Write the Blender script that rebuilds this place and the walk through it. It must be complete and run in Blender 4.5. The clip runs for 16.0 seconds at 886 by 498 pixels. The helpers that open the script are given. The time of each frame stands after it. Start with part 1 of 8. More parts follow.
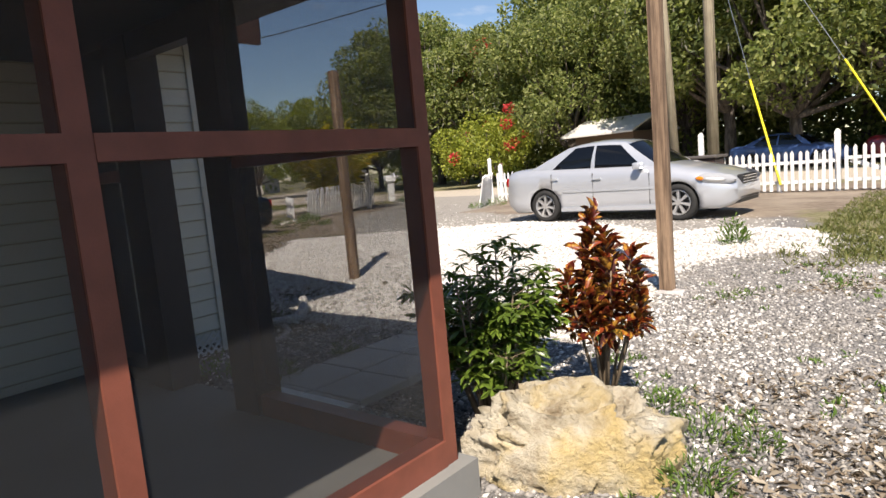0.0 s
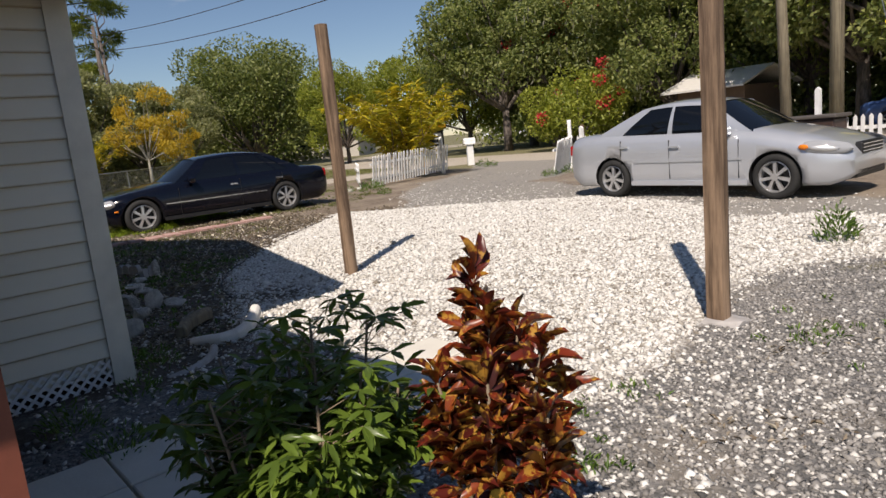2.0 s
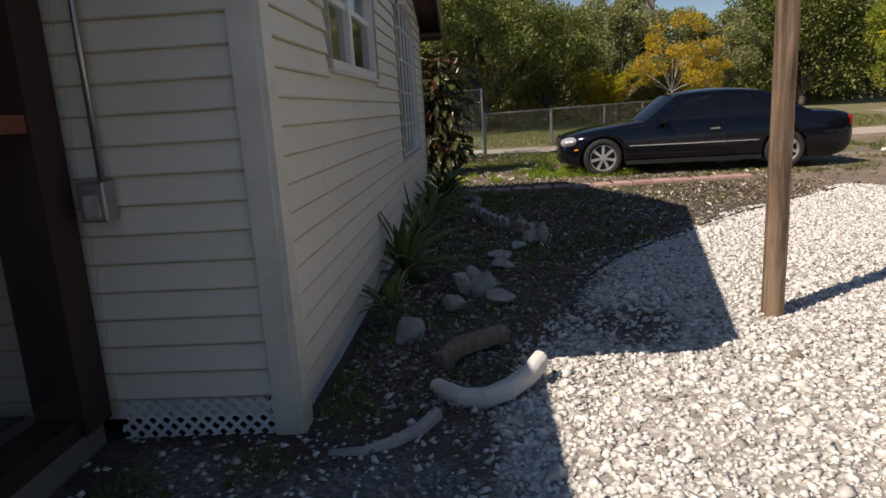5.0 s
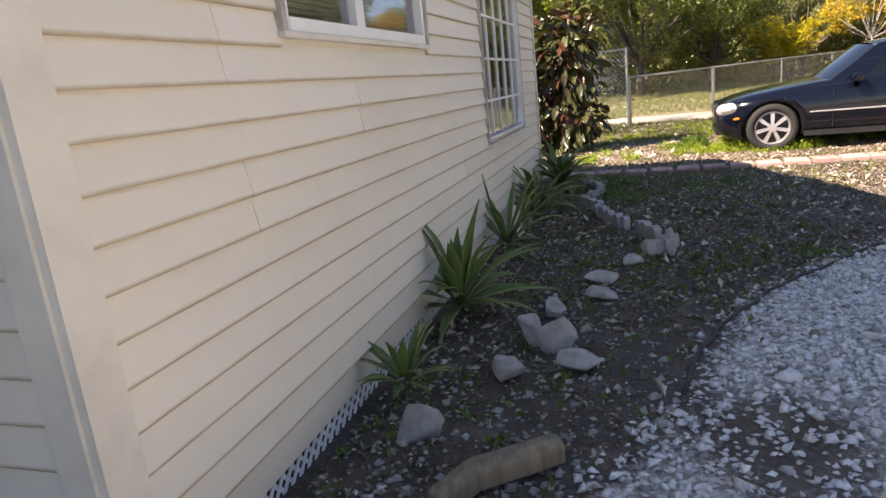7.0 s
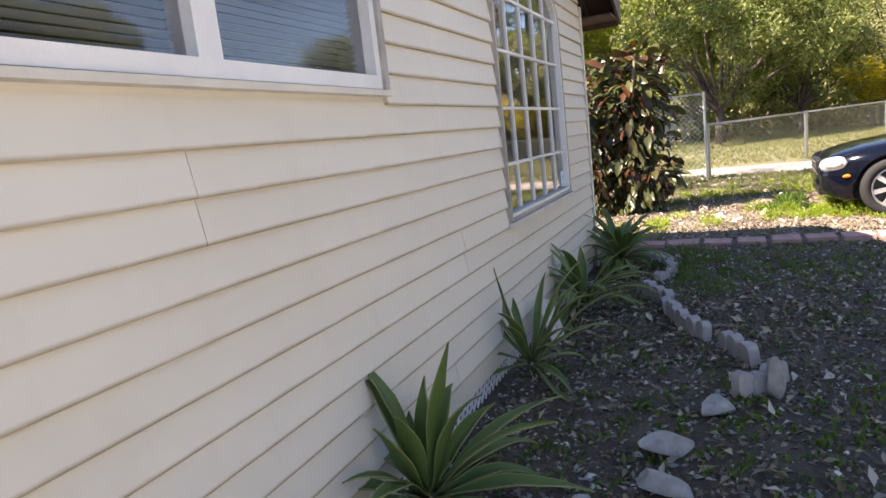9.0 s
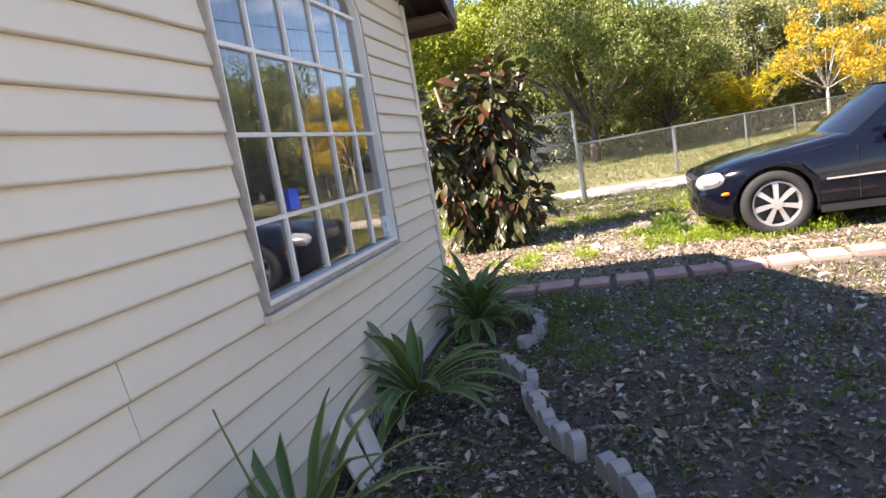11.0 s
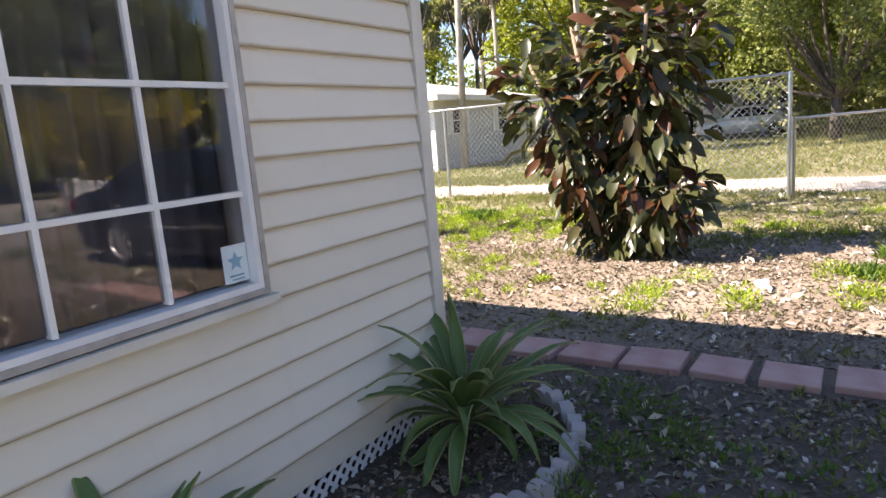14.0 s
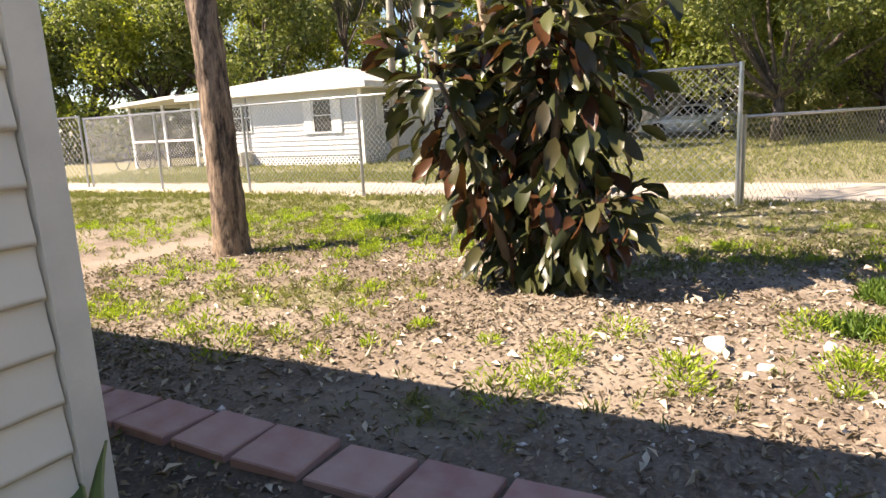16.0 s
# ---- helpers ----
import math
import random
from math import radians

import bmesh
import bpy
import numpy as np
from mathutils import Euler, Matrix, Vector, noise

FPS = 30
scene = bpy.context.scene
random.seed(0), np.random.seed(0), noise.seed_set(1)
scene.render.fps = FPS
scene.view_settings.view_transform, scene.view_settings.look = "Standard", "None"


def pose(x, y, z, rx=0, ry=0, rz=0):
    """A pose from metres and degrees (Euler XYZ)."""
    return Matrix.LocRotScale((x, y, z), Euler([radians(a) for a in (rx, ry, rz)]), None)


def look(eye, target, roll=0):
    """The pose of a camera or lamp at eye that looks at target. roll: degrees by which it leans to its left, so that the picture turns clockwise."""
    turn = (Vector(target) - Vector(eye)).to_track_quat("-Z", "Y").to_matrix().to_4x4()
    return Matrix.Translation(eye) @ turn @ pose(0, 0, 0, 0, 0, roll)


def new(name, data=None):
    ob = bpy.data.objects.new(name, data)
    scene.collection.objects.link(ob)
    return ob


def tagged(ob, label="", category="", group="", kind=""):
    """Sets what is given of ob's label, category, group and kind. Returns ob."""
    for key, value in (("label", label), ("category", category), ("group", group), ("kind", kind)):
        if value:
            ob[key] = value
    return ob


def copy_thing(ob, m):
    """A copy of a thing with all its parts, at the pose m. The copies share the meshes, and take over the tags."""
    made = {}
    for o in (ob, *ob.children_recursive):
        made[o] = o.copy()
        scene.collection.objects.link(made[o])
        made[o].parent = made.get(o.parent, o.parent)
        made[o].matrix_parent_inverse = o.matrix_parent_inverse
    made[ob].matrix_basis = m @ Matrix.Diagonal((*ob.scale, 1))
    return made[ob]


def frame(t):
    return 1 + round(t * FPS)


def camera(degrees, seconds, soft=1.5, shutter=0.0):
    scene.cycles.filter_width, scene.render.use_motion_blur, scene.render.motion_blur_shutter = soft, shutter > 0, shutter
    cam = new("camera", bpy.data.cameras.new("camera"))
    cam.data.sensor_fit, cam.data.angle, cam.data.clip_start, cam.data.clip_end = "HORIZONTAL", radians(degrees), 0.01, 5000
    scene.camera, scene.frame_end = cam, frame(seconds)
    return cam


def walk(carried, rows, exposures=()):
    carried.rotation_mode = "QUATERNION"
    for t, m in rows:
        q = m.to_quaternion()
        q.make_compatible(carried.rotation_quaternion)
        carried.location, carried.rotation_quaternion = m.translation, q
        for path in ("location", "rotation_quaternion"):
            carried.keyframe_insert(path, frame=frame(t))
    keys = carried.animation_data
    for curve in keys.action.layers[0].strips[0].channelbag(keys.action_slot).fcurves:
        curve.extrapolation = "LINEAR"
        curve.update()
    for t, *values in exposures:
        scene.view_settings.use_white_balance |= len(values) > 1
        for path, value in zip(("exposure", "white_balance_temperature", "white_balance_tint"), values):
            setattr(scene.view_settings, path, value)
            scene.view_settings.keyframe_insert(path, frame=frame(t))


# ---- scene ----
cam = camera(68.8, 16.0)
PATH = [
    (0, (1.017, 1.31, 1.279), (-0.246, 2.841, 1.029), -5.1),
    (0.5, (1.023, 1.71, 1.289), (-0.191, 3.271, 0.987), -4.1),
    (1, (1.001, 2.134, 1.358), (-0.342, 3.592, 1.092), -3.7),
    (1.5, (0.895, 2.562, 1.338), (-0.431, 4.006, 0.934), -2.0),
    (2, (0.799, 3.032, 1.334), (-0.688, 4.325, 0.99), -5.7),
    (2.5, (0.647, 3.419, 1.315), (-0.98, 4.527, 0.962), -4.7),
    (3, (0.453, 3.851, 1.351), (-1.209, 4.906, 0.998), -2.4),
    (3.5, (0.266, 4.26, 1.354), (-1.543, 5.02, 0.966), -6.0),
    (4, (-0.202, 4.55, 1.313), (-2.124, 4.942, 0.923), -8.0),
    (4.5, (-0.537, 4.786, 1.351), (-2.495, 4.858, 0.949), -4.9),
    (5, (-0.935, 4.899, 1.359), (-2.885, 4.765, 0.936), -3.4),
    (7.5, (-2.821, 5.339, 1.368), (-4.656, 4.688, 0.91), -6.2),
    (8, (-3.235, 5.337, 1.398), (-5.084, 4.681, 1.007), -5.2),
    (10.3, (-4.99, 5.194, 1.314), (-6.726, 4.243, 1.028), -8.6),
    (10.5, (-5.171, 5.192, 1.285), (-7.005, 4.449, 0.993), -12.6),
    (11, (-5.534, 5.379, 1.353), (-7.45, 4.877, 1.074), -9.4),
    (11.5, (-5.97, 5.396, 1.36), (-7.923, 5.087, 1.059), -5.1),
    (12, (-6.378, 5.5, 1.356), (-8.329, 5.241, 0.998), -4.8),
    (12.5, (-6.731, 5.621, 1.402), (-8.692, 5.28, 1.211), -5.6),
    (13, (-7.174, 5.691, 1.351), (-9.116, 5.26, 1.14), -3.2),
    (13.5, (-7.528, 5.859, 1.348), (-9.341, 5.079, 1.023), -4.8),
    (14, (-7.926, 5.75, 1.36), (-9.581, 4.685, 1.006), -4.6),
    (14.5, (-8.323, 5.656, 1.336), (-10.02, 4.662, 0.973), -3.3),
    (15, (-8.777, 5.695, 1.343), (-10.491, 4.744, 0.951), -6.3),
    (15.5, (-9.199, 5.589, 1.31), (-10.907, 4.613, 0.948), -6.6),
    (16, (-9.605, 5.479, 1.298), (-11.336, 4.556, 0.908), -2.9),
]
EXPOSURES = [(0.0, 0.8, 7100, 14), (1.0, 0.45, 7000, 14), (2.0, 0.1, 7050, 15), (3.5, -0.03, 7100, 15), (5.0, 0.08, 7250, 16), (7.5, 1.97, 7950, 22), (8.0, 2.0, 7800, 22), (11.0, 2.05, 7250, 21), (13.0, 1.90, 7250, 22), (14.5, 1.92, 7200, 21), (15.5, 1.75, 7500, 20), (16.0, 1.62, 7900, 19)]
walk(cam, [(t, look(eye, target, roll)) for t, eye, target, roll in PATH], EXPOSURES)

# white balance and brightness of the clip's camera along the walk
# (given with the walk above)

# ---- world and sun ----
SUN_DIR = Vector((0.503, -0.734, 1.0)).normalized()
world = bpy.data.worlds.new("world")
scene.world = world
world.use_nodes = True
wn, wl = world.node_tree.nodes, world.node_tree.links
sky = wn.new("ShaderNodeTexSky")
sky.sky_type = "NISHITA"
sky.sun_disc = False
sky.sun_elevation = math.asin(SUN_DIR.z)
sky.sun_rotation = math.atan2(SUN_DIR.x, SUN_DIR.y)
sky.air_density, sky.dust_density, sky.ozone_density = 1.0, 0.0, 5.0
coord = wn.new("ShaderNodeTexCoord")
stretch = wn.new("ShaderNodeMapping")
stretch.inputs["Scale"].default_value = (1.0, 1.0, 3.2)
cloud = wn.new("ShaderNodeTexNoise")
cloud.inputs["Scale"].default_value, cloud.inputs["Detail"].default_value = 3.4, 8.0
cut = wn.new("ShaderNodeValToRGB")
cut.color_ramp.elements[0].position, cut.color_ramp.elements[1].position = 0.60, 0.76
mixc = wn.new("ShaderNodeMixRGB")
mixc.inputs["Color2"].default_value = (8.5, 8.6, 8.8, 1)
wl.new(coord.outputs["Generated"], stretch.inputs["Vector"])
wl.new(stretch.outputs["Vector"], cloud.inputs["Vector"])
wl.new(cloud.outputs["Fac"], cut.inputs["Fac"])
wl.new(cut.outputs["Color"], mixc.inputs["Fac"])
wl.new(sky.outputs["Color"], mixc.inputs["Color1"])
wl.new(mixc.outputs["Color"], wn["Background"].inputs["Color"])
wn["Background"].inputs["Strength"].default_value = 0.078

sun = new("sun", bpy.data.lights.new("sun", "SUN"))
sun.data.energy, sun.data.angle, sun.data.color = 5.0, radians(0.5), (1.0, 0.95, 0.87)
sun.rotation_euler = SUN_DIR.to_track_quat("Z", "Y").to_euler()

# ---- small helpers ----
rng = np.random.default_rng(7)


def mesh_from(name, verts, faces, materials=(), mats=None, smooth=False):
    """A mesh from arrays; faces is one array (n, k) or a list of tuples."""
    me = bpy.data.meshes.new(name)
    me.from_pydata([tuple(v) for v in verts] if not isinstance(verts, np.ndarray) else verts.tolist(), [],
                   faces.tolist() if isinstance(faces, np.ndarray) else faces)
    for m in materials:
        me.materials.append(m)
    if mats is not None:
        me.polygons.foreach_set("material_index", np.asarray(mats, np.int32))
    if smooth:
        me.polygons.foreach_set("use_smooth", np.ones(len(me.polygons), bool))
    me.update()
    return me


def part(name, bm, material, parent=None, label="", smooth=False, kind="", bevel=0.0):
    """Link a bmesh as ONE mesh object under a thing or a part."""
    me = bpy.data.meshes.new(name)
    if smooth:
        for f in bm.faces:
            f.smooth = True
    bm.to_mesh(me)
    bm.free()
    me.materials.append(material)
    ob = new(name, me)
    if parent is not None:
        ob.parent = parent
    if bevel:
        mod = ob.modifiers.new("bevel", "BEVEL")
        mod.width, mod.segments, mod.limit_method = bevel, 2, "ANGLE"
    return tagged(ob, label, kind=kind)


def hang(name, me, parent=None, label="", kind="", category=""):
    ob = new(name, me)
    if parent is not None:
        ob.parent = parent
    return tagged(ob, label, category=category, kind=kind)


def empty(name, at=(0, 0, 0), turn=0.0, label="", category="", group="", kind=""):
    ob = new(name)
    ob.matrix_basis = pose(at[0], at[1], at[2], 0, 0, turn)
    ob.empty_display_size = 0.1
    return tagged(ob, label, category, group, kind)


def box(bm, lo, hi, m=None):
    """Add an axis-aligned box to a bmesh."""
    vs = [bm.verts.new((x, y, z)) for x in (lo[0], hi[0]) for y in (lo[1], hi[1]) for z in (lo[2], hi[2])]
    for f in ((0, 1, 3, 2), (4, 6, 7, 5), (0, 4, 5, 1), (2, 3, 7, 6), (0, 2, 6, 4), (1, 5, 7, 3)):
        bm.faces.new([vs[i] for i in f])
    if m is not None:
        bmesh.ops.transform(bm, matrix=m, verts=vs)
    return vs


def boxes(*pairs):
    bm = bmesh.new()
    for lo, hi in pairs:
        box(bm, lo, hi)
    return bm


def prism(points, lo, hi, axis="z"):
    """A closed prism from a 2D outline, from lo to hi along an axis."""
    bm = bmesh.new()

    def at(p, h):
        return (p[0], p[1], h) if axis == "z" else (p[0], h, p[1]) if axis == "y" else (h, p[0], p[1])
    a = [bm.verts.new(at(p, lo)) for p in points]
    b = [bm.verts.new(at(p, hi)) for p in points]
    bm.faces.new(a)
    bm.faces.new(b[::-1])
    n = len(points)
    for i in range(n):
        bm.faces.new((a[i], b[i], b[(i + 1) % n], a[(i + 1) % n]))
    bmesh.ops.recalc_face_normals(bm, faces=bm.faces)
    return bm


def tube(path, radii, sides=8, bm=None, cap=True):
    """A tube through the points of path with a radius at each."""
    bm = bm or bmesh.new()
    path = [Vector(p) for p in path]
    if not hasattr(radii, "__len__"):
        radii = [radii] * len(path)
    rings = []
    for i, p in enumerate(path):
        d = (path[min(i + 1, len(path) - 1)] - path[max(i - 1, 0)]).normalized()
        q = d.to_track_quat("Z", "Y")
        rings.append([bm.verts.new(p + q @ Vector((radii[i] * math.cos(2 * math.pi * k / sides), radii[i] * math.sin(2 * math.pi * k / sides), 0))) for k in range(sides)])
    for a, b in zip(rings, rings[1:]):
        for k in range(sides):
            bm.faces.new((a[k], a[(k + 1) % sides], b[(k + 1) % sides], b[k]))
    if cap:
        bm.faces.new(rings[0][::-1])
        bm.faces.new(rings[-1])
    return bm


# ---- materials ----
class Mat:
    """A principled material with a few node helpers."""

    def __init__(self, name, rough=0.6, metal=0.0):
        self.m = bpy.data.materials.new(name)
        self.m.use_nodes = True
        self.n, self.l = self.m.node_tree.nodes, self.m.node_tree.links
        self.b = self.n["Principled BSDF"]
        self.b.inputs["Roughness"].default_value, self.b.inputs["Metallic"].default_value = rough, metal
        self.tc = self.n.new("ShaderNodeTexCoord")

    def noise(self, scale, detail=4.0, rough=0.55, stretch=None, vec=None):
        t = self.n.new("ShaderNodeTexNoise")
        t.inputs["Scale"].default_value, t.inputs["Detail"].default_value, t.inputs["Roughness"].default_value = scale, detail, rough
        src = vec or self.tc.outputs["Object"]
        if stretch:
            mp = self.n.new("ShaderNodeMapping")
            mp.inputs["Scale"].default_value = stretch
            self.l.new(src, mp.inputs["Vector"])
            src = mp.outputs["Vector"]
        self.l.new(src, t.inputs["Vector"])
        return t.outputs["Fac"]

    def voronoi(self, scale, out="Color", feature="F1"):
        t = self.n.new("ShaderNodeTexVoronoi")
        t.feature = feature
        t.inputs["Scale"].default_value = scale
        self.l.new(self.tc.outputs["Object"], t.inputs["Vector"])
        return t.outputs[out]

    def ramp(self, fac, *stops):
        r = self.n.new("ShaderNodeValToRGB")
        e = r.color_ramp.elements
        while len(e) < len(stops):
            e.new(0.5)
        for k, (p, c) in zip(e, stops):
            k.position, k.color = p, (*c, 1) if hasattr(c, "__len__") else (c, c, c, 1)
        self.l.new(fac, r.inputs["Fac"])
        return r.outputs["Color"]

    def mix(self, fac, a, b, kind="MIX"):
        x = self.n.new("ShaderNodeMixRGB")
        x.blend_type = kind
        for sock, v in zip((x.inputs["Fac"], x.inputs["Color1"], x.inputs["Color2"]), (fac, a, b)):
            if hasattr(v, "is_linked"):
                self.l.new(v, sock)
            else:
                sock.default_value = v if not hasattr(v, "__len__") else (*v, 1)
        return x.outputs["Color"]

    def math(self, op, a, b=0.0):
        x = self.n.new("ShaderNodeMath")
        x.operation = op
        for sock, v in zip(x.inputs, (a, b)):
            if hasattr(v, "is_linked"):
                self.l.new(v, sock)
            else:
                sock.default_value = v
        return x.outputs[0]

    def attr(self, name):
        a = self.n.new("ShaderNodeAttribute")
        a.attribute_name = name
        return a.outputs["Fac"]

    def rand(self):
        return self.n.new("ShaderNodeObjectInfo").outputs["Random"]

    def island(self):
        return self.n.new("ShaderNodeNewGeometry").outputs["Random Per Island"]

    def color(self, v):
        if hasattr(v, "is_linked"):
            self.l.new(v, self.b.inputs["Base Color"])
        else:
            self.b.inputs["Base Color"].default_value = (*v, 1)
        return self

    def rough(self, v):
        self.l.new(v, self.b.inputs["Roughness"])
        return self

    def bump(self, h, strength=0.4, dist=0.01):
        x = self.n.new("ShaderNodeBump")
        x.inputs["Strength"].default_value, x.inputs["Distance"].default_value = strength, dist
        self.l.new(h, x.inputs["Height"])
        self.l.new(x.outputs["Normal"], self.b.inputs["Normal"])
        return self


def plain(name, c, rough=0.6, metal=0.0, spread=0.12, scale=6.0, bump=0.15, dist=0.004):
    """A painted or cast surface with mild stains and grain."""
    m = Mat(name, rough, metal)
    lo, hi = [max(0, x * (1 - spread)) for x in c], [min(1, x * (1 + spread)) for x in c]
    big = m.ramp(m.noise(scale, 6), (0.3, lo), (0.7, hi))
    fine = m.noise(scale * 18, 4)
    m.color(m.mix(0.25, big, m.mix(fine, lo, hi)))
    m.bump(fine, bump, dist)
    return m.m


def leafy(name, cols, rough=0.45, trans=0.35, hue=None):
    """Leaves: each its own tint, light passing through."""
    m = Mat(name, rough)
    n = len(cols)
    c = m.ramp(m.island(), *[(i / max(1, n - 1), k) for i, k in enumerate(cols)])
    big = m.noise(0.9, 3)
    c = m.mix(0.35, c, m.mix(big, [x * 0.55 for x in cols[0]], [min(1, x * 1.3) for x in cols[-1]]))
    m.color(c)
    m.b.inputs["Specular IOR Level"].default_value = 0.35
    tr = m.n.new("ShaderNodeBsdfTranslucent")
    bright = m.mix(1.0, c, (1.25, 1.35, 0.7), "MULTIPLY")
    m.l.new(bright, tr.inputs["Color"])
    mx = m.n.new("ShaderNodeMixShader")
    mx.inputs["Fac"].default_value = trans
    m.l.new(m.b.outputs[0], mx.inputs[1])
    m.l.new(tr.outputs[0], mx.inputs[2])
    m.l.new(mx.outputs[0], m.n["Material Output"].inputs["Surface"])
    return m.m


def wood_mat(name, dark, light, rough=0.75, grain=(30, 30, 1.2), bump=0.5):
    m = Mat(name, rough)
    g = m.noise(1.0, 8, 0.65, stretch=grain)
    blot = m.noise(2.5, 4)
    c = m.ramp(g, (0.35, dark), (0.65, light))
    m.color(m.mix(m.ramp(blot, (0.4, 0.0), (0.75, 0.5)), c, [x * 0.6 for x in dark]))
    m.bump(g, bump, 0.008)
    return m.m


def siding_mat():
    m = Mat("siding_paint", 0.5)
    base = m.mix(m.rand(), (0.71, 0.68, 0.59), (0.76, 0.73, 0.64))
    stain = m.noise(1.0, 6, 0.6, stretch=(0.7, 0.7, 2.5))
    c = m.mix(m.ramp(stain, (0.45, 0.0), (0.8, 0.35)), base, (0.56, 0.52, 0.41))
    streak = m.noise(1.0, 5, 0.6, stretch=(9, 9, 0.8))
    c = m.mix(m.ramp(streak, (0.55, 0.0), (0.85, 0.18)), c, (0.50, 0.46, 0.38))
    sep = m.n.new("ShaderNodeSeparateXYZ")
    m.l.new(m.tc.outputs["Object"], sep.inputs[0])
    # yellow-brown grime at each board's foot, which also deepens the shade line of the lap
    lap_line = m.ramp(m.math("ADD", sep.outputs["Z"], m.math("MULTIPLY", m.noise(7, 5), 0.012)), (0.008, 1.0), (0.020, 0.0))
    c = m.mix(m.math("MULTIPLY", lap_line, 0.75), c, (0.33, 0.25, 0.13))
    m.color(c)
    m.bump(m.noise(1.0, 6, 0.7, stretch=(4, 4, 60)), 0.12, 0.003)
    return m.m


SIDING = siding_mat()
TRIM = plain("trim_paint", (0.66, 0.64, 0.57), 0.55)
VINYL = plain("window_frame_white", (0.78, 0.79, 0.78), 0.35, spread=0.06)
ALU = plain("window_aluminium", (0.42, 0.40, 0.37), 0.5, 0.2, spread=0.35, scale=12)
LATTICE = plain("lattice_white", (0.72, 0.73, 0.74), 0.5)
FASCIA = plain("fascia_brown", (0.060, 0.028, 0.020), 0.5)
SOFFIT = plain("soffit_brown", (0.050, 0.026, 0.020), 0.7)
SHINGLE = plain("roof_shingle", (0.16, 0.15, 0.14), 0.9, scale=3, bump=0.6)
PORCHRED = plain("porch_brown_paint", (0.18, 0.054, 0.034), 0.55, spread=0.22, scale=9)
# the porch brown again, with the shade under its roof put into the colour
PORCHSHADE = plain("porch_shaded_paint", (0.035, 0.018, 0.014), 0.6)
SLAB = plain("porch_slab_concrete", (0.20, 0.20, 0.19), 0.8, scale=2.0)
# near-black that stands for the lack of light indoors and under floors
UNLIT = plain("unlit_dark", (0.05, 0.05, 0.05), 0.8)
CURTAIN = plain("curtain_cloth", (0.24, 0.25, 0.29), 0.9)
BLIND = plain("blind_slats", (0.30, 0.33, 0.38), 0.45)
POSTWOOD = wood_mat("weathered_post_wood", (0.075, 0.045, 0.028), (0.34, 0.23, 0.15), 0.85, (26, 26, 1.6), 1.0)
POLEWOOD = wood_mat("utility_pole_wood", (0.16, 0.13, 0.09), (0.30, 0.26, 0.18))
WHITEFENCE = plain("fence_white_paint", (0.74, 0.74, 0.73), 0.5)
GALV = plain("galvanized_steel", (0.42, 0.43, 0.44), 0.35, 0.85)
HOSE = plain("edging_plastic", (0.035, 0.025, 0.022), 0.6)


def gloss_glass(name, tint=(0.004, 0.005, 0.007), alpha=0.0):
    m = Mat(name, 0.03)
    m.color(tint)
    m.b.inputs["Specular IOR Level"].default_value = 0.45
    return m.m


def pane_glass(name, clear=0.55, base=0.10, power=3.0):
    """Clear window glass: see-through mixed with a mirror coat by Fresnel."""
    m = Mat(name, 0.0)
    lw = m.n.new("ShaderNodeLayerWeight")
    lw.inputs["Blend"].default_value = 0.5
    fr = m.n.new("ShaderNodeMath")
    fr.operation = "MULTIPLY_ADD"
    m.l.new(m.math("POWER", lw.outputs["Facing"], power), fr.inputs[0])
    fr.inputs[1].default_value, fr.inputs[2].default_value = 0.9 - base, base
    tr = m.n.new("ShaderNodeBsdfTransparent")
    tr.inputs["Color"].default_value = (clear, clear, clear * 1.02, 1)
    gl = m.n.new("ShaderNodeBsdfGlossy")
    gl.inputs["Roughness"].default_value = 0.015
    mx = m.n.new("ShaderNodeMixShader")
    m.l.new(fr.outputs[0], mx.inputs["Fac"])
    m.l.new(tr.outputs[0], mx.inputs[1])
    m.l.new(gl.outputs[0], mx.inputs[2])
    m.l.new(mx.outputs[0], m.n["Material Output"].inputs["Surface"])
    return m.m


PANE = pane_glass("window_glass", 0.72, 0.06, 2.6)
PANE_CLEAR = pane_glass("clear_window_glass", 0.85, 0.06, 4.0)
CARGLASS = gloss_glass("car_glass")
CARGLASS2 = pane_glass("windscreen_glass", 0.35, 0.05)


def screen_mat():
    """Insect screen, too fine to see its threads: part open, part grey thread."""
    m = Mat("insect_screen", 0.8)
    m.color((0.024, 0.025, 0.026))
    tr = m.n.new("ShaderNodeBsdfTransparent")
    mx = m.n.new("ShaderNodeMixShader")
    mx.inputs["Fac"].default_value = 0.28
    m.l.new(tr.outputs[0], mx.inputs[1])
    m.l.new(m.b.outputs[0], mx.inputs[2])
    m.l.new(mx.outputs[0], m.n["Material Output"].inputs["Surface"])
    return m.m


SCREEN = screen_mat()


def stone_mat(name, lo, hi, rough=0.85, scale=30):
    m = Mat(name, rough)
    c = m.ramp(m.island(), (0.0, lo), (0.22, [a * 0.35 + b * 0.65 for a, b in zip(lo, hi)]), (1.0, hi))
    m.color(m.mix(m.ramp(m.noise(scale, 5), (0.35, 0.0), (0.8, 0.5)), c, [x * 0.6 for x in lo]))
    m.bump(m.noise(scale * 3, 5), 0.5, 0.004)
    return m.m


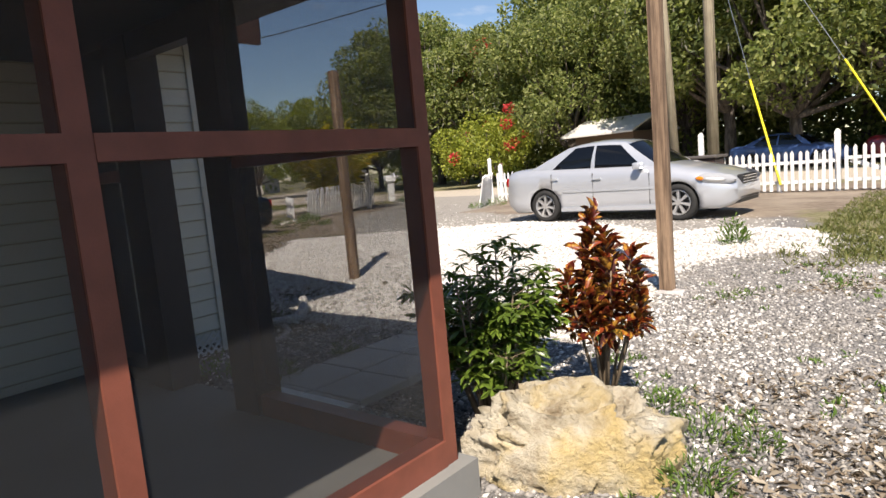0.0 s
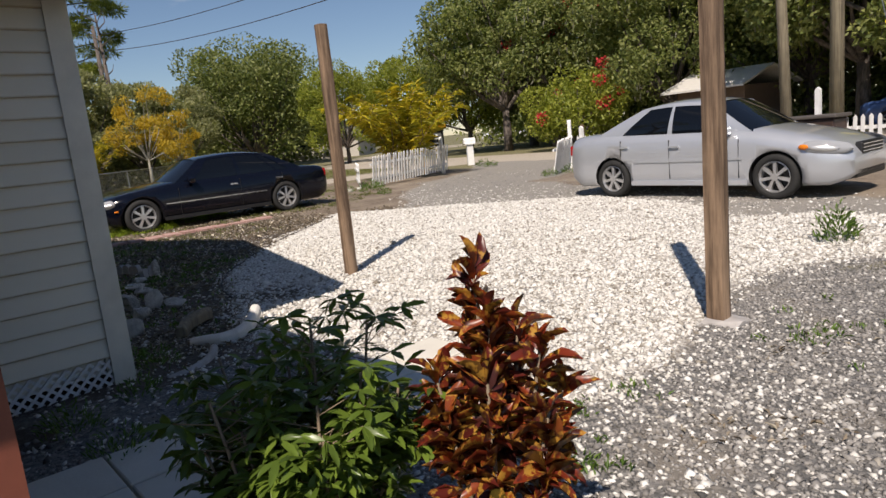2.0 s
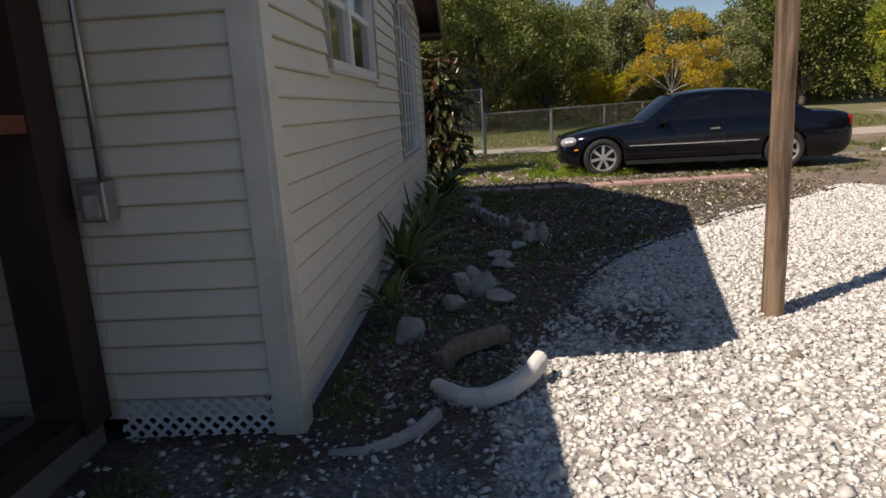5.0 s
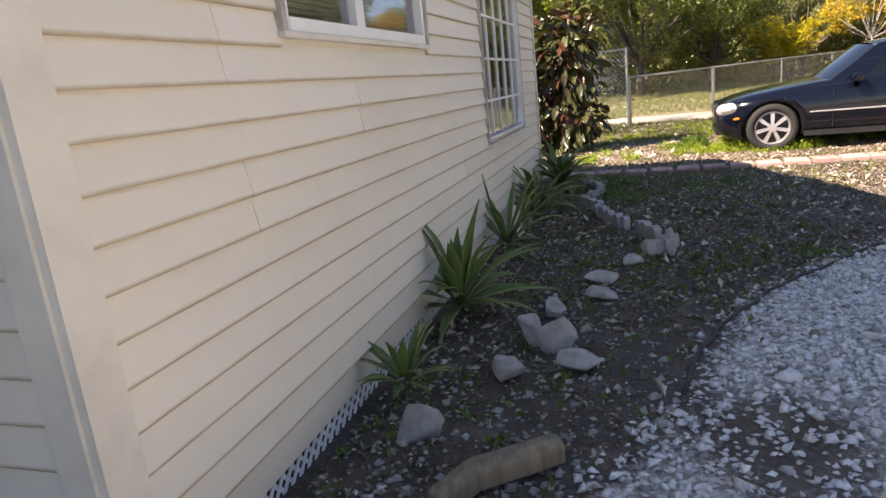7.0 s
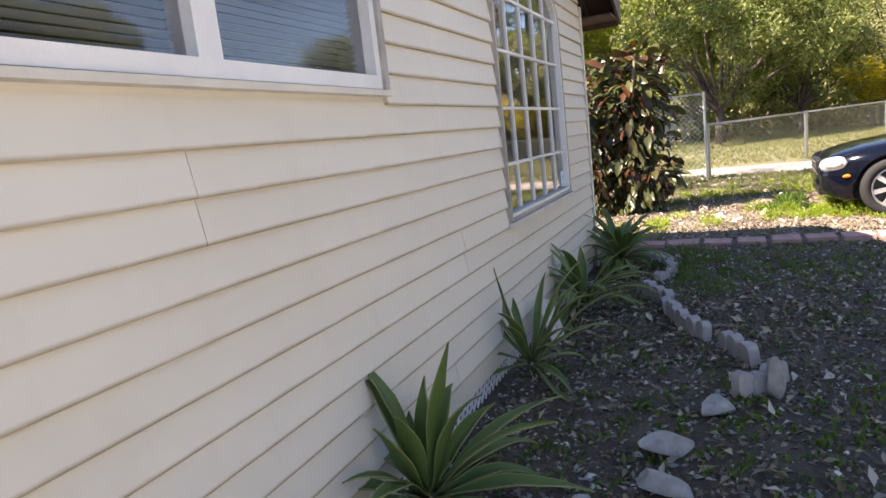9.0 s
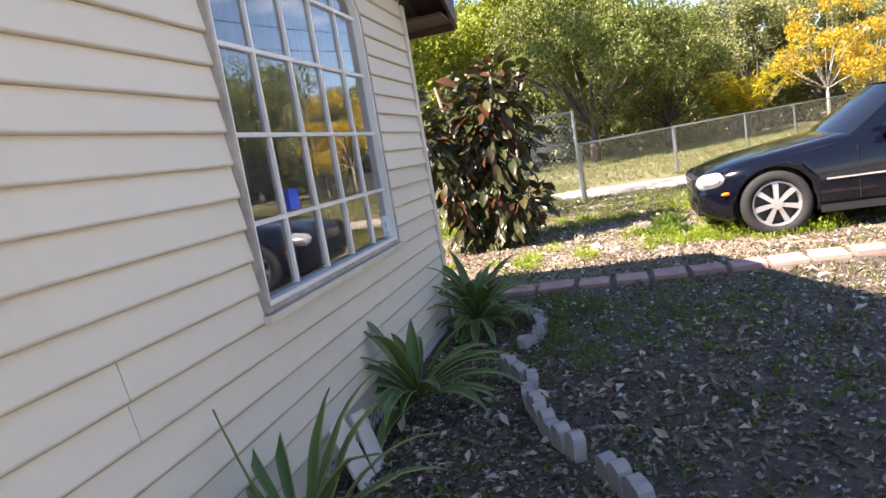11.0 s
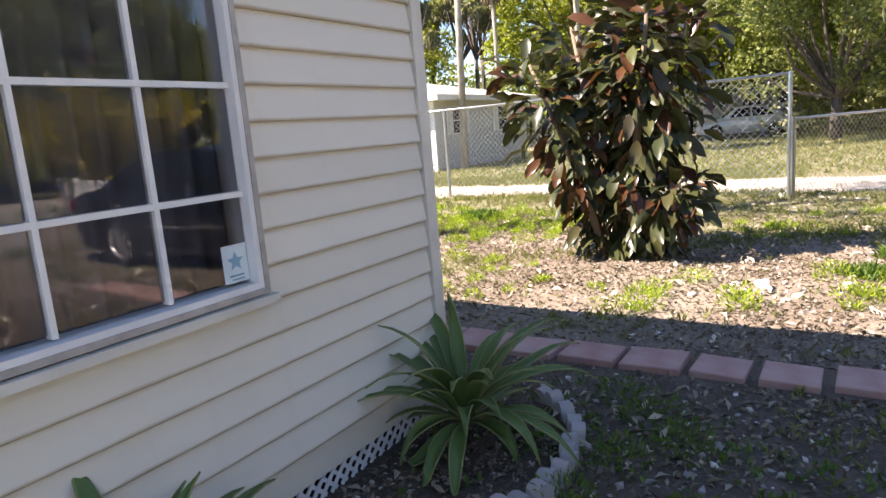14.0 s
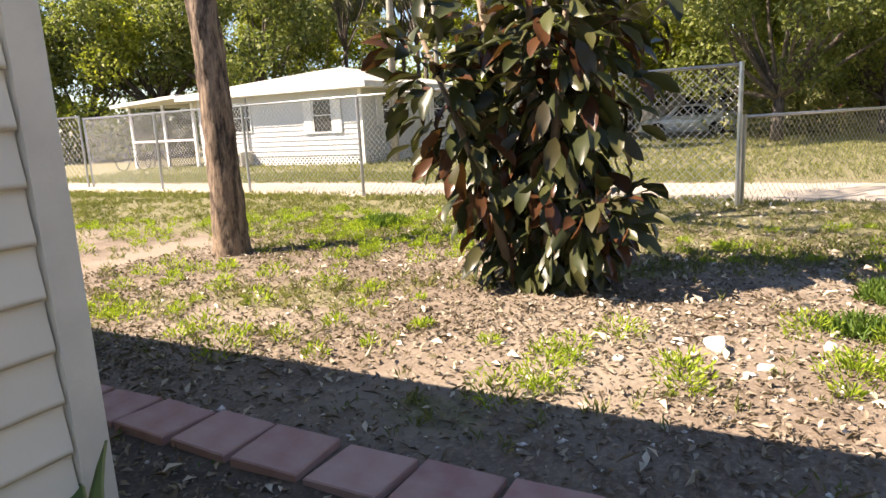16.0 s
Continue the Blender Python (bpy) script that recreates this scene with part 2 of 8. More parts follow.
SHELL = stone_mat("white_shell_gravel", (0.24, 0.21, 0.17), (0.88, 0.86, 0.82))
GRAYGRAVEL = stone_mat("grey_gravel", (0.07, 0.068, 0.066), (0.36, 0.34, 0.32))
MIDSTONE = stone_mat("pale_grey_pebbles", (0.22, 0.21, 0.20), (0.58, 0.56, 0.53))
LITTER = leafy("dry_leaves", [(0.08, 0.057, 0.038), (0.20, 0.15, 0.105), (0.46, 0.41, 0.33), (0.12, 0.09, 0.066), (0.28, 0.23, 0.17)], 0.75, 0.1)
WEED = leafy("weed_green", [(0.045, 0.10, 0.02), (0.10, 0.19, 0.035), (0.17, 0.25, 0.05)])
GRASSM = leafy("grass_blades", [(0.08, 0.13, 0.03), (0.17, 0.20, 0.06), (0.30, 0.27, 0.12)])
AGAVE = leafy("agave_leaf", [(0.055, 0.12, 0.045), (0.10, 0.18, 0.055), (0.17, 0.24, 0.06)], 0.42, 0.15)
AGAVE_EDGE = leafy("agave_pale_edge", [(0.17, 0.22, 0.08), (0.32, 0.34, 0.14)], 0.5, 0.1)
RUBBER = leafy("rubber_leaf", [(0.022, 0.034, 0.014), (0.040, 0.056, 0.018), (0.10, 0.11, 0.035), (0.05, 0.04, 0.02)], 0.36, 0.10)
RUBBER_RED = leafy("rubber_leaf_bronze", [(0.06, 0.026, 0.016), (0.12, 0.055, 0.025)], 0.25, 0.2)


def croton_mat():
    """Each leaf runs from dark red to orange, with yellow blotches along its middle."""
    m = Mat("croton_leaf", 0.33)
    own = m.ramp(m.island(), (0.0, (0.055, 0.012, 0.010)), (0.35, (0.12, 0.018, 0.012)), (0.6, (0.22, 0.035, 0.014)), (0.85, (0.28, 0.055, 0.015)), (1.0, (0.07, 0.06, 0.012)))
    blotch = m.ramp(m.noise(34, 4, 0.6), (0.52, 0.0), (0.59, 0.8))
    c = m.mix(blotch, own, (0.56, 0.30, 0.05))
    c = m.mix(m.ramp(m.noise(22, 3, 0.5), (0.52, 0.0), (0.60, 0.8)), c, (0.040, 0.012, 0.010))
    m.color(c)
    m.b.inputs["Specular IOR Level"].default_value = 0.4
    tr = m.n.new("ShaderNodeBsdfTranslucent")
    m.l.new(c, tr.inputs["Color"])
    mx = m.n.new("ShaderNodeMixShader")
    mx.inputs["Fac"].default_value = 0.3
    m.l.new(m.b.outputs[0], mx.inputs[1])
    m.l.new(tr.outputs[0], mx.inputs[2])
    m.l.new(mx.outputs[0], m.n["Material Output"].inputs["Surface"])
    return m.m


CROTON = croton_mat()
SCHEFF = leafy("umbrella_plant_leaf", [(0.035, 0.065, 0.012), (0.08, 0.13, 0.022), (0.16, 0.23, 0.035)], 0.3, 0.25)
OAKLEAF = leafy("oak_leaves", [(0.06, 0.088, 0.028), (0.17, 0.21, 0.055), (0.42, 0.43, 0.16), (0.14, 0.17, 0.055)], 0.5, 0.42)
BRIGHTLEAF = leafy("bright_leaves", [(0.11, 0.15, 0.020), (0.23, 0.28, 0.040), (0.38, 0.38, 0.07)], 0.5, 0.42)
OLIVELEAF = leafy("olive_leaves", [(0.12, 0.14, 0.06), (0.25, 0.26, 0.12), (0.38, 0.37, 0.19)], 0.6, 0.4)
ORANGELEAF = leafy("orange_leaves", [(0.36, 0.24, 0.02), (0.66, 0.42, 0.03), (0.50, 0.38, 0.05)], 0.6)
VERGE = leafy("verge_grass_blades", [(0.16, 0.20, 0.06), (0.36, 0.33, 0.17), (0.24, 0.26, 0.09)], 0.7)
PALMLEAF = leafy("palm_fronds", [(0.15, 0.19, 0.02), (0.42, 0.38, 0.03), (0.66, 0.48, 0.04)], 0.5, 0.4)
DEADLEAF = leafy("dead_fronds", [(0.16, 0.12, 0.08), (0.27, 0.21, 0.15)], 0.8, 0.1)
MOSS = leafy("hanging_moss", [(0.15, 0.15, 0.12), (0.26, 0.25, 0.20)], 0.9, 0.2)
PINELEAF = leafy("pine_needles", [(0.12, 0.16, 0.03), (0.26, 0.29, 0.06)], 0.6)
REDFLOWER = leafy("red_bracts", [(0.42, 0.02, 0.03), (0.60, 0.06, 0.06)], 0.5)


def bark_mat(name, lo, hi, scale=1.0):
    m = Mat(name, 0.9)
    v = m.noise(1.0, 8, 0.7, stretch=(22 * scale, 22 * scale, 5 * scale))
    m.color(m.ramp(v, (0.38, lo), (0.62, hi)))
    m.bump(v, 1.0, 0.05)
    return m.m


BARK = bark_mat("oak_bark", (0.050, 0.034, 0.026), (0.38, 0.28, 0.20), 0.8)
BARK_FAR = bark_mat("far_bark", (0.05, 0.04, 0.035), (0.17, 0.14, 0.12), 0.5)
BARK_PALE = bark_mat("pale_bark", (0.26, 0.24, 0.20), (0.42, 0.39, 0.34), 0.5)
STEM = plain("plant_stem", (0.20, 0.15, 0.10), 0.8)

# ---- ground ----
HOSE_PTS = [(-10.3, 10.15), (-9.55, 9.22), (-8.37, 7.78), (-7.7, 7.1), (-6.95, 6.42), (-6.4, 5.97), (-5.84, 5.66), (-5.47, 5.52), (-5.0, 5.42)]
SHELL_POLY = [(-10.2, 9.95), (-9.55, 9.22), (-8.37, 7.78), (-7.7, 7.1), (-6.95, 6.42), (-6.4, 5.97), (-5.84, 5.66), (-4.9, 5.4), (-3.6, 4.9), (-2.3, 5.0), (-1.3, 5.0),
              (-1.0, 5.5), (-1.1, 6.6), (-1.25, 7.9), (-1.05, 8.8), (-0.2, 9.1), (-0.1, 9.9), (-0.7, 10.9), (-1.8, 11.2), (-2.6, 10.6), (-3.4, 11.4), (-5.8, 12.4), (-8.6, 11.0)]
SAND_POLY = [(-0.1, 7.5), (0.2, 8.1), (0.6, 8.9), (1.6, 9.0), (1.4, 7.9), (0.6, 7.3)]
DRIVE_POLY = [(-8.0, 9.8), (-12.2, 13.2), (-14.2, 15.4), (-15.6, 18.8), (-19.8, 23.6), (-15.5, 29.0), (-10.6, 18.6), (-9.8, 15.4), (-6.5, 13.9), (-1.2, 12.2), (-1.0, 9.0), (-3.0, 8.0)]
LANE_POLY = [(-19.5, -30), (-19.55, 6.8), (-20.2, 22), (-19.5, 23.5), (-5, 22.0), (12, 20.6), (14, 26.5), (-4, 29.5), (-20, 29.2), (-33, 29.0), (-45, 40), (-60, 62), (-64, 58), (-50, 38), (-36, 25), (-23.2, 22.0), (-21.7, 7.0), (-21.6, -30)]


def signed(points, poly):
    """Signed distance to a polygon, positive inside."""
    p, q = np.asarray(points, float), np.asarray(poly, float)
    a, b = q, np.roll(q, -1, 0)
    best, inside = np.full(len(p), 1e9), np.zeros(len(p), bool)
    for (ax, ay), (bx, by) in zip(a, b):
        e = np.array([bx - ax, by - ay])
        w = p - (ax, ay)
        t = np.clip((w @ e) / (e @ e), 0, 1)
        best = np.minimum(best, np.hypot(*(w - t[:, None] * e).T))
        cond = (ay > p[:, 1]) != (by > p[:, 1])
        with np.errstate(divide="ignore", invalid="ignore"):
            inside ^= cond & (p[:, 0] < (bx - ax) * (p[:, 1] - ay) / (by - ay + 1e-12) + ax)
    return np.where(inside, best, -best)


def soft(x, width):
    return np.clip(x / width + 0.5, 0, 1)


def lumps(x, y, seed=0.0):
    """Slow, smooth ups and downs from a few sines."""
    return (np.sin(x * 1.3 + seed) * np.cos(y * 1.1 - seed) + 0.6 * np.sin(x * 2.9 + y * 1.7 + seed * 2) + 0.4 * np.cos(x * 5.1 - y * 4.3 + seed)) / 2


def ground_z(x, y):
    x, y = np.asarray(x, float), np.asarray(y, float)
    near = np.exp(-((x + 5) ** 2 + (y - 6) ** 2) / 900)
    z = 0.012 * lumps(x, y) * near
    sh = signed(np.stack([x, y], 1), SHELL_POLY)
    z += 0.03 * soft(sh - 0.1, 0.5) * (1 + 0.3 * lumps(x * 2, y * 2, 3))
    z += 0.03 * np.exp(-((x + 3.4) ** 2 + (y - 3.9) ** 2) / 0.6)
    z += 0.06 * np.exp(-((x + 4.0) ** 2 + (y - 13.0) ** 2) / 14.0)
    z += 0.10 * np.exp(-((x + 0.9) ** 2 + (y - 10.0) ** 2) / 0.5)
    return z


def axis_steps(lo, hi, fine_lo, fine_hi, fine, grow=1.18):
    out = list(np.arange(fine_lo, fine_hi, fine))
    s, v = fine, fine_lo
    while v > lo:
        s *= grow
        v -= s
        out.insert(0, v)
    s, v = fine, out[-1]
    while v < hi:
        s *= grow
        v += s
        out.append(v)
    return np.array(out)


gx, gy = axis_steps(-1500, 1500, -22, 4, 0.11), axis_steps(-1500, 1500, -3, 20, 0.11)
GX, GY = np.meshgrid(gx, gy)
pts = np.stack([GX.ravel(), GY.ravel()], 1)
gz = ground_z(pts[:, 0], pts[:, 1])
ids = np.arange(len(pts)).reshape(GX.shape)
quads = np.stack([ids[:-1, :-1], ids[:-1, 1:], ids[1:, 1:], ids[1:, :-1]], -1).reshape(-1, 4)


def zones(x, y):
    p = np.stack([x, y], 1)
    n1, n2 = lumps(x * 1.6, y * 1.6, 1.0), lumps(x * 0.7, y * 0.7, 4.0)
    shell = np.maximum(soft(signed(p, SHELL_POLY) + 0.10 * n1, 0.35), soft(signed(p, SAND_POLY) + 0.10 * n1, 0.3))
    shell = shell * (1 - 0.8 * np.exp(-((x + 4.7) ** 2 + ((y - 5.75) * 1.3) ** 2) / 0.30))
    drive = soft(signed(p, DRIVE_POLY) + 0.25 * n1, 0.8)
    lane = soft(signed(p, LANE_POLY) + 0.15 * n1, 0.6)
    gray = soft(x + 3.2 + 0.5 * n1, 1.2) * soft(12.0 - y + n2, 2.0) * soft(y - 3.2 + 0.3 * n1, 1.2) * soft(3.5 - x, 2.0)
    # grass: beyond the red pavers, the far verge, the yard on the east
    yard = soft(-11.6 - x, 0.8) * (0.15 + 0.45 * np.clip(n1 + n2, -0.5, 1)) * soft(20 - y, 3) * (1 - soft(signed(p, DRIVE_POLY) + 0.5, 1))
    yard = np.maximum(yard, soft(-15.3 - x + 0.5 * n1, 1.5) * 0.75 * soft(-1.5 * (y - 11), 4))
    east = soft(x + 1.0 - 0.25 * (y - 12) + 0.7 * n1, 2.0) * soft(y - 8.6 + 0.5 * n2, 1.6) * 0.9
    far = soft(-22.4 - x + 0.4 * n1, 1.5) * 0.95
    far = np.maximum(far, soft(y - 20, 3.0) * 0.8)
    far = np.maximum(far, soft(-4 - y, 3) * 0.8)
    grass = np.clip(np.maximum(np.maximum(yard, east), far), 0, 1) * (1 - lane) * (1 - shell)
    # house side of the red pavers, where the soil colour is darkened for shade
    bed = soft(x + 11.45 + 0.12 * n1, 0.3) * (1 - shell) * soft(9.2 - y, 1.5)
    return shell, drive * (1 - shell), lane, gray * (1 - shell), grass, bed


def ground_mat():
    m = Mat("ground_soil", 0.92)
    n_fine, n_mid, n_big = m.noise(38, 8, 0.7), m.noise(5, 6), m.noise(0.8, 5)
    soil = m.ramp(n_mid, (0.3, (0.10, 0.072, 0.052)), (0.55, (0.17, 0.128, 0.094)), (0.75, (0.27, 0.215, 0.165)))
    soil = m.mix(m.ramp(n_fine, (0.48, 0.0), (0.64, 0.7)), soil, (0.30, 0.25, 0.19))
    sandy = m.mix(m.ramp(n_fine, (0.4, 0.0), (0.7, 1.0)), (0.36, 0.31, 0.25), (0.55, 0.49, 0.41))
    soil = m.mix(m.ramp(n_big, (0.42, 0.0), (0.62, 0.75)), soil, m.mix(n_fine, (0.20, 0.16, 0.12), (0.38, 0.32, 0.25)))
    shell = m.ramp(m.voronoi(34), (0.0, (0.22, 0.20, 0.17)), (0.5, (0.45, 0.42, 0.38)), (1.0, (0.74, 0.71, 0.66)))
    shell = m.mix(m.ramp(n_fine, (0.50, 0.0), (0.70, 0.7)), shell, (0.20, 0.17, 0.14))
    gray = m.ramp(m.voronoi(60), (0.0, (0.07, 0.07, 0.07)), (0.5, (0.155, 0.15, 0.145)), (1.0, (0.32, 0.30, 0.28)))
    gray = m.mix(m.ramp(m.noise(1.3, 6, 0.65), (0.52, 0.0), (0.62, 0.7)), gray, m.mix(n_fine, (0.10, 0.085, 0.07), (0.36, 0.32, 0.27)))
    drive = m.mix(m.ramp(n_fine, (0.35, 0.0), (0.7, 1.0)), (0.20, 0.185, 0.165), (0.36, 0.335, 0.30))
    grass = m.ramp(m.noise(14, 7, 0.7), (0.3, (0.07, 0.075, 0.030)), (0.5, (0.17, 0.155, 0.075)), (0.72, (0.31, 0.27, 0.165)))

    def edge(name):
        a = m.attr(name)
        return m.ramp(m.math("ADD", a, m.math("MULTIPLY", m.math("SUBTRACT", n_fine, 0.5), 0.9)), (0.42, 0.0), (0.58, 1.0))
    # darker bed soil, with the house's shade put into its colour
    shade_soil = m.ramp(n_mid, (0.3, (0.050, 0.038, 0.029)), (0.55, (0.085, 0.066, 0.050)), (0.75, (0.15, 0.12, 0.095)))
    shade_soil = m.mix(m.ramp(n_fine, (0.50, 0.0), (0.66, 0.6)), shade_soil, (0.22, 0.18, 0.14))
    soil = m.mix(m.attr("bed"), soil, shade_soil)
    c = m.mix(edge("gray"), soil, gray)
    c = m.mix(edge("grass"), c, grass)
    c = m.mix(edge("drive"), c, drive)
    c = m.mix(edge("lane"), c, sandy)
    c = m.mix(edge("shell"), c, shell)
    m.color(c)
    m.bump(m.math("ADD", n_fine, m.math("MULTIPLY", m.noise(140, 4), 0.5)), 0.6, 0.02)
    return m.m


gme = mesh_from("ground", np.column_stack([pts, gz]), quads, [ground_mat()], smooth=True)
for key, values in zip(("shell", "drive", "lane", "gray", "grass", "bed"), zones(pts[:, 0], pts[:, 1])):
    gme.attributes.new(key, "FLOAT", "POINT").data.foreach_set("value", values.astype(np.float32))
ground = hang("ground", gme, label="bare sandy yard with shell gravel, weeds and a dirt drive", kind="structure")

# ---- the house ----
WY, WX0, WX1 = 4.08, -10.47, -3.47       # long wall's face, its far and near corners
EAVE, PEAK, MID = 2.46, 4.00, -7.02
BASE = 0.20                               # foot of the boards on the short wall
FOOT = 0.2365                             # and on the long wall
PITCH = 0.1205
house = empty("house", (0, 0, 0), label="single-storey house clad in cream painted lap siding with brown eaves", category="house")


def gable_z(x):
    return EAVE - 0.03 + (PEAK - EAVE) * (1 - abs(x - MID) / 3.92)


W2 = (-9.385, -7.715, 0.895, 2.22, 2.54)     # arched window: sides, sill, spring line, crown
W1 = (-6.27, -4.61, 1.655, 2.50)


def arch_z(x):
    u = (x - (W2[0] + W2[1]) / 2) / ((W2[1] - W2[0]) / 2)
    return W2[3] + (W2[4] - W2[3]) * math.sqrt(max(0, 1 - u * u))


def gable_wall():
    """The wall behind the boards, with the two window openings through it, in columns."""
    bm = bmesh.new()
    xs = sorted({WX0 + 0.02, W2[0], W2[1], W1[0], W1[1], MID, WX1 - 0.02, *np.linspace(W2[0], W2[1], 17)})
    for a, b in zip(xs, xs[1:]):
        c = (a + b) / 2
        spans = [(0.10, None)]
        if W2[0] < c < W2[1]:
            spans = [(0.10, W2[2]), (arch_z(c), None)]
        elif W1[0] < c < W1[1]:
            spans = [(0.10, W1[2]), (W1[3], None)]
        for lo, hi in spans:
            za, zb = (gable_z(a), gable_z(b)) if hi is None else (hi, hi)
            vs = [bm.verts.new(p) for p in ((a, WY - 0.14, lo), (b, WY - 0.14, lo), (b, WY - 0.14, zb), (a, WY - 0.14, za),
                                            (a, WY - 0.02, lo), (b, WY - 0.02, lo), (b, WY - 0.02, zb), (a, WY - 0.02, za))]
            for f in ((0, 1, 2, 3), (7, 6, 5, 4), (0, 4, 5, 1), (1, 5, 6, 2), (2, 6, 7, 3), (3, 7, 4, 0)):
                bm.faces.new([vs[i] for i in f])
    bmesh.ops.remove_doubles(bm, verts=bm.verts, dist=0.0005)
    return bm


wall_n = part("wall", gable_wall(), SIDING, house, "cream gable wall under lap boards")
part("wall", boxes(((WX1 - 0.14, -6.0, 0.10), (WX1 - 0.02, WY - 0.15, EAVE))), SIDING, house)
part("wall", boxes(((WX0 + 0.02, -6.0, 0.10), (WX0 + 0.14, WY - 0.15, EAVE))), SIDING, house)
part("wall", boxes(((WX0 + 0.15, -6.0, 0.10), (WX1 - 0.15, -5.88, EAVE))), SIDING, house)
# added block, its dark colour standing for the shade behind the lattice
part("foundation", boxes(((WX0 + 0.3, -5.8, -0.2), (WX1 - 0.3, WY - 0.35, 0.30))), UNLIT, house)
# rooms behind the two windows, coloured near-black to read as unlit
part("inner_floor", boxes(((WX0 + 0.15, -5.8, 0.36), (WX1 - 0.15, WY - 0.15, 0.42))), UNLIT, house)
part("ceiling", boxes(((WX0 + 0.15, -5.8, 2.66), (WX1 - 0.15, WY - 0.15, 2.70))), UNLIT, house)
part("inner_wall", boxes(((WX0 + 0.15, 1.4, 0.43), (WX1 - 0.15, 1.46, 2.65))), UNLIT, house)


def board_mesh(x0, x1, h, along="x"):
    """One lap board, wedge shaped: foot proud, head thin. Local origin at its foot at x0."""
    L = x1 - x0
    prof = [(0.0, 0.0), (0.021, 0.0), (0.023, 0.007), (0.004, h + 0.012), (0.0, h + 0.012)]
    vs = [(0, y, z) for y, z in prof] + [(L, y, z) for y, z in prof]
    fs = [(0, 1, 2, 3, 4), (9, 8, 7, 6, 5)] + [(i, i + 5, (i + 1) % 5 + 5, (i + 1) % 5) for i in range(5)]
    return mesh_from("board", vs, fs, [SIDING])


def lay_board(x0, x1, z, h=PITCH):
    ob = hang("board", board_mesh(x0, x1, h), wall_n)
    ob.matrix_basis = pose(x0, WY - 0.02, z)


JOINTS = {6: [-4.26], 7: [-4.255], 10: [-4.22], 11: [-4.22], 8: [-5.215], 9: [-5.21], 4: [-6.945], 5: [-6.94]}


def clad_gable():
    joints = random.Random(3)
    z, row = FOOT, 0
    fixed = JOINTS
    while z < PEAK - 0.14:
        top = z + PITCH
        lo = WX0 + 0.07
        hi = WX1 - 0.11
        if top > gable_z(lo):
            half = (PEAK - 0.03 - top) / (PEAK - EAVE) * 3.92
            lo, hi = max(lo, MID - half), min(hi, MID + half)
        if hi - lo < 0.2:
            break
        cuts = [(lo, hi)]

        def cut(a, b):
            out = []
            for p, q in cuts:
                if b <= p or a >= q:
                    out.append((p, q))
                else:
                    if a - p > 0.03:
                        out.append((p, a))
                    if q - b > 0.03:
                        out.append((b, q))
            return out
        if top > W2[2] - 0.01 and z < W2[4]:
            mid = (W2[0] + W2[1]) / 2
            if z < W2[3]:
                r = (W2[1] - W2[0]) / 2
            else:
                r = (W2[1] - W2[0]) / 2 * math.sqrt(max(0, 1 - ((z - W2[3]) / (W2[4] - W2[3])) ** 2))
            if r > 0.05:
                cuts = cut(mid - r - 0.02, mid + r + 0.02)
        if top > W1[2] - 0.01 and z < W1[3]:
            cuts = cut(W1[0] - 0.02, W1[1] + 0.02)
        for p, q in cuts:
            marks = [p] + [j for j in fixed.get(row, [joints.uniform(p, q)] if joints.random() < 0.35 and q - p > 2.5 else []) if p + 0.3 < j < q - 0.3] + [q]
            for a, b in zip(marks, marks[1:]):
                lay_board(a + 0.0015, b - 0.0015, z)
        z += PITCH
        row += 1


# corner boards and rake trim
part("corner_board", boxes(((WX1 - 0.11, WY - 0.019, 0.0), (WX1 + 0.012, WY + 0.008, EAVE + 0.05)), ((WX1 - 0.019, WY - 0.12, 0.0), (WX1 + 0.022, WY - 0.0195, EAVE))), TRIM, house, "cream corner board")
part("corner_board", boxes(((WX0 - 0.012, WY - 0.019, 0.0), (WX0 + 0.065, WY + 0.008, EAVE + 0.05)), ((WX0 - 0.022, WY - 0.12, 0.0), (WX0 + 0.019, WY - 0.0195, EAVE))), TRIM, house, "cream corner board")


def lattice(name, x0, x1, z0, z1, step=0.062, w=0.017):
    """A panel of crossed diagonal laths in local x, z."""
    bm = bmesh.new()
    H = z1 - z0
    for s, y in ((1, 0.0), (-1, 0.007)):
        c = x0 - H
        while c < x1 + H:
            pts2 = []
            for t in (0, H):
                pts2.append((c + s * t if s > 0 else c + H - t, z0 + t))
            (ax, az), (bx, bz) = pts2
            # clip to the panel
            lo, hi = 0.0, 1.0
            dx = bx - ax
            if dx:
                t0, t1 = sorted(((x0 - ax) / dx, (x1 - ax) / dx))
                lo, hi = max(lo, t0), min(hi, t1)
            if hi - lo > 0.05:
                p, q = Vector((ax + dx * lo, y, az + (bz - az) * lo)), Vector((ax + dx * hi, y, az + (bz - az) * hi))
                d = (q - p).normalized()
                nrm = Vector((-d.z, 0, d.x)) * w / 2
                vs = [bm.verts.new(v + o) for o in (Vector((0, 0, 0)), Vector((0, 0.006, 0))) for v in (p - nrm, q - nrm, q + nrm, p + nrm)]
                for f in ((0, 3, 2, 1), (4, 5, 6, 7), (0, 1, 5, 4), (1, 2, 6, 5), (2, 3, 7, 6), (3, 0, 4, 7)):
                    bm.faces.new([vs[i] for i in f])
            c += step
    return bm


sk = part("lattice_skirt", lattice("l", WX0 + 0.1, WX1 - 0.12, 0.0, 0.35), LATTICE, house, "white diagonal lattice skirt under the boards")
sk.location = (0, WY - 0.045, 0)

# short wall beside the porch
SY0 = 3.27
wall_e = part("wall", boxes(((WX1 - 0.02, SY0, BASE), (WX1 - 0.012, WY - 0.12, EAVE))), SIDING, house, "cream wall beside the porch")


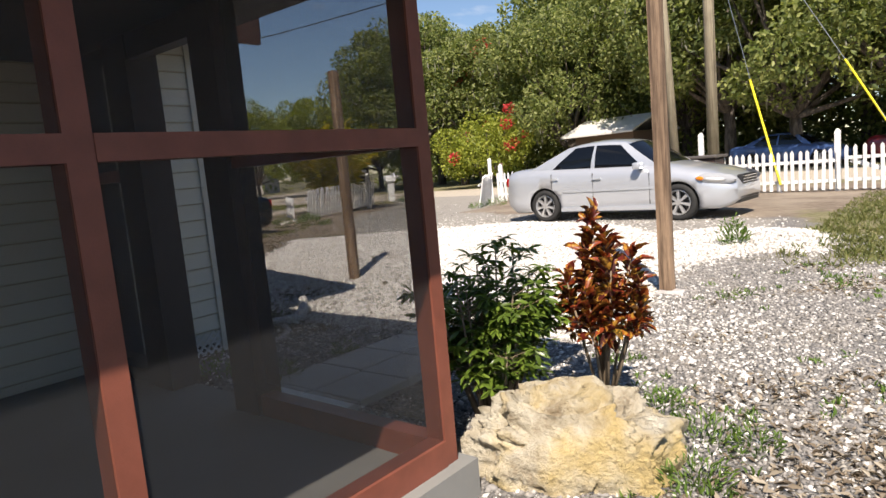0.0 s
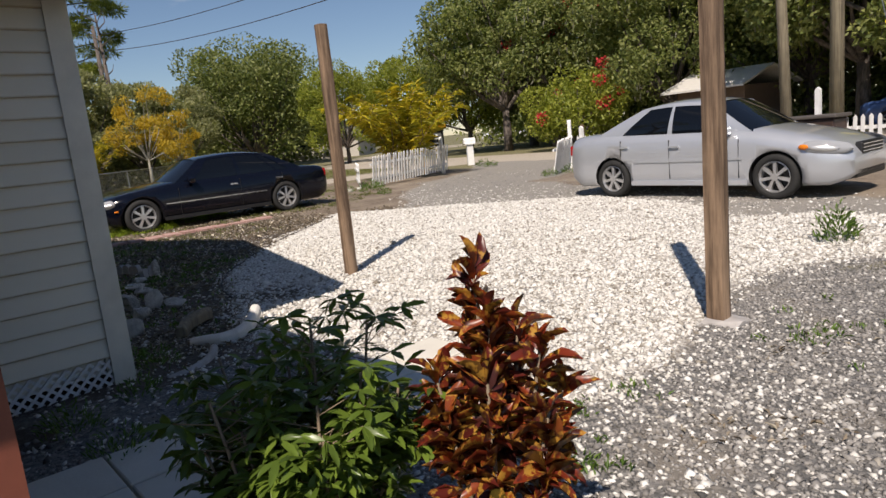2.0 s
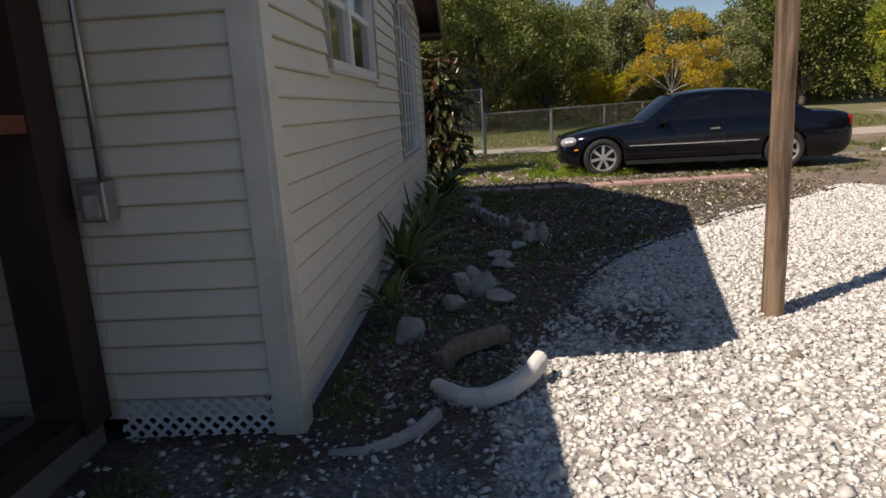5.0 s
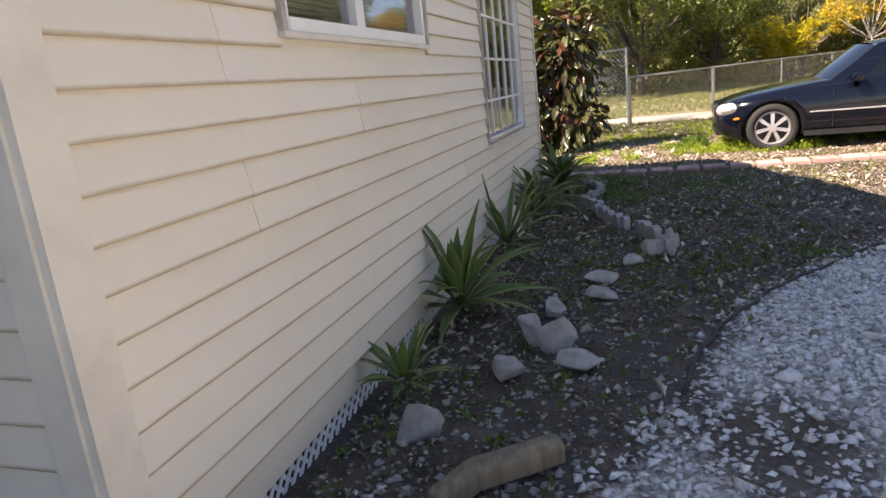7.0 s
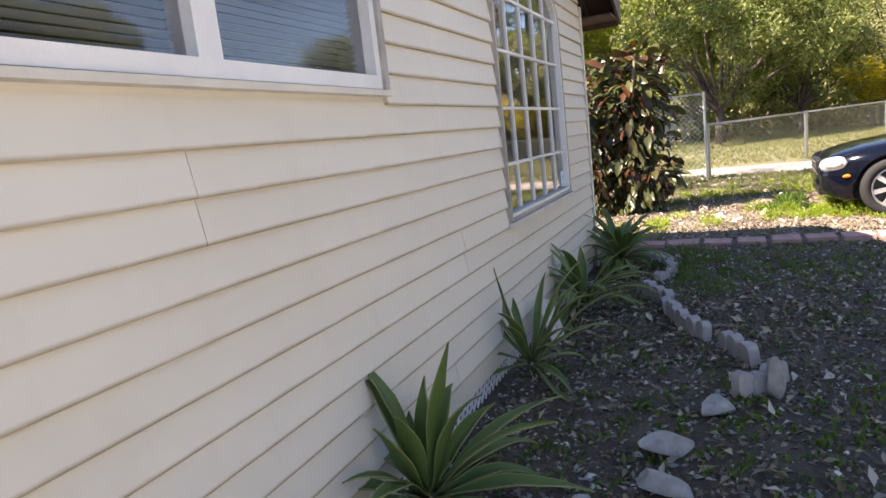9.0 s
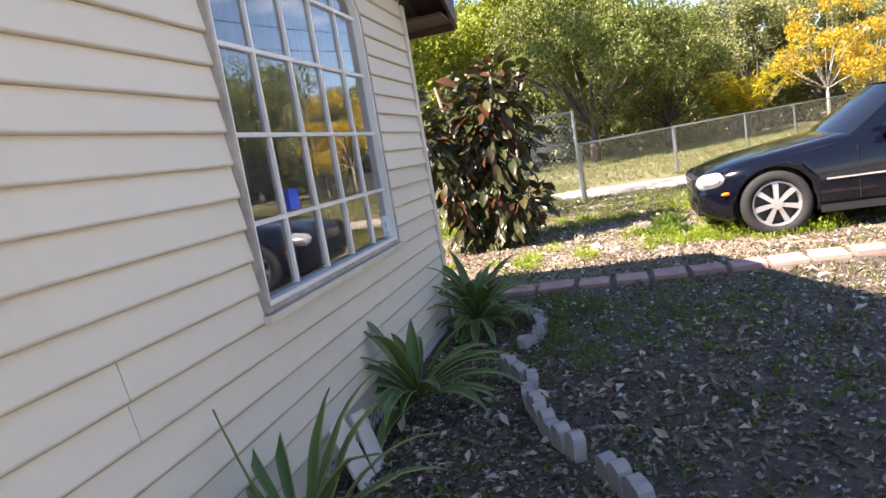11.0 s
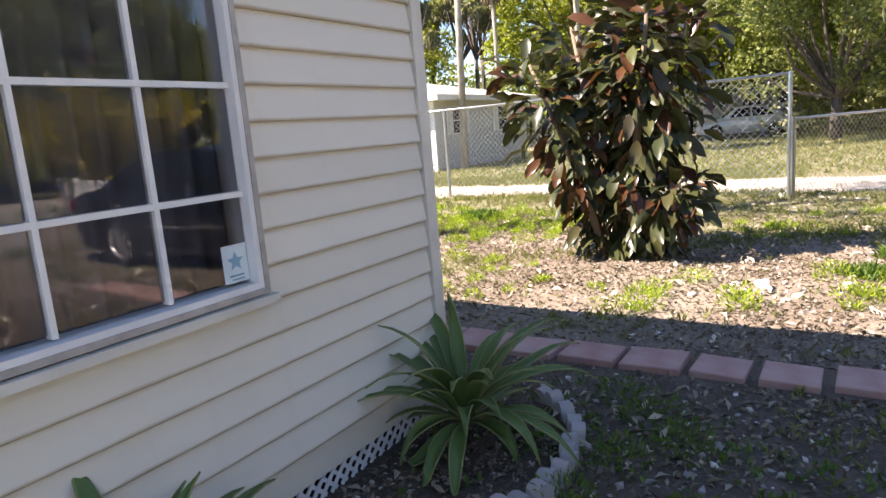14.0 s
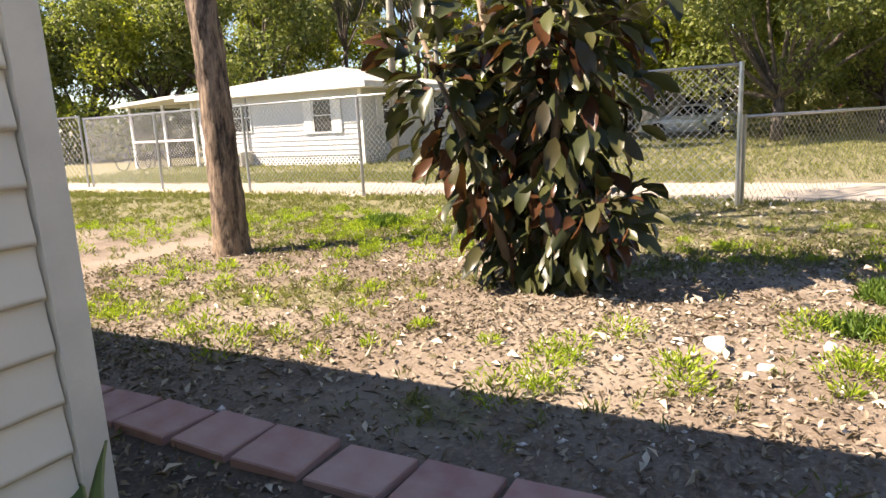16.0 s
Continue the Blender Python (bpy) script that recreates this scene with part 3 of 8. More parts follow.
def clad_short():
    z = BASE
    while z < EAVE - 0.02:
        h = min(PITCH, EAVE - z)
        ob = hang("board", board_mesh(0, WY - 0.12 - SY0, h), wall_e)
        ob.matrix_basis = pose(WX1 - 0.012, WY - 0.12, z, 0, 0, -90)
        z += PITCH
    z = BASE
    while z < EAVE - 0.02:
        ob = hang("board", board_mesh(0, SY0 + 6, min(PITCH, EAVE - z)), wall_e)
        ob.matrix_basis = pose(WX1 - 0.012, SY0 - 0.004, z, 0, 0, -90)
        z += PITCH


sk2 = part("lattice_skirt", lattice("l", 0, WY - 0.12 - SY0, 0.0, BASE - 0.005), LATTICE, house, "white diagonal lattice skirt under the boards")
sk2.matrix_basis = pose(WX1 - 0.005, WY - 0.12, 0, 0, 0, -90)

# roof: two slopes with brown fascia and soffit
RY0, RY1 = -6.4, 4.36
for side, name in ((-1, "roof"), (1, "roof")):
    xe = -10.94 if side < 0 else -3.09
    zp = PEAK
    out = [(MID, zp), (xe, EAVE), (xe, EAVE + 0.12), (MID, zp + 0.12)]
    part(name, prism(out, RY0, RY1, "y"), SHINGLE, house, "grey shingle roof slope")
    f1 = [(MID + 0.0, zp - 0.10), (xe, EAVE - 0.10), (xe, EAVE + 0.13), (MID, zp + 0.13)]
    part("fascia", prism(f1, RY1 + 0.002, RY1 + 0.03, "y"), FASCIA, house, "brown painted rake board")
    part("fascia", boxes(((xe + (0 if side < 0 else 0.002), RY0, EAVE - 0.17), (xe + (0.028 if side > 0 else -0.028), RY1 + 0.001, EAVE + 0.11)) if side > 0 else
                         ((xe - 0.028, RY0, EAVE - 0.11), (xe - 0.002, RY1 + 0.001, EAVE + 0.11))), FASCIA, house, "brown painted eave board")
    xi = WX0 - 0.03 if side < 0 else WX1 + 0.03
    a, b = sorted((xe, xi))
    part("soffit", boxes(((a, RY0, EAVE - 0.06), (b, RY1 - 0.002, EAVE - 0.04))), SOFFIT, house, "brown soffit")
    s1 = [(MID, zp - 0.03), (xe, EAVE - 0.03), (xe, EAVE - 0.006), (MID, zp - 0.006)]
    part("soffit", prism(s1, WY + 0.03, RY1, "y"), SOFFIT, house, "brown rake soffit")


# ---- windows ----
def arched_window():
    w = empty("window_1", (0, WY, 0), label="white arched window with a grid of small panes in the cream wall", category="window", kind="structure")
    x0, x1, zs, zt, zc = W2
    mid, r = (x0 + x1) / 2, (x1 - x0) / 2

    def outline(off, n=24):
        pts_ = [(x1 + off, zs - off), (x1 + off, zt)]
        for k in range(1, n):
            a = math.pi * k / n
            pts_.append((mid + (r + off) * math.cos(a), zt + (zc - zt + off) * math.sin(a)))
        return pts_ + [(x0 - off, zt), (x0 - off, zs - off)]

    def ring(o1, o2, y0, y1, mat, name, label):
        bm = bmesh.new()
        A, B = outline(o1), outline(o2)
        n = len(A)
        va = [[bm.verts.new((p[0], y, p[1])) for p in A] for y in (y0, y1)]
        vb = [[bm.verts.new((p[0], y, p[1])) for p in B] for y in (y0, y1)]
        for i in range(n):
            j = (i + 1) % n
            bm.faces.new((va[1][i], va[1][j], vb[1][j], vb[1][i]))
            bm.faces.new((va[0][j], va[0][i], vb[0][i], vb[0][j]))
            bm.faces.new((va[0][i], va[0][j], va[1][j], va[1][i]))
            bm.faces.new((vb[0][j], vb[0][i], vb[1][i], vb[1][j]))
        bmesh.ops.recalc_face_normals(bm, faces=bm.faces)
        return part(name, bm, mat, w, label)
    ring(-0.002, 0.018, -0.019, 0.018, ALU, "casing", "weathered outer casing")
    ring(-0.022, -0.001, -0.09, 0.012, VINYL, "window_frame", "white frame")
    part("window_sill", boxes(((x0 - 0.04, -0.018, zs - 0.052), (x1 + 0.04, 0.036, zs - 0.025))), TRIM, w, "cream sill")
    bm = bmesh.new()
    cols, rows = 5, [1.215, 1.56, 1.905, 2.24]
    for k in range(1, cols):
        x = x0 + (x1 - x0) * k / cols
        top = arch_z(x) - 0.03
        box(bm, (x - 0.008, -0.046, zs + 0.03), (x + 0.008, -0.016, top))
    for z in rows:
        box(bm, (x0 + 0.022, -0.044, z - 0.009), (x1 - 0.022, -0.014, z + 0.009))
    part("muntins", bm, VINYL, w, "white glazing bars")
    zz = [zs + 0.03] + rows
    for k in range(cols):
        a, b = x0 + (x1 - x0) * k / cols + 0.011, x0 + (x1 - x0) * (k + 1) / cols - 0.011
        for i, z in enumerate(zz):
            if i < len(zz) - 1:
                q = [(a, z + 0.012), (b, z + 0.012), (b, zz[i + 1] - 0.011), (a, zz[i + 1] - 0.011)]
            else:
                q = [(a, z + 0.012)] + [(b, z + 0.012)] + [(t, max(z + 0.02, arch_z(t) - 0.034)) for t in np.linspace(b, a, 6)]
            g = part("pane", prism(q, -0.034, -0.030, "y"), PANE, w, "dark reflecting pane")
            g.visible_shadow = False
    # heavy curtains inside
    bm = bmesh.new()
    n = 60
    for s, e in ((x0 - 0.1, mid - 0.12), (mid + 0.05, x1 + 0.1)):
        prev = None
        for i in range(n + 1):
            x = s + (e - s) * i / n
            y = -0.30 + 0.035 * math.sin(i * 0.9) + 0.015 * math.sin(i * 2.3)
            pair = [bm.verts.new((x, y, 0.6)), bm.verts.new((x, y, 2.62))]
            if prev:
                bm.faces.new((prev[0], pair[0], pair[1], prev[1]))
            prev = pair
    c = part("curtain", bm, CURTAIN, None, smooth=True)
    c.location = (0, WY, 0)
    tagged(c, "pair of closed dark grey curtains behind the arched window", "curtain")
    card = part("paper_card", boxes(((-9.36, -0.038, 0.93), (-9.26, -0.0365, 1.055))), plain("card_white", (0.62, 0.72, 0.75), 0.5), None)
    card.location = (0, WY + 0.008, 0)
    tagged(card, "small white paper card with a blue star stuck inside the pane", "sticker")
    star = []
    for k in range(10):
        rr = 0.034 if k % 2 == 0 else 0.016
        star.append((-9.31 + rr * math.sin(k * math.pi / 5), 1.0 + rr * math.cos(k * math.pi / 5)))
    part("star", prism(star, -0.0364, -0.0360, "y"), plain("star_blue", (0.20, 0.40, 0.52), 0.5), card, "pale blue star")
    part("printed_line", boxes(((-9.34, -0.0364, 0.950), (-9.28, -0.0360, 0.956)), ((-9.34, -0.0364, 0.938), (-9.29, -0.0360, 0.943))), plain("print_blue", (0.15, 0.3, 0.4), 0.5), card)


arched_window()


def slider_window():
    w = empty("window_2", (0, WY, 0), label="white two-part window with blinds behind it, high in the cream wall", category="window", kind="structure")
    x0, x1, z0, z1 = W1
    mid = -5.345
    part("casing", boxes(((x0 - 0.022, -0.019, z0 - 0.04), (x0 + 0.012, 0.020, z1 + 0.03)), ((x1 - 0.012, -0.019, z0 - 0.04), (x1 + 0.022, 0.020, z1 + 0.03)),
                         ((x0 + 0.012, -0.019, z1 - 0.01), (x1 - 0.012, 0.020, z1 + 0.03))), ALU, w, "weathered grey casing")
    part("window_sill", boxes(((x0 - 0.035, -0.018, z0 - 0.062), (x1 + 0.035, 0.030, z0 - 0.041))), TRIM, w, "weathered cream sill")
    rail = 2.03
    part("window_frame", boxes(((x0 + 0.013, -0.10, z0 - 0.035), (x0 + 0.05, 0.006, z1 - 0.012)), ((x1 - 0.05, -0.10, z0 - 0.035), (x1 - 0.013, 0.006, z1 - 0.012)),
                               ((x0 + 0.05, -0.10, z0 - 0.035), (x1 - 0.05, 0.008, z0 + 0.015)), ((x0 + 0.05, -0.10, z1 - 0.05), (x1 - 0.05, 0.004, z1 - 0.012)),
                               ((mid - 0.045, -0.09, z0 + 0.015), (mid + 0.045, -0.002, z1 - 0.05))), VINYL, w, "white frame and centre post")
    part("meeting_rail", boxes(((x0 + 0.05, -0.07, rail - 0.02), (mid - 0.045, -0.02, rail + 0.02)), ((mid + 0.045, -0.07, rail - 0.02), (x1 - 0.05, -0.02, rail + 0.02))), VINYL, w, "white meeting rail")
    for a, b in ((x0 + 0.05, mid - 0.045), (mid + 0.045, x1 - 0.05)):
        for lo, hi, y in ((z0 + 0.015, rail - 0.02, -0.04), (rail + 0.02, z1 - 0.05, -0.055)):
            g = part("pane", boxes(((a, y - 0.004, lo), (b, y, hi))), PANE_CLEAR, w, "reflecting pane")
            g.visible_shadow = False
    for a, b in ((x0 + 0.055, mid - 0.05), (mid + 0.05, x1 - 0.055)):
        bl = empty("blind", ((a + b) / 2, WY - 0.082, z1 - 0.055), label="lowered grey-blue slatted blind behind the window", category="blind", group="blinds in the window")
        part("head_rail", boxes(((-(b - a) / 2, -0.015, -0.03), ((b - a) / 2, 0.010, 0.0))), BLIND, bl)
        me = mesh_from("slat", [(-(b - a) / 2, -0.011, -0.006), ((b - a) / 2, -0.011, -0.006), ((b - a) / 2, 0.011, 0.006), (-(b - a) / 2, 0.011, 0.006),
                                (-(b - a) / 2, -0.011, -0.005), ((b - a) / 2, -0.011, -0.005), ((b - a) / 2, 0.011, 0.007), (-(b - a) / 2, 0.011, 0.007)],
                       [(0, 3, 2, 1), (4, 5, 6, 7), (0, 1, 5, 4), (1, 2, 6, 5), (2, 3, 7, 6), (3, 0, 4, 7)], [BLIND])
        n = int((z1 - z0 - 0.12) / 0.024)
        for k in range(n):
            o = hang("slat", me, bl)
            o.location = (0, 0, -0.06 - 0.024 * k)


slider_window()

# ---- screened porch ----
PX, PY, PZ = -0.52, 3.15, 0.15
porch = empty("porch", (PX, PY, 0), label="screened porch with brown painted posts on a concrete slab", category="porch")


def pp(name, pairs, mat, label=""):
    moved = [((a[0] - PX, a[1] - PY, a[2]), (b[0] - PX, b[1] - PY, b[2])) for a, b in pairs]
    return part(name, boxes(*moved), mat, porch, label)


pp("slab", [((WX1 + 0.03, -6.0, -0.1), (PX + 0.06, PY + 0.05, PZ))], SLAB, "grey concrete slab")
pp("roof", [((WX1 + 0.05, -6.4, 2.17), (PX + 0.65, PY + 0.35, 2.30))], FASCIA, "brown flat porch roof")
pp("ceiling", [((WX1 + 0.05, -6.3, 2.13), (PX + 0.62, PY + 0.32, 2.165))], PORCHSHADE)
mull = [PY - 0.032, 1.94, 0.80, -0.34, -1.48, -2.62, -3.76, -4.9, -5.9]
for i, y in enumerate(mull):
    pp("post", [((PX - 0.09, y - 0.032, PZ), (PX, y + 0.032, 2.13))], PORCHRED, "brown painted post")
for a, b in zip(mull, mull[1:]):
    pp("rail", [((PX - 0.075, b + 0.033, 1.36), (PX + 0.003, a - 0.033, 1.425))], PORCHRED, "brown mid rail")
    pp("bottom_rail", [((PX - 0.08, b + 0.033, PZ), (PX + 0.005, a - 0.033, PZ + 0.10))], PORCHRED, "brown bottom rail")
    pp("screen", [((PX - 0.010, b + 0.033, PZ + 0.10), (PX - 0.009, a - 0.033, 2.13))], SCREEN, "grey insect screen")
# north side: posts, lintel and one bottom rail wear the shade-darkened brown
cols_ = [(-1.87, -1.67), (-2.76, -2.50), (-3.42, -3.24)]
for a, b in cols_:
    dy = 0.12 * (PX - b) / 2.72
    pp("post", [((a, PY - 0.10, PZ), (b, PY - 0.01 + dy, 2.13))], PORCHSHADE, "brown post in a shade-darkened colour")
pp("rail", [((-3.239, PY - 0.08, 1.36), (-2.761, PY + 0.10, 1.425)), ], PORCHRED, "brown mid rail")
pp("rail", [((-1.669, PY - 0.08, 1.36), (PX - 0.091, PY + 0.002, 1.425)), ], PORCHRED, "brown mid rail")
pp("lintel", [((-2.499, PY - 0.09, 2.0), (-1.871, PY - 0.02, 2.129))], PORCHSHADE, "lintel over the doorway in a shade-darkened colour")
pp("bottom_rail", [((-3.239, PY - 0.08, PZ), (-2.761, PY + 0.09, PZ + 0.08))], PORCHSHADE)
pp("bottom_rail", [((-1.669, PY - 0.08, PZ), (PX - 0.091, PY + 0.002, PZ + 0.10))], PORCHRED)
pp("screen", [((-3.239, PY - 0.04, PZ + 0.15), (-2.761, PY - 0.039, 2.13))], SCREEN)
pp("screen", [((-1.669, PY - 0.04, PZ + 0.15), (PX - 0.091, PY - 0.039, 2.13))], SCREEN)

# ---- foliage builders ----
def leaves_mesh(name, centers, mat, size=0.2, aspect=0.45, droop=0.2, seed=0, fold=0.25, dirs=None, jitter=0.35, rounded=False):
    """Many small folded leaves, one at each centre. dirs: the way each one points."""
    r = np.random.default_rng(seed)
    c = np.asarray(centers, float)
    n = len(c)
    d = r.normal(size=(n, 3)) if dirs is None else np.asarray(dirs, float) + r.normal(size=(n, 3)) * 0.35
    d[:, 2] -= droop
    d /= np.linalg.norm(d, axis=1)[:, None] + 1e-9
    s = np.cross(d, r.normal(size=(n, 3)) * (1.0 if dirs is None else 0.5) + np.array([0, 0, 0.0 if dirs is None else 1.0]))
    s /= np.linalg.norm(s, axis=1)[:, None] + 1e-9
    up = np.cross(s, d)
    L = size * (1 + jitter * r.uniform(-1, 1, n))[:, None]
    W = L * aspect / 2
    p0, p2 = c, c + d * L
    m = c + d * L * 0.45 + up * L * 0.06
    if rounded:
        e = up * W * fold
        q1, q2, q3 = c + d * L * 0.22, c + d * L * 0.55 + up * L * 0.05, c + d * L * 0.84 + up * L * 0.01
        tip = c + d * L - up * L * 0.07
        v = np.stack([p0, q1 + s * W * 0.72 + e * 0.7, q2 + s * W + e, q3 + s * W * 0.62 + e * 0.5, tip, q3 - s * W * 0.62 + e * 0.5, q2 - s * W + e, q1 - s * W * 0.72 + e * 0.7, q2], 1).reshape(-1, 3)
        f = np.arange(n)[:, None] * 9
        tri = np.concatenate([f + [k, (k + 1) % 8, 8] for k in range(8)], 1).reshape(-1, 3)
    else:
        v = np.stack([p0, m + s * W + up * W * fold, p2 - up * L * 0.10, m - s * W + up * W * fold], 1).reshape(-1, 3)
        f = np.arange(n)[:, None] * 4
        tri = np.concatenate([f + [0, 1, 2], f + [0, 2, 3]], 1).reshape(-1, 3)
    me = bpy.data.meshes.new(name)
    me.vertices.add(len(v))
    me.vertices.foreach_set("co", v.astype(np.float32).ravel())
    me.loops.add(tri.size)
    me.loops.foreach_set("vertex_index", tri.astype(np.int32).ravel())
    me.polygons.add(len(tri))
    me.polygons.foreach_set("loop_start", np.arange(0, tri.size, 3, dtype=np.int32))
    me.materials.append(mat)
    me.update(calc_edges=True)
    me.validate()
    return me


def clump_points(r, centre, radii, n, shell=0.55):
    """Points in a lumpy ball, thicker towards its skin."""
    d = r.normal(size=(n, 3))
    d /= np.linalg.norm(d, axis=1)[:, None]
    rad = shell + (1 - shell) * r.random(n) ** 0.6
    return np.asarray(centre) + d * rad[:, None] * np.asarray(radii), d


def tree_mesh(seed, height, spread, mat, bark, leaf=0.24, leaves=9000, trunk=0.22, base=0.28, forks=6, lean=0.0, flat=0.8, clumps=26, moss=0, gap=0.7):
    """Trunk-and-limbs bmesh and a crown mesh, round the origin."""
    r = np.random.default_rng(seed)
    bm = bmesh.new()
    hb = height * base
    top = np.array([lean, 0.3 * lean, hb])
    tube([(0, 0, -0.2), (0.03, 0, hb * 0.4), tuple(top)], [trunk * 1.25, trunk, trunk * 0.85], 9, bm)
    pts_, dirs_ = [], []
    for k in range(clumps):
        a = 2 * math.pi * (k / clumps * 2.618 + r.random() * 0.3)
        h = r.random() ** 0.8
        rr = spread * (0.25 + 0.75 * r.random() ** 0.6) * math.sqrt(max(0.12, 1 - (h * 1.05 - 0.35) ** 2 * 1.3))
        c = np.array([top[0] + rr * math.cos(a), top[1] + rr * math.sin(a), hb + (height - hb) * (0.08 + 0.84 * h)])
        size = spread * r.uniform(0.20, 0.36) * gap / 0.7
        n = int(leaves / clumps * r.uniform(0.6, 1.4))
        p, d = clump_points(r, c, (size, size, size * flat), n)
        pts_.append(p)
        dirs_.append(d)
        if k % 2 == 0 or k < forks:
            mid_ = top * 0.45 + c * 0.55 + r.normal(size=3) * spread * 0.05
            mid_[2] -= (c[2] - hb) * 0.12
            tube([tuple(top - np.array([0, 0, hb * 0.12])), tuple(mid_), tuple(c)], [trunk * 0.5, trunk * 0.28, trunk * 0.10], 6, bm, cap=False)
    p = np.concatenate(pts_)
    crown = leaves_mesh("crown", p, mat, leaf, 0.55, 0.15, seed)
    bme = bpy.data.meshes.new("trunk")
    for f in bm.faces:
        f.smooth = True
    bm.to_mesh(bme)
    bm.free()
    bme.materials.append(bark)
    mme = None
    if moss:
        q = p[r.integers(0, len(p), moss)]
        dirs = np.tile([0.0, 0.0, -1.0], (moss, 1))
        mme = leaves_mesh("moss", q, MOSS, leaf * 2.2, 0.10, 1.0, seed + 1, dirs=dirs)
    return bme, crown, mme


def make_tree(name, meshes, label, group="", category="tree"):
    t = empty(name, label=label, category=category, group=group)
    hang("trunk", meshes[0], t)
    hang("crown", meshes[1], t, kind="stuff")
    if meshes[2]:
        hang("moss", meshes[2], t, "grey hanging moss", kind="stuff")
    return t


def plant_tree(t, x, y, s=1.0, turn=0.0, sz=None, label=""):
    o = copy_thing(t, pose(x, y, float(ground_z([x], [y])[0]) - 0.02, 0, 0, turn) @ Matrix.Diagonal((s, s, sz or s, 1)))
    o.matrix_basis = pose(x, y, 0, 0, 0, turn) @ Matrix.Diagonal((s, s, sz or s, 1))
    if label:
        o["label"] = label
    return o


FOREST = "trees round the yard"
oak_a = make_tree("oak_tree", tree_mesh(11, 9.5, 4.6, OAKLEAF, BARK_FAR, 0.21, 24000, 0.26, 0.22, clumps=40, moss=260), "broad dark green oak with grey moss beyond the street", FOREST)
oak_b = make_tree("oak_tree", tree_mesh(12, 10.0, 4.2, OAKLEAF, BARK_FAR, 0.20, 22000, 0.24, 0.25, clumps=38, moss=420), "tall oak hung with grey moss", FOREST)
oak_c = make_tree("oak_tree", tree_mesh(13, 9.0, 4.4, BRIGHTLEAF, BARK_FAR, 0.21, 20000, 0.20, 0.18, clumps=32), "bright green broadleaf tree", FOREST)
olive_a = make_tree("shrub_tree", tree_mesh(14, 7.0, 3.0, OLIVELEAF, BARK_FAR, 0.18, 14000, 0.12, 0.12, clumps=26), "grey-green open shrubby tree", FOREST)
round_a = make_tree("round_tree", tree_mesh(15, 10.0, 6.6, OAKLEAF, BARK_FAR, 0.27, 28000, 0.30, 0.12, clumps=46, flat=0.9, gap=0.8), "broad round-crowned green tree", FOREST)
orange_a = make_tree("autumn_tree", tree_mesh(16, 5.8, 1.9, ORANGELEAF, BARK_PALE, 0.11, 6500, 0.08, 0.30, clumps=24, gap=0.62), "small tree with orange-yellow leaves by the wire fence", "")
thin_a = make_tree("tall_thin_tree", tree_mesh(17, 16.0, 2.6, OLIVELEAF, BARK_FAR, 0.30, 4200, 0.17, 0.45, clumps=20, moss=1400, gap=0.55), "tall thin tree draped with grey moss", FOREST)
SOURCES = [oak_a, oak_b, oak_c, olive_a, round_a, orange_a, thin_a]

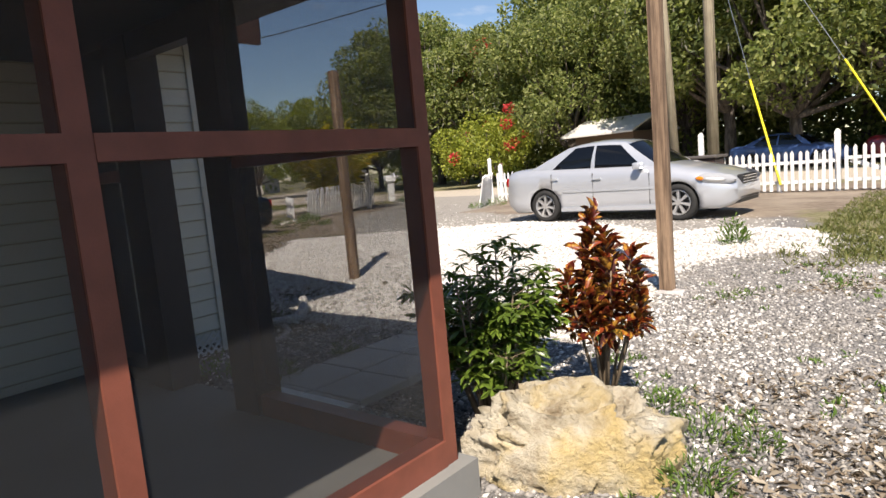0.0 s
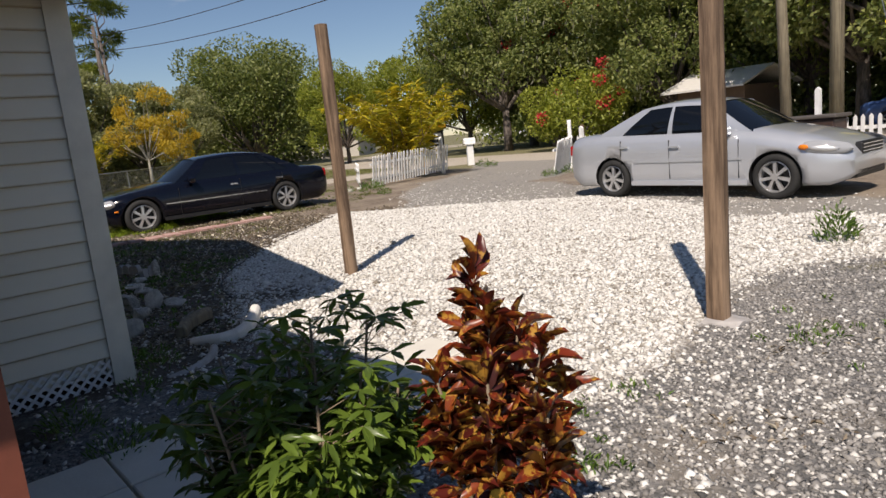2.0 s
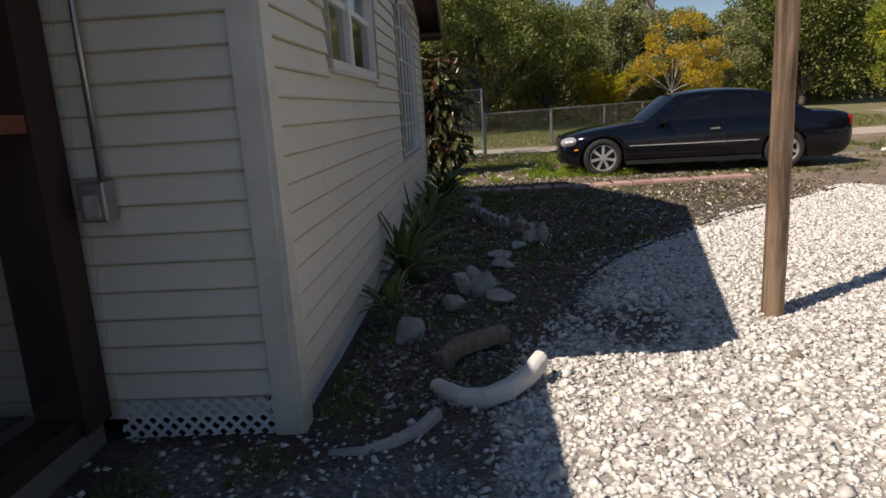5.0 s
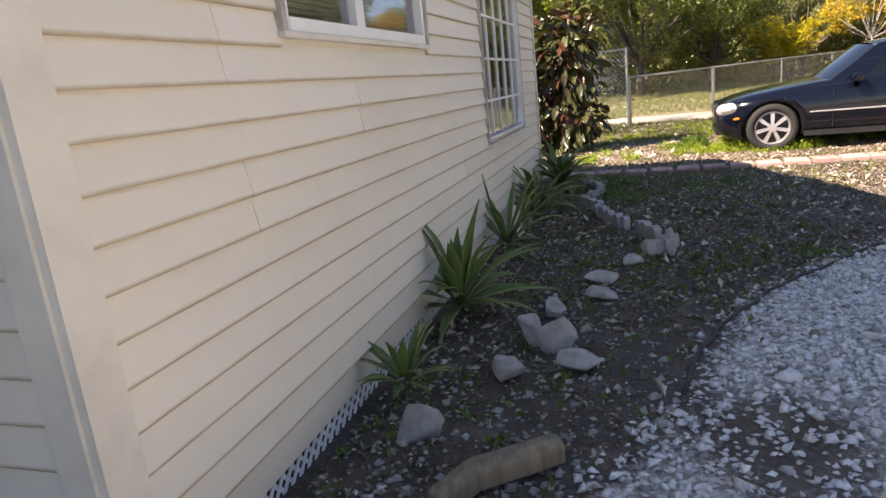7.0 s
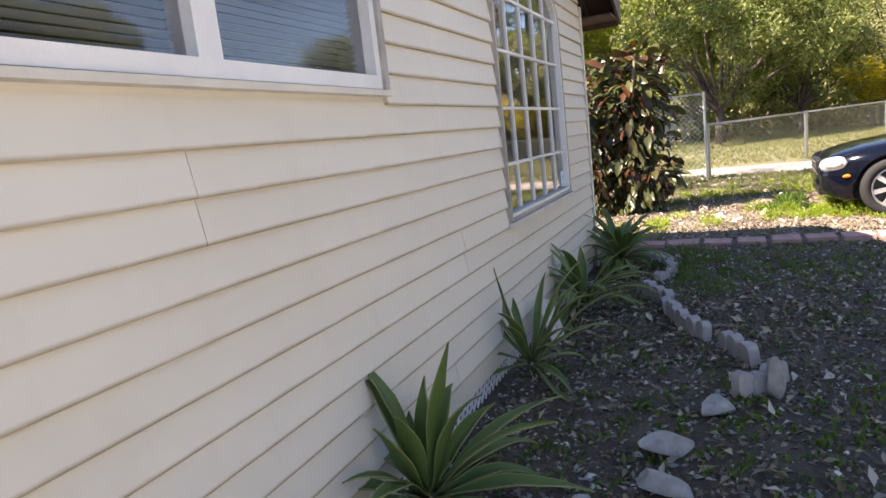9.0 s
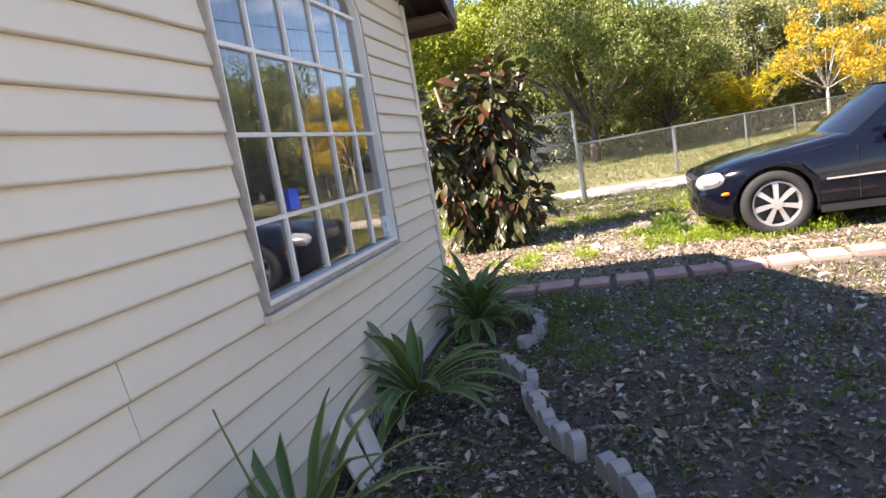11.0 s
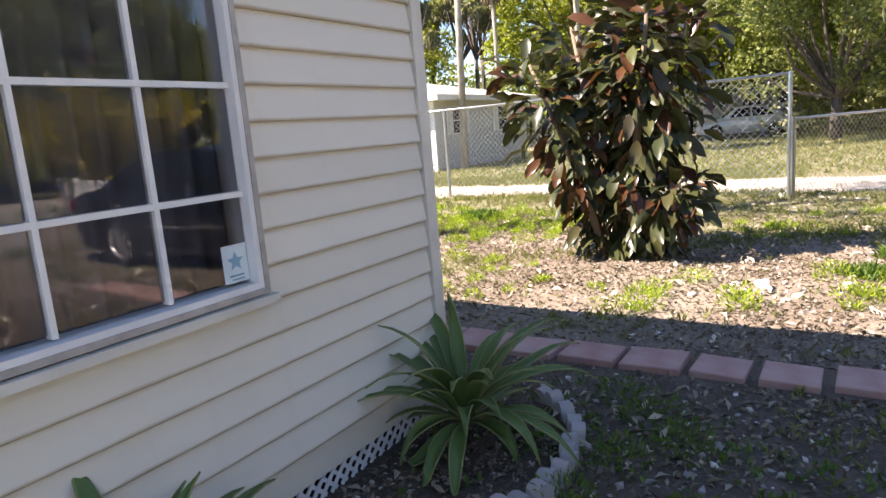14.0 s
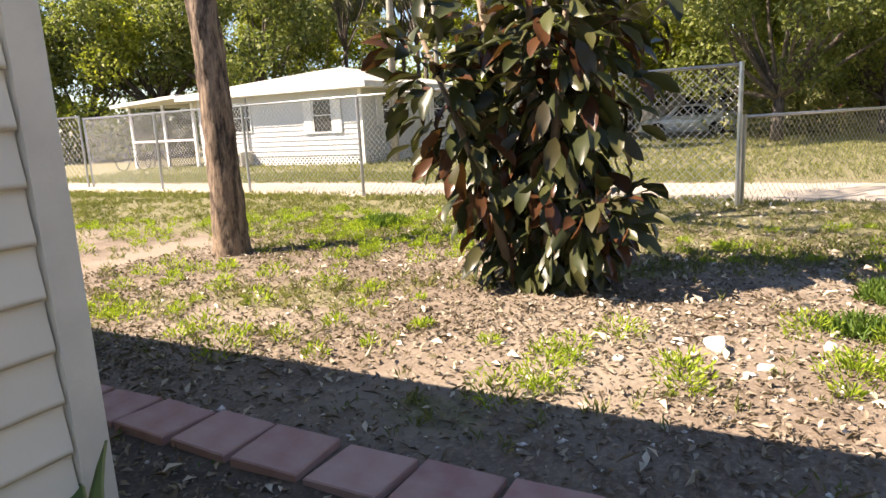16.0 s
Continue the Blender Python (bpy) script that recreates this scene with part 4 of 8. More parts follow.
# kind, x, y, scale, turn
WOODS = [
    (round_a, -52.8, 29.3, 1.0, 0), (round_a, -60.0, 33.0, 0.95, 70), (oak_c, -39.1, 29.6, 0.78, 30), (oak_c, -37.0, 34.5, 0.85, 130),
    (oak_b, -26.5, 32.9, 1.1, 10), (oak_c, -33.7, 36.8, 1.0, 200), (oak_a, -29.5, 38.9, 1.15, 50), (oak_b, -22.9, 40.6, 1.1, 90), (oak_a, -24.4, 35.0, 1.0, 160),
    (oak_a, -18.9, 39.6, 1.15, 140), (oak_b, -14.7, 40.4, 1.15, 220), (oak_a, -10.5, 36.0, 1.15, 300), (oak_b, -7.4, 32.4, 1.15, 15), (oak_a, -16.5, 34.5, 0.95, 75),
    (oak_a, -4.5, 31.0, 1.1, 80), (oak_b, -0.6, 30.2, 1.15, 170), (oak_a, 3.2, 31.0, 1.2, 260), (oak_b, 7.5, 30.5, 1.1, 330), (oak_a, 12.0, 29.0, 1.1, 20),
    (oak_b, -2.6, 36.5, 1.3, 45), (oak_a, -9.0, 42.0, 1.4, 110), (oak_a, -20.0, 46.0, 1.5, 10), (oak_b, 5.0, 37.0, 1.35, 190),
    (olive_a, -42.7, 13.5, 1.05, 0), (olive_a, -44.6, 17.4, 0.95, 100), (olive_a, -49.5, 12.6, 1.1, 200), (olive_a, -46.5, 20.5, 0.95, 300), (olive_a, -53.0, 20.0, 1.1, 20),
    (oak_a, -34.8, 5.2, 0.80, 0), (oak_a, -38.5, 8.6, 0.66, 120), (oak_c, -41.2, -5.0, 1.25, 30), (oak_c, -42.1, -1.3, 1.2, 140), (oak_c, -44.7, 3.0, 1.2, 250),
    (oak_a, -46.8, 7.4, 0.86, 60), (oak_a, -48.6, 10.7, 0.74, 200), (oak_a, -52.5, 2.2, 1.1, 15), (oak_a, -55.5, -6.0, 1.3, 95), (oak_b, -58.0, 12.5, 0.80, 35),
    (oak_c, -33.8, -30.4, 1.05, 10), (oak_b, -36.7, -27.3, 1.15, 100), (oak_a, -39.0, -22.5, 1.1, 190), (thin_a, -44.0, -19.0, 0.9, 280), (oak_c, -47.0, -24.0, 1.2, 40),
    (oak_c, -47.0, -20.0, 0.55, 70), (thin_a, -50.0, -28.7, 1.0, 0), (thin_a, -54.5, -28.2, 1.05, 90), (thin_a, -52.6, -22.6, 1.1, 180), (thin_a, -51.0, -19.0, 1.0, 20),
    (thin_a, -48.5, -16.4, 0.95, 270), (thin_a, -43.5, -24.5, 1.0, 45), (thin_a, -57.0, -20.5, 1.15, 200), (oak_b, -58.0, -14.0, 1.15, 0), (oak_b, -31.0, -34.5, 1.1, 250),
    (orange_a, -38.1, 15.4, 1.0, 0), (orange_a, -39.4, 17.6, 0.8, 110),
]
used = set()
for src, x, y, s, turn in WOODS:
    if src.name not in used:
        used.add(src.name)
        src.matrix_basis = pose(x, y, 0, 0, 0, turn) @ Matrix.Diagonal((s, s, s, 1))
    else:
        o = copy_thing(src, pose(x, y, 0))
        o.matrix_basis = pose(x, y, 0, 0, 0, turn) @ Matrix.Diagonal((s, s, s, 1))

# the woods' deep shade behind the first trees
def hedge(name, path, height, n, mat, label, leaf=0.34, depth=2.2, seed=5):
    r = np.random.default_rng(seed)
    p = np.asarray(path, float)
    seg = np.linalg.norm(np.diff(p, axis=0), axis=1)
    cum = np.r_[0, np.cumsum(seg)]
    t = r.random(n) * cum[-1]
    x, y = np.interp(t, cum, p[:, 0]), np.interp(t, cum, p[:, 1])
    top = height * (0.72 + 0.18 * np.sin(t * 0.9) + 0.12 * np.sin(t * 2.3 + 1))
    z = top * r.random(n) ** 0.8
    c = np.stack([x + r.normal(size=n) * depth * 0.5, y + r.normal(size=n) * depth * 0.5, z], 1)
    return hang(name, leaves_mesh(name, c, mat, leaf, 0.55, 0.2, seed), label=label, kind="stuff", category="woods")


hedge("far_woods", [(-72, -40), (-68, -12), (-66, 10), (-72, 30), (-66, 48)], 8.5, 30000, OAKLEAF, "far belt of dark green woods", 0.6, 4)
hedge("far_woods", [(-46, 52), (-30, 47), (-8, 44), (10, 38), (22, 28)], 8.5, 26000, OAKLEAF, "far belt of dark green woods", 0.5, 4, 6)
hedge("undergrowth", [(-21, 36), (-12, 37), (-5, 36.5), (4, 36), (14, 33)], 3.6, 14000, OAKLEAF, "dark undergrowth behind the white fence", 0.3, 2.5, 7)
hedge("undergrowth", [(2, 35), (10, 33), (18, 29), (27, 22)], 5.5, 16000, OAKLEAF, "dark undergrowth behind the white fence", 0.38, 2.5, 17)
hedge("undergrowth", [(-30, -31), (-38, -24), (-48, -20), (-58, -16)], 3.4, 12000, OAKLEAF, "undergrowth beyond the wire fence", 0.35, 2.5, 8)
hedge("undergrowth", [(-40, 3.5), (-41, 8), (-45, 12), (-48, 18)], 2.6, 6000, OLIVELEAF, "low brush beyond the wire fence", 0.3, 1.6, 9)


# ---- rubber plant ----
def big_leaf_plant(name, stems, mats, n, size, seed, label, zlo=0.15, aspect=0.42, at=(0, 0), spread=0.55):
    r = np.random.default_rng(seed)
    t = empty(name, (at[0], at[1], 0), label=label, category="shrub")
    bm = bmesh.new()
    pts_, dirs_ = [], []
    for (x0, y0, x1, y1, h, rad) in stems:
        path = [(x0, y0, -0.03), (x0 * 0.6 + x1 * 0.4, y0 * 0.6 + y1 * 0.4, h * 0.45), (x1, y1, h)]
        tube(path, [rad, rad * 0.75, rad * 0.35], 7, bm)
        for k in range(n // len(stems)):
            u = zlo + (1 - zlo) * r.random() ** 0.85
            a = r.random() * 2 * math.pi
            px, py, pz = x0 + (x1 - x0) * u, y0 + (y1 - y0) * u, h * u
            out = spread * (0.15 + 0.75 * r.random()) * (0.22 + 0.78 * min(1, u * 1.7)) * (1.0 - 0.3 * u ** 3)
            pts_.append((px + math.cos(a) * out, py + math.sin(a) * out, pz + r.normal() * 0.05))
            dirs_.append((math.cos(a) * 0.8, math.sin(a) * 0.8, -1.1 + 1.5 * u ** 3))
    part("stem", bm, STEM, t, "brown stem", smooth=True)
    pts_, dirs_ = np.array(pts_), np.array(dirs_)
    pick = r.random(len(pts_))
    lo = 0
    for mat, share in mats:
        sel = (pick >= lo) & (pick < lo + share)
        lo += share
        hang("foliage", leaves_mesh("foliage", pts_[sel], mat, size, aspect, 0.1, seed, 0.35, dirs_[sel], 0.3, True), t, kind="stuff")
    return t


big_leaf_plant("rubber_plant", [(0, 0, 0.05, 0.0, 2.40, 0.06), (0.10, 0.1, 0.15, 0.35, 2.45, 0.05), (-0.1, -0.1, -0.15, -0.50, 2.30, 0.05), (0.1, -0.12, 0.25, -0.80, 1.95, 0.045), (-0.05, 0.12, -0.2, 0.62, 2.25, 0.04), (0.0, 0.1, 0.1, 0.60, 0.75, 0.03)],
               [(RUBBER, 0.80), (RUBBER_RED, 0.20)], 1300, 0.26, 21, "tall bushy rubber plant with glossy dark and bronze leaves", at=(-14.3, 3.80), zlo=0.07, aspect=0.40, spread=0.43)


# ---- oak trunk close to the house ----
def yard_oak():
    t = empty("yard_oak", (-14.60, 0.24, 0), label="deeply furrowed brown oak trunk standing in the weedy yard", category="tree")
    bm = bmesh.new()
    r = np.random.default_rng(3)
    rings = []
    for k in range(60):
        z = -0.1 + k * 0.1
        cx, cy = -0.02 * z, -0.03 * z + 0.025 * math.sin(z * 1.3)
        R = 0.165 + 0.04 * math.exp(-z * 2.6) - 0.007 * z
        ring_ = []
        for i in range(22):
            a = 2 * math.pi * i / 22
            f = 1 + 0.05 * math.sin(a * 7 + 1.4 * math.sin(z * 2.3)) + 0.045 * math.sin(a * 10 + 1.8 * math.sin(z * 5)) + r.normal() * 0.03
            ring_.append(bm.verts.new((cx + R * f * math.cos(a), cy + R * f * math.sin(a), z)))
        rings.append(ring_)
    for a, b in zip(rings, rings[1:]):
        for i in range(22):
            bm.faces.new((a[i], a[(i + 1) % 22], b[(i + 1) % 22], b[i]))
    top = (cx, cy, z)
    for dx, dy, dz in ((1.6, 0.6, 1.8), (-1.8, 0.9, 1.7), (0.3, -1.9, 2.0), (-0.4, 1.4, 2.5)):
        part("limb", tube([(top[0], top[1], z - 0.3), (top[0] + dx * 0.5, top[1] + dy * 0.5, z + dz * 0.45), (top[0] + dx, top[1] + dy, z + dz)], [0.09, 0.06, 0.03], 7), BARK, t, smooth=True)
    part("trunk", bm, BARK, t, smooth=True)
    pts_ = []
    for dx, dy, dz in ((1.6, 0.6, 1.8), (-1.8, 0.9, 1.7), (0.3, -1.9, 2.0), (-0.4, 1.4, 2.5), (0, 0, 2.6), (1.0, -1.0, 2.2), (-1.2, -0.6, 2.2), (-0.9, 2.2, 1.8)):
        p, d = clump_points(r, (top[0] + dx, top[1] + dy, z + dz), (0.95, 0.95, 0.6), 420)
        pts_.append(p)
    hang("crown", leaves_mesh("crown", np.concatenate(pts_), OAKLEAF, 0.12, 0.5, 0.1, 4), t, kind="stuff")


yard_oak()


# ---- agaves ----
def agave(name, x, y, n, length, width, seed, label, droop=0.5, pale=False, upright=0.5):
    r = np.random.default_rng(seed)
    t = empty(name, (x, y, 0.0), label=label, category="agave", group="spiky plants along the wall")
    for k in range(n):
        u = k / n
        a = k * 2.39996 + r.normal() * 0.35
        el = radians(12 + 68 * u ** 1.1 * (0.7 + upright * 0.6) + r.normal() * 10)
        L = length * r.uniform(0.68, 1.15) * (0.9 if u < 0.2 else 1)
        bm = bmesh.new()
        seg = 9
        rows = []
        pos = Vector((0.03 * math.cos(a), 0.03 * math.sin(a), 0.10 + 0.06 * u))
        ang, tw = el, r.normal() * 0.02
        side = Vector((-math.sin(a), math.cos(a), 0))
        for i in range(seg + 1):
            s = i / seg
            w = width * (0.55 + 1.0 * math.sin(min(1, s * 1.25) * math.pi * 0.62) - 0.55) * (1 - s ** 1.9) + 0.002
            if i == 0:
                w = width * 0.42
            d = Vector((math.cos(a) * math.cos(ang), math.sin(a) * math.cos(ang), math.sin(ang)))
            n_ = side.cross(d)
            cup = 0.35 * w
            e = w * (0.16 if pale else 0.07)
            rows.append([bm.verts.new(pos + side * (-w) - n_ * cup * -0.0 + n_ * -0.0 + Vector((0, 0, cup))), bm.verts.new(pos - side * (w - e) + Vector((0, 0, cup * 0.55))),
                         bm.verts.new(pos), bm.verts.new(pos + side * (w - e) + Vector((0, 0, cup * 0.55))), bm.verts.new(pos + side * w + Vector((0, 0, cup)))])
            pos = pos + d * (L / seg)
            ang -= droop * (0.06 + 0.30 * s) * (1.25 - 0.6 * u) + tw
            if pos.z < 0.03:
                pos.z = 0.03
            side = (side + Vector((r.normal() * 0.05, r.normal() * 0.05, r.normal() * (0.16 if pale else 0.07)))).normalized()
            ang += r.normal() * (0.10 if pale else 0.035)
        for p, q in zip(rows, rows[1:]):
            for j in range(4):
                f = bm.faces.new((p[j], p[j + 1], q[j + 1], q[j]))
                f.material_index = 1 if j in (0, 3) else 0
                f.smooth = True
        me = bpy.data.meshes.new("leaf")
        bm.to_mesh(me)
        bm.free()
        me.materials.append(AGAVE)
        me.materials.append(AGAVE_EDGE)
        o = hang("leaf", me, t)
        so = o.modifiers.new("thick", "SOLIDIFY")
        so.thickness = 0.006
    return t


agave("agave", -4.90, 4.26, 18, 0.27, 0.028, 1, "small green agave by the lattice skirt", 0.5)
agave("agave", -5.93, 4.24, 26, 0.56, 0.056, 2, "green agave with broad pointed leaves against the cream wall", 0.46, False, 0.7)
agave("agave", -7.36, 4.24, 22, 0.62, 0.032, 3, "agave with long twisted pale-edged leaves", 0.62, True)
agave("agave", -8.68, 4.29, 32, 0.52, 0.050, 4, "large blue-green agave below the arched window", 0.80, False, 0.35)
agave("agave", -10.20, 4.34, 44, 0.60, 0.047, 5, "large agave with drooping sword-shaped leaves at the house corner", 0.95, False, 0.40)


# ---- croton and umbrella plant ----
def croton():
    t = empty("croton", (-0.38, 4.17, 0), label="red and orange croton shrub with curled leaves on bare pale stems", category="shrub")
    r = np.random.default_rng(31)
    bm = bmesh.new()
    pts_, dirs_ = [], []
    # each shoot: top's place, its height, length of its leafy part, and how far its leaves stand out
    tips = [(-0.02, 0.0, 0.99, 0.46, 0.9), (0.05, -0.03, 0.87, 0.38, 0.9), (0.15, 0.05, 0.81, 0.33, 0.9), (-0.08, 0.02, 0.83, 0.35, 0.9), (-0.15, -0.06, 0.70, 0.30, 1.0), (0.12, -0.12, 0.74, 0.32, 1.0),
            (0.0, 0.13, 0.80, 0.36, 1.0), (0.22, -0.02, 0.66, 0.26, 1.0), (-0.20, 0.05, 0.60, 0.22, 0.9), (0.02, -0.17, 0.64, 0.26, 1.0), (0.14, 0.14, 0.66, 0.26, 1.0), (-0.10, 0.15, 0.62, 0.24, 0.9)]
    tube([(0.0, 0.0, -0.02), (0.01, 0.0, 0.22), (0.0, 0.0, 0.42)], [0.017, 0.014, 0.012], 8, bm)
    for x, y, h, span, wide in tips:
        tube([(x * 0.12, y * 0.12, 0.05), (x * 0.55, y * 0.55, h * 0.5), (x, y, h)], [0.009, 0.007, 0.004], 6, bm)
        for k in range(int(112 * span / 0.5)):
            u = r.random()
            z = h - span * u
            f = 0.5 + 0.5 * (z / h)
            a = k * 2.4 + r.normal() * 0.4
            pts_.append((x * f, y * f, z))
            dirs_.append((math.cos(a) * wide, math.sin(a) * wide, 1.2 - 1.2 * u))
    part("stem", bm, STEM, t, "pale stem", smooth=True, kind="stuff")
    hang("foliage", leaves_mesh("foliage", pts_, CROTON, 0.080, 0.34, 0.0, 31, 1.0, np.array(dirs_) + r.normal(size=(len(dirs_), 3)) * 0.5, 0.5, True), t, kind="stuff")


croton()


def umbrella_plant():
    t = empty("umbrella_plant", (-0.86, 3.86, 0), label="green umbrella plant with fingered leaves beside the porch", category="shrub")
    r = np.random.default_rng(41)
    bm = bmesh.new()
    pts_, dirs_ = [], []
    for k in range(34):
        a, rad = r.random() * 2 * math.pi, 0.31 * math.sqrt(r.random())
        h = (0.86 if k % 3 == 0 else 0.64) * r.uniform(0.75, 1.05) * (1 - 0.35 * rad)
        x, y = rad * math.cos(a), rad * math.sin(a)
        tube([(x * 0.25, y * 0.25, -0.02), (x * 0.8, y * 0.8, h * 0.6), (x, y, h)], [0.008, 0.006, 0.004], 5, bm)
        for j in range(15):
            u = r.random() ** 0.7
            hz = h * (0.32 + 0.68 * u)
            bx, by = x * (0.25 + 0.75 * hz / h), y * (0.25 + 0.75 * hz / h)
            b = r.random() * 2 * math.pi
            st = 0.09 + 0.05 * r.random()
            c = np.array([bx + st * math.cos(b), by + st * math.sin(b), hz + 0.035])
            tube([(bx, by, hz - 0.02), tuple(c)], [0.0018, 0.0015], 4, bm, cap=False)
            n = 8
            for i in range(n):
                w = 2 * math.pi * i / n + b
                pts_.append(c)
                dirs_.append((math.cos(w), math.sin(w), -0.15))
    part("stem", bm, STEM, t, "green-brown stem", smooth=True)
    hang("foliage", leaves_mesh("foliage", pts_, SCHEFF, 0.072, 0.27, 0.0, 41, 0.2, np.array(dirs_), 0.2, True), t, kind="stuff")


umbrella_plant()


# ---- stones ----
def boulder(name, at, size, seed, mat, label, sub=3, rough=0.16, turn=0.0, category="stone", group="", facets=9, deep=0.55):
    bm = bmesh.new()
    bmesh.ops.create_icosphere(bm, subdivisions=sub, radius=1.0)
    noise.seed_set(seed)
    rc = random.Random(seed)
    cuts = [(Vector((rc.gauss(0, 1), rc.gauss(0, 1), rc.gauss(0, 1))).normalized(), rc.uniform(deep, 0.9)) for _ in range(facets)]
    for v in bm.verts:
        p = v.co.copy()
        n = noise.fractal(p * 1.3 + Vector((seed, 0, 0)), 0.8, 2.0, 5)
        c = noise.cell(p * 2.2 + Vector((0, seed, 0)))
        p *= 1 + rough * n * 1.6 + rough * 0.45 * (c - 0.5)
        # squarer than a ball
        p = Vector([math.copysign(abs(q) ** 0.72, q) for q in p])
        for n_, d_ in cuts:
            over = p.dot(n_) - d_
            if over > 0:
                p = p - n_ * over * 0.92
        v.co = Vector((p.x * size[0], p.y * size[1], p.z * size[2]))
    noise.seed_set(1)
    ob = part(name, bm, mat, None, label, smooth=sub > 3)
    ob.matrix_basis = pose(*at, 0, 0, turn)
    return tagged(ob, label, category, group)


def limestone_mat():
    m = Mat("yellow_limestone", 0.9)
    n = m.noise(6, 8, 0.65)
    c = m.ramp(n, (0.30, (0.26, 0.19, 0.11)), (0.45, (0.50, 0.44, 0.33)), (0.62, (0.66, 0.61, 0.50)))
    y = m.ramp(m.noise(3.5, 6), (0.45, 0.0), (0.62, 0.75))
    c = m.mix(y, c, (0.56, 0.40, 0.13))
    c = m.mix(m.ramp(m.noise(28, 6, 0.7), (0.58, 0.0), (0.72, 0.7)), c, (0.10, 0.075, 0.05))
    m.color(c)
    m.bump(m.math("ADD", n, m.noise(26, 8, 0.7)), 0.9, 0.05)
    return m.m


LIME = limestone_mat()
boulder("limestone_boulder", (-0.28, 3.56, 0.04), (0.41, 0.27, 0.285), 4, LIME, "large rough yellow-white limestone boulder beside the porch", 6, 0.30, 10, "stone", "", 6, 0.80)
ROCK = plain("grey_rock", (0.72, 0.70, 0.67), 0.92, spread=0.40, scale=14, bump=1.0, dist=0.03)
ROCKS = [(-5.20, 4.66, 0.04, 0.11, 0.09, 0.07, 2), (-5.52, 4.86, 0.08, 0.13, 0.07, 0.12, 3), (-5.64, 4.70, 0.08, 0.10, 0.07, 0.12, 5), (-6.05, 4.78, 0.05, 0.15, 0.10, 0.06, 6),
         (-6.32, 5.02, 0.04, 0.13, 0.08, 0.05, 7), (-6.62, 5.02, 0.05, 0.14, 0.08, 0.06, 8), (-7.08, 5.20, 0.04, 0.15, 0.09, 0.06, 9), (-7.30, 5.48, 0.09, 0.07, 0.05, 0.14, 10),
         (-5.3, 4.98, 0.05, 0.16, 0.09, 0.07, 12), (-4.62, 4.42, 0.06, 0.14, 0.06, 0.10, 13)]
for x, y, z, a, b, c, s in ROCKS:
    boulder("edging_rock", (x, y, z), (a, b, c), s, ROCK, "rough grey rock edging the planting bed" if c < 0.11 else "upright grey rock edging the planting bed", 3, 0.20, s * 37, "rock", "rocks round the bed", 16, 0.42)
for i, (x, y, s) in enumerate([(-13.2, 5.2, 0.09), (-13.0, 5.45, 0.05), (-13.25, 5.0, 0.045), (-13.4, 5.75, 0.06), (-13.1, 6.1, 0.05), (-12.9, 4.75, 0.04), (-14.9, 13.4, 0.12), (-15.2, 13.9, 0.10), (-14.6, 13.0, 0.10)]):
    boulder("white_stone", (x, y, s * 0.3), (s, s * 0.8, s * 0.6), 50 + i, plain("pale_stone", (0.62, 0.59, 0.54), 0.9, bump=0.6) if i == 0 else bpy.data.materials["pale_stone"], "small pale stone among dry leaves", 2, 0.2, i * 50, "stone", "pale stones")

CONC = plain("concrete_edging", (0.38, 0.36, 0.35), 0.9, spread=0.25, scale=8, bump=0.6)
CONCW = plain("concrete_white", (0.62, 0.60, 0.57), 0.85, spread=0.15, scale=5, bump=0.5)


def scallop_piece():
    """A scalloped concrete edging block: round-headed, 8 cm wide."""
    out = [(-0.042, 0)] + [(-0.042 * math.cos(k * math.pi / 8), 0.10 + 0.035 * math.sin(k * math.pi / 8)) for k in range(9)] + [(0.042, 0)]
    return prism(out, -0.03, 0.03, "y")


def scallop_row(points, label, sink=0.0):
    t = empty("scalloped_edging", (points[0][0], points[0][1], 0), label=label, category="garden edging")
    bm = scallop_piece()
    me = bpy.data.meshes.new("block")
    bm.to_mesh(me)
    bm.free()
    me.materials.append(CONC)
    p = np.array(points, float)
    cum = np.r_[0, np.cumsum(np.linalg.norm(np.diff(p, axis=0), axis=1))]
    s = 0.04
    rr = random.Random(5)
    while s < cum[-1]:
        x, y = np.interp(s, cum, p[:, 0]), np.interp(s, cum, p[:, 1])
        x2, y2 = np.interp(s + 0.03, cum, p[:, 0]), np.interp(s + 0.03, cum, p[:, 1])
        o = hang("block", me, t)
        o.matrix_basis = pose(x - points[0][0], y - points[0][1], -0.01 - sink + rr.uniform(-0.012, 0.012), rr.uniform(-8, 8), rr.uniform(-4, 4), math.degrees(math.atan2(y2 - y, x2 - x)))
        s += 0.087


scallop_row([(-9.30, 4.66), (-8.95, 4.86), (-8.68, 4.88), (-8.36, 5.00), (-8.12, 5.14)], "curved grey scalloped concrete edging beside the agave")
scallop_row([(-7.98, 5.24), (-7.78, 5.36), (-7.64, 5.42)], "short run of grey scalloped concrete edging")
scallop_row([(-7.50, 5.52), (-7.36, 5.44), (-7.26, 5.30)], "short run of leaning grey scalloped edging")
scallop_row([(-10.74, 4.44), (-10.70, 4.54), (-10.58, 4.67), (-10.38, 4.77), (-10.14, 4.82), (-9.90, 4.82), (-9.74, 4.74)], "curved grey scalloped edging round the corner agave", 0.05)


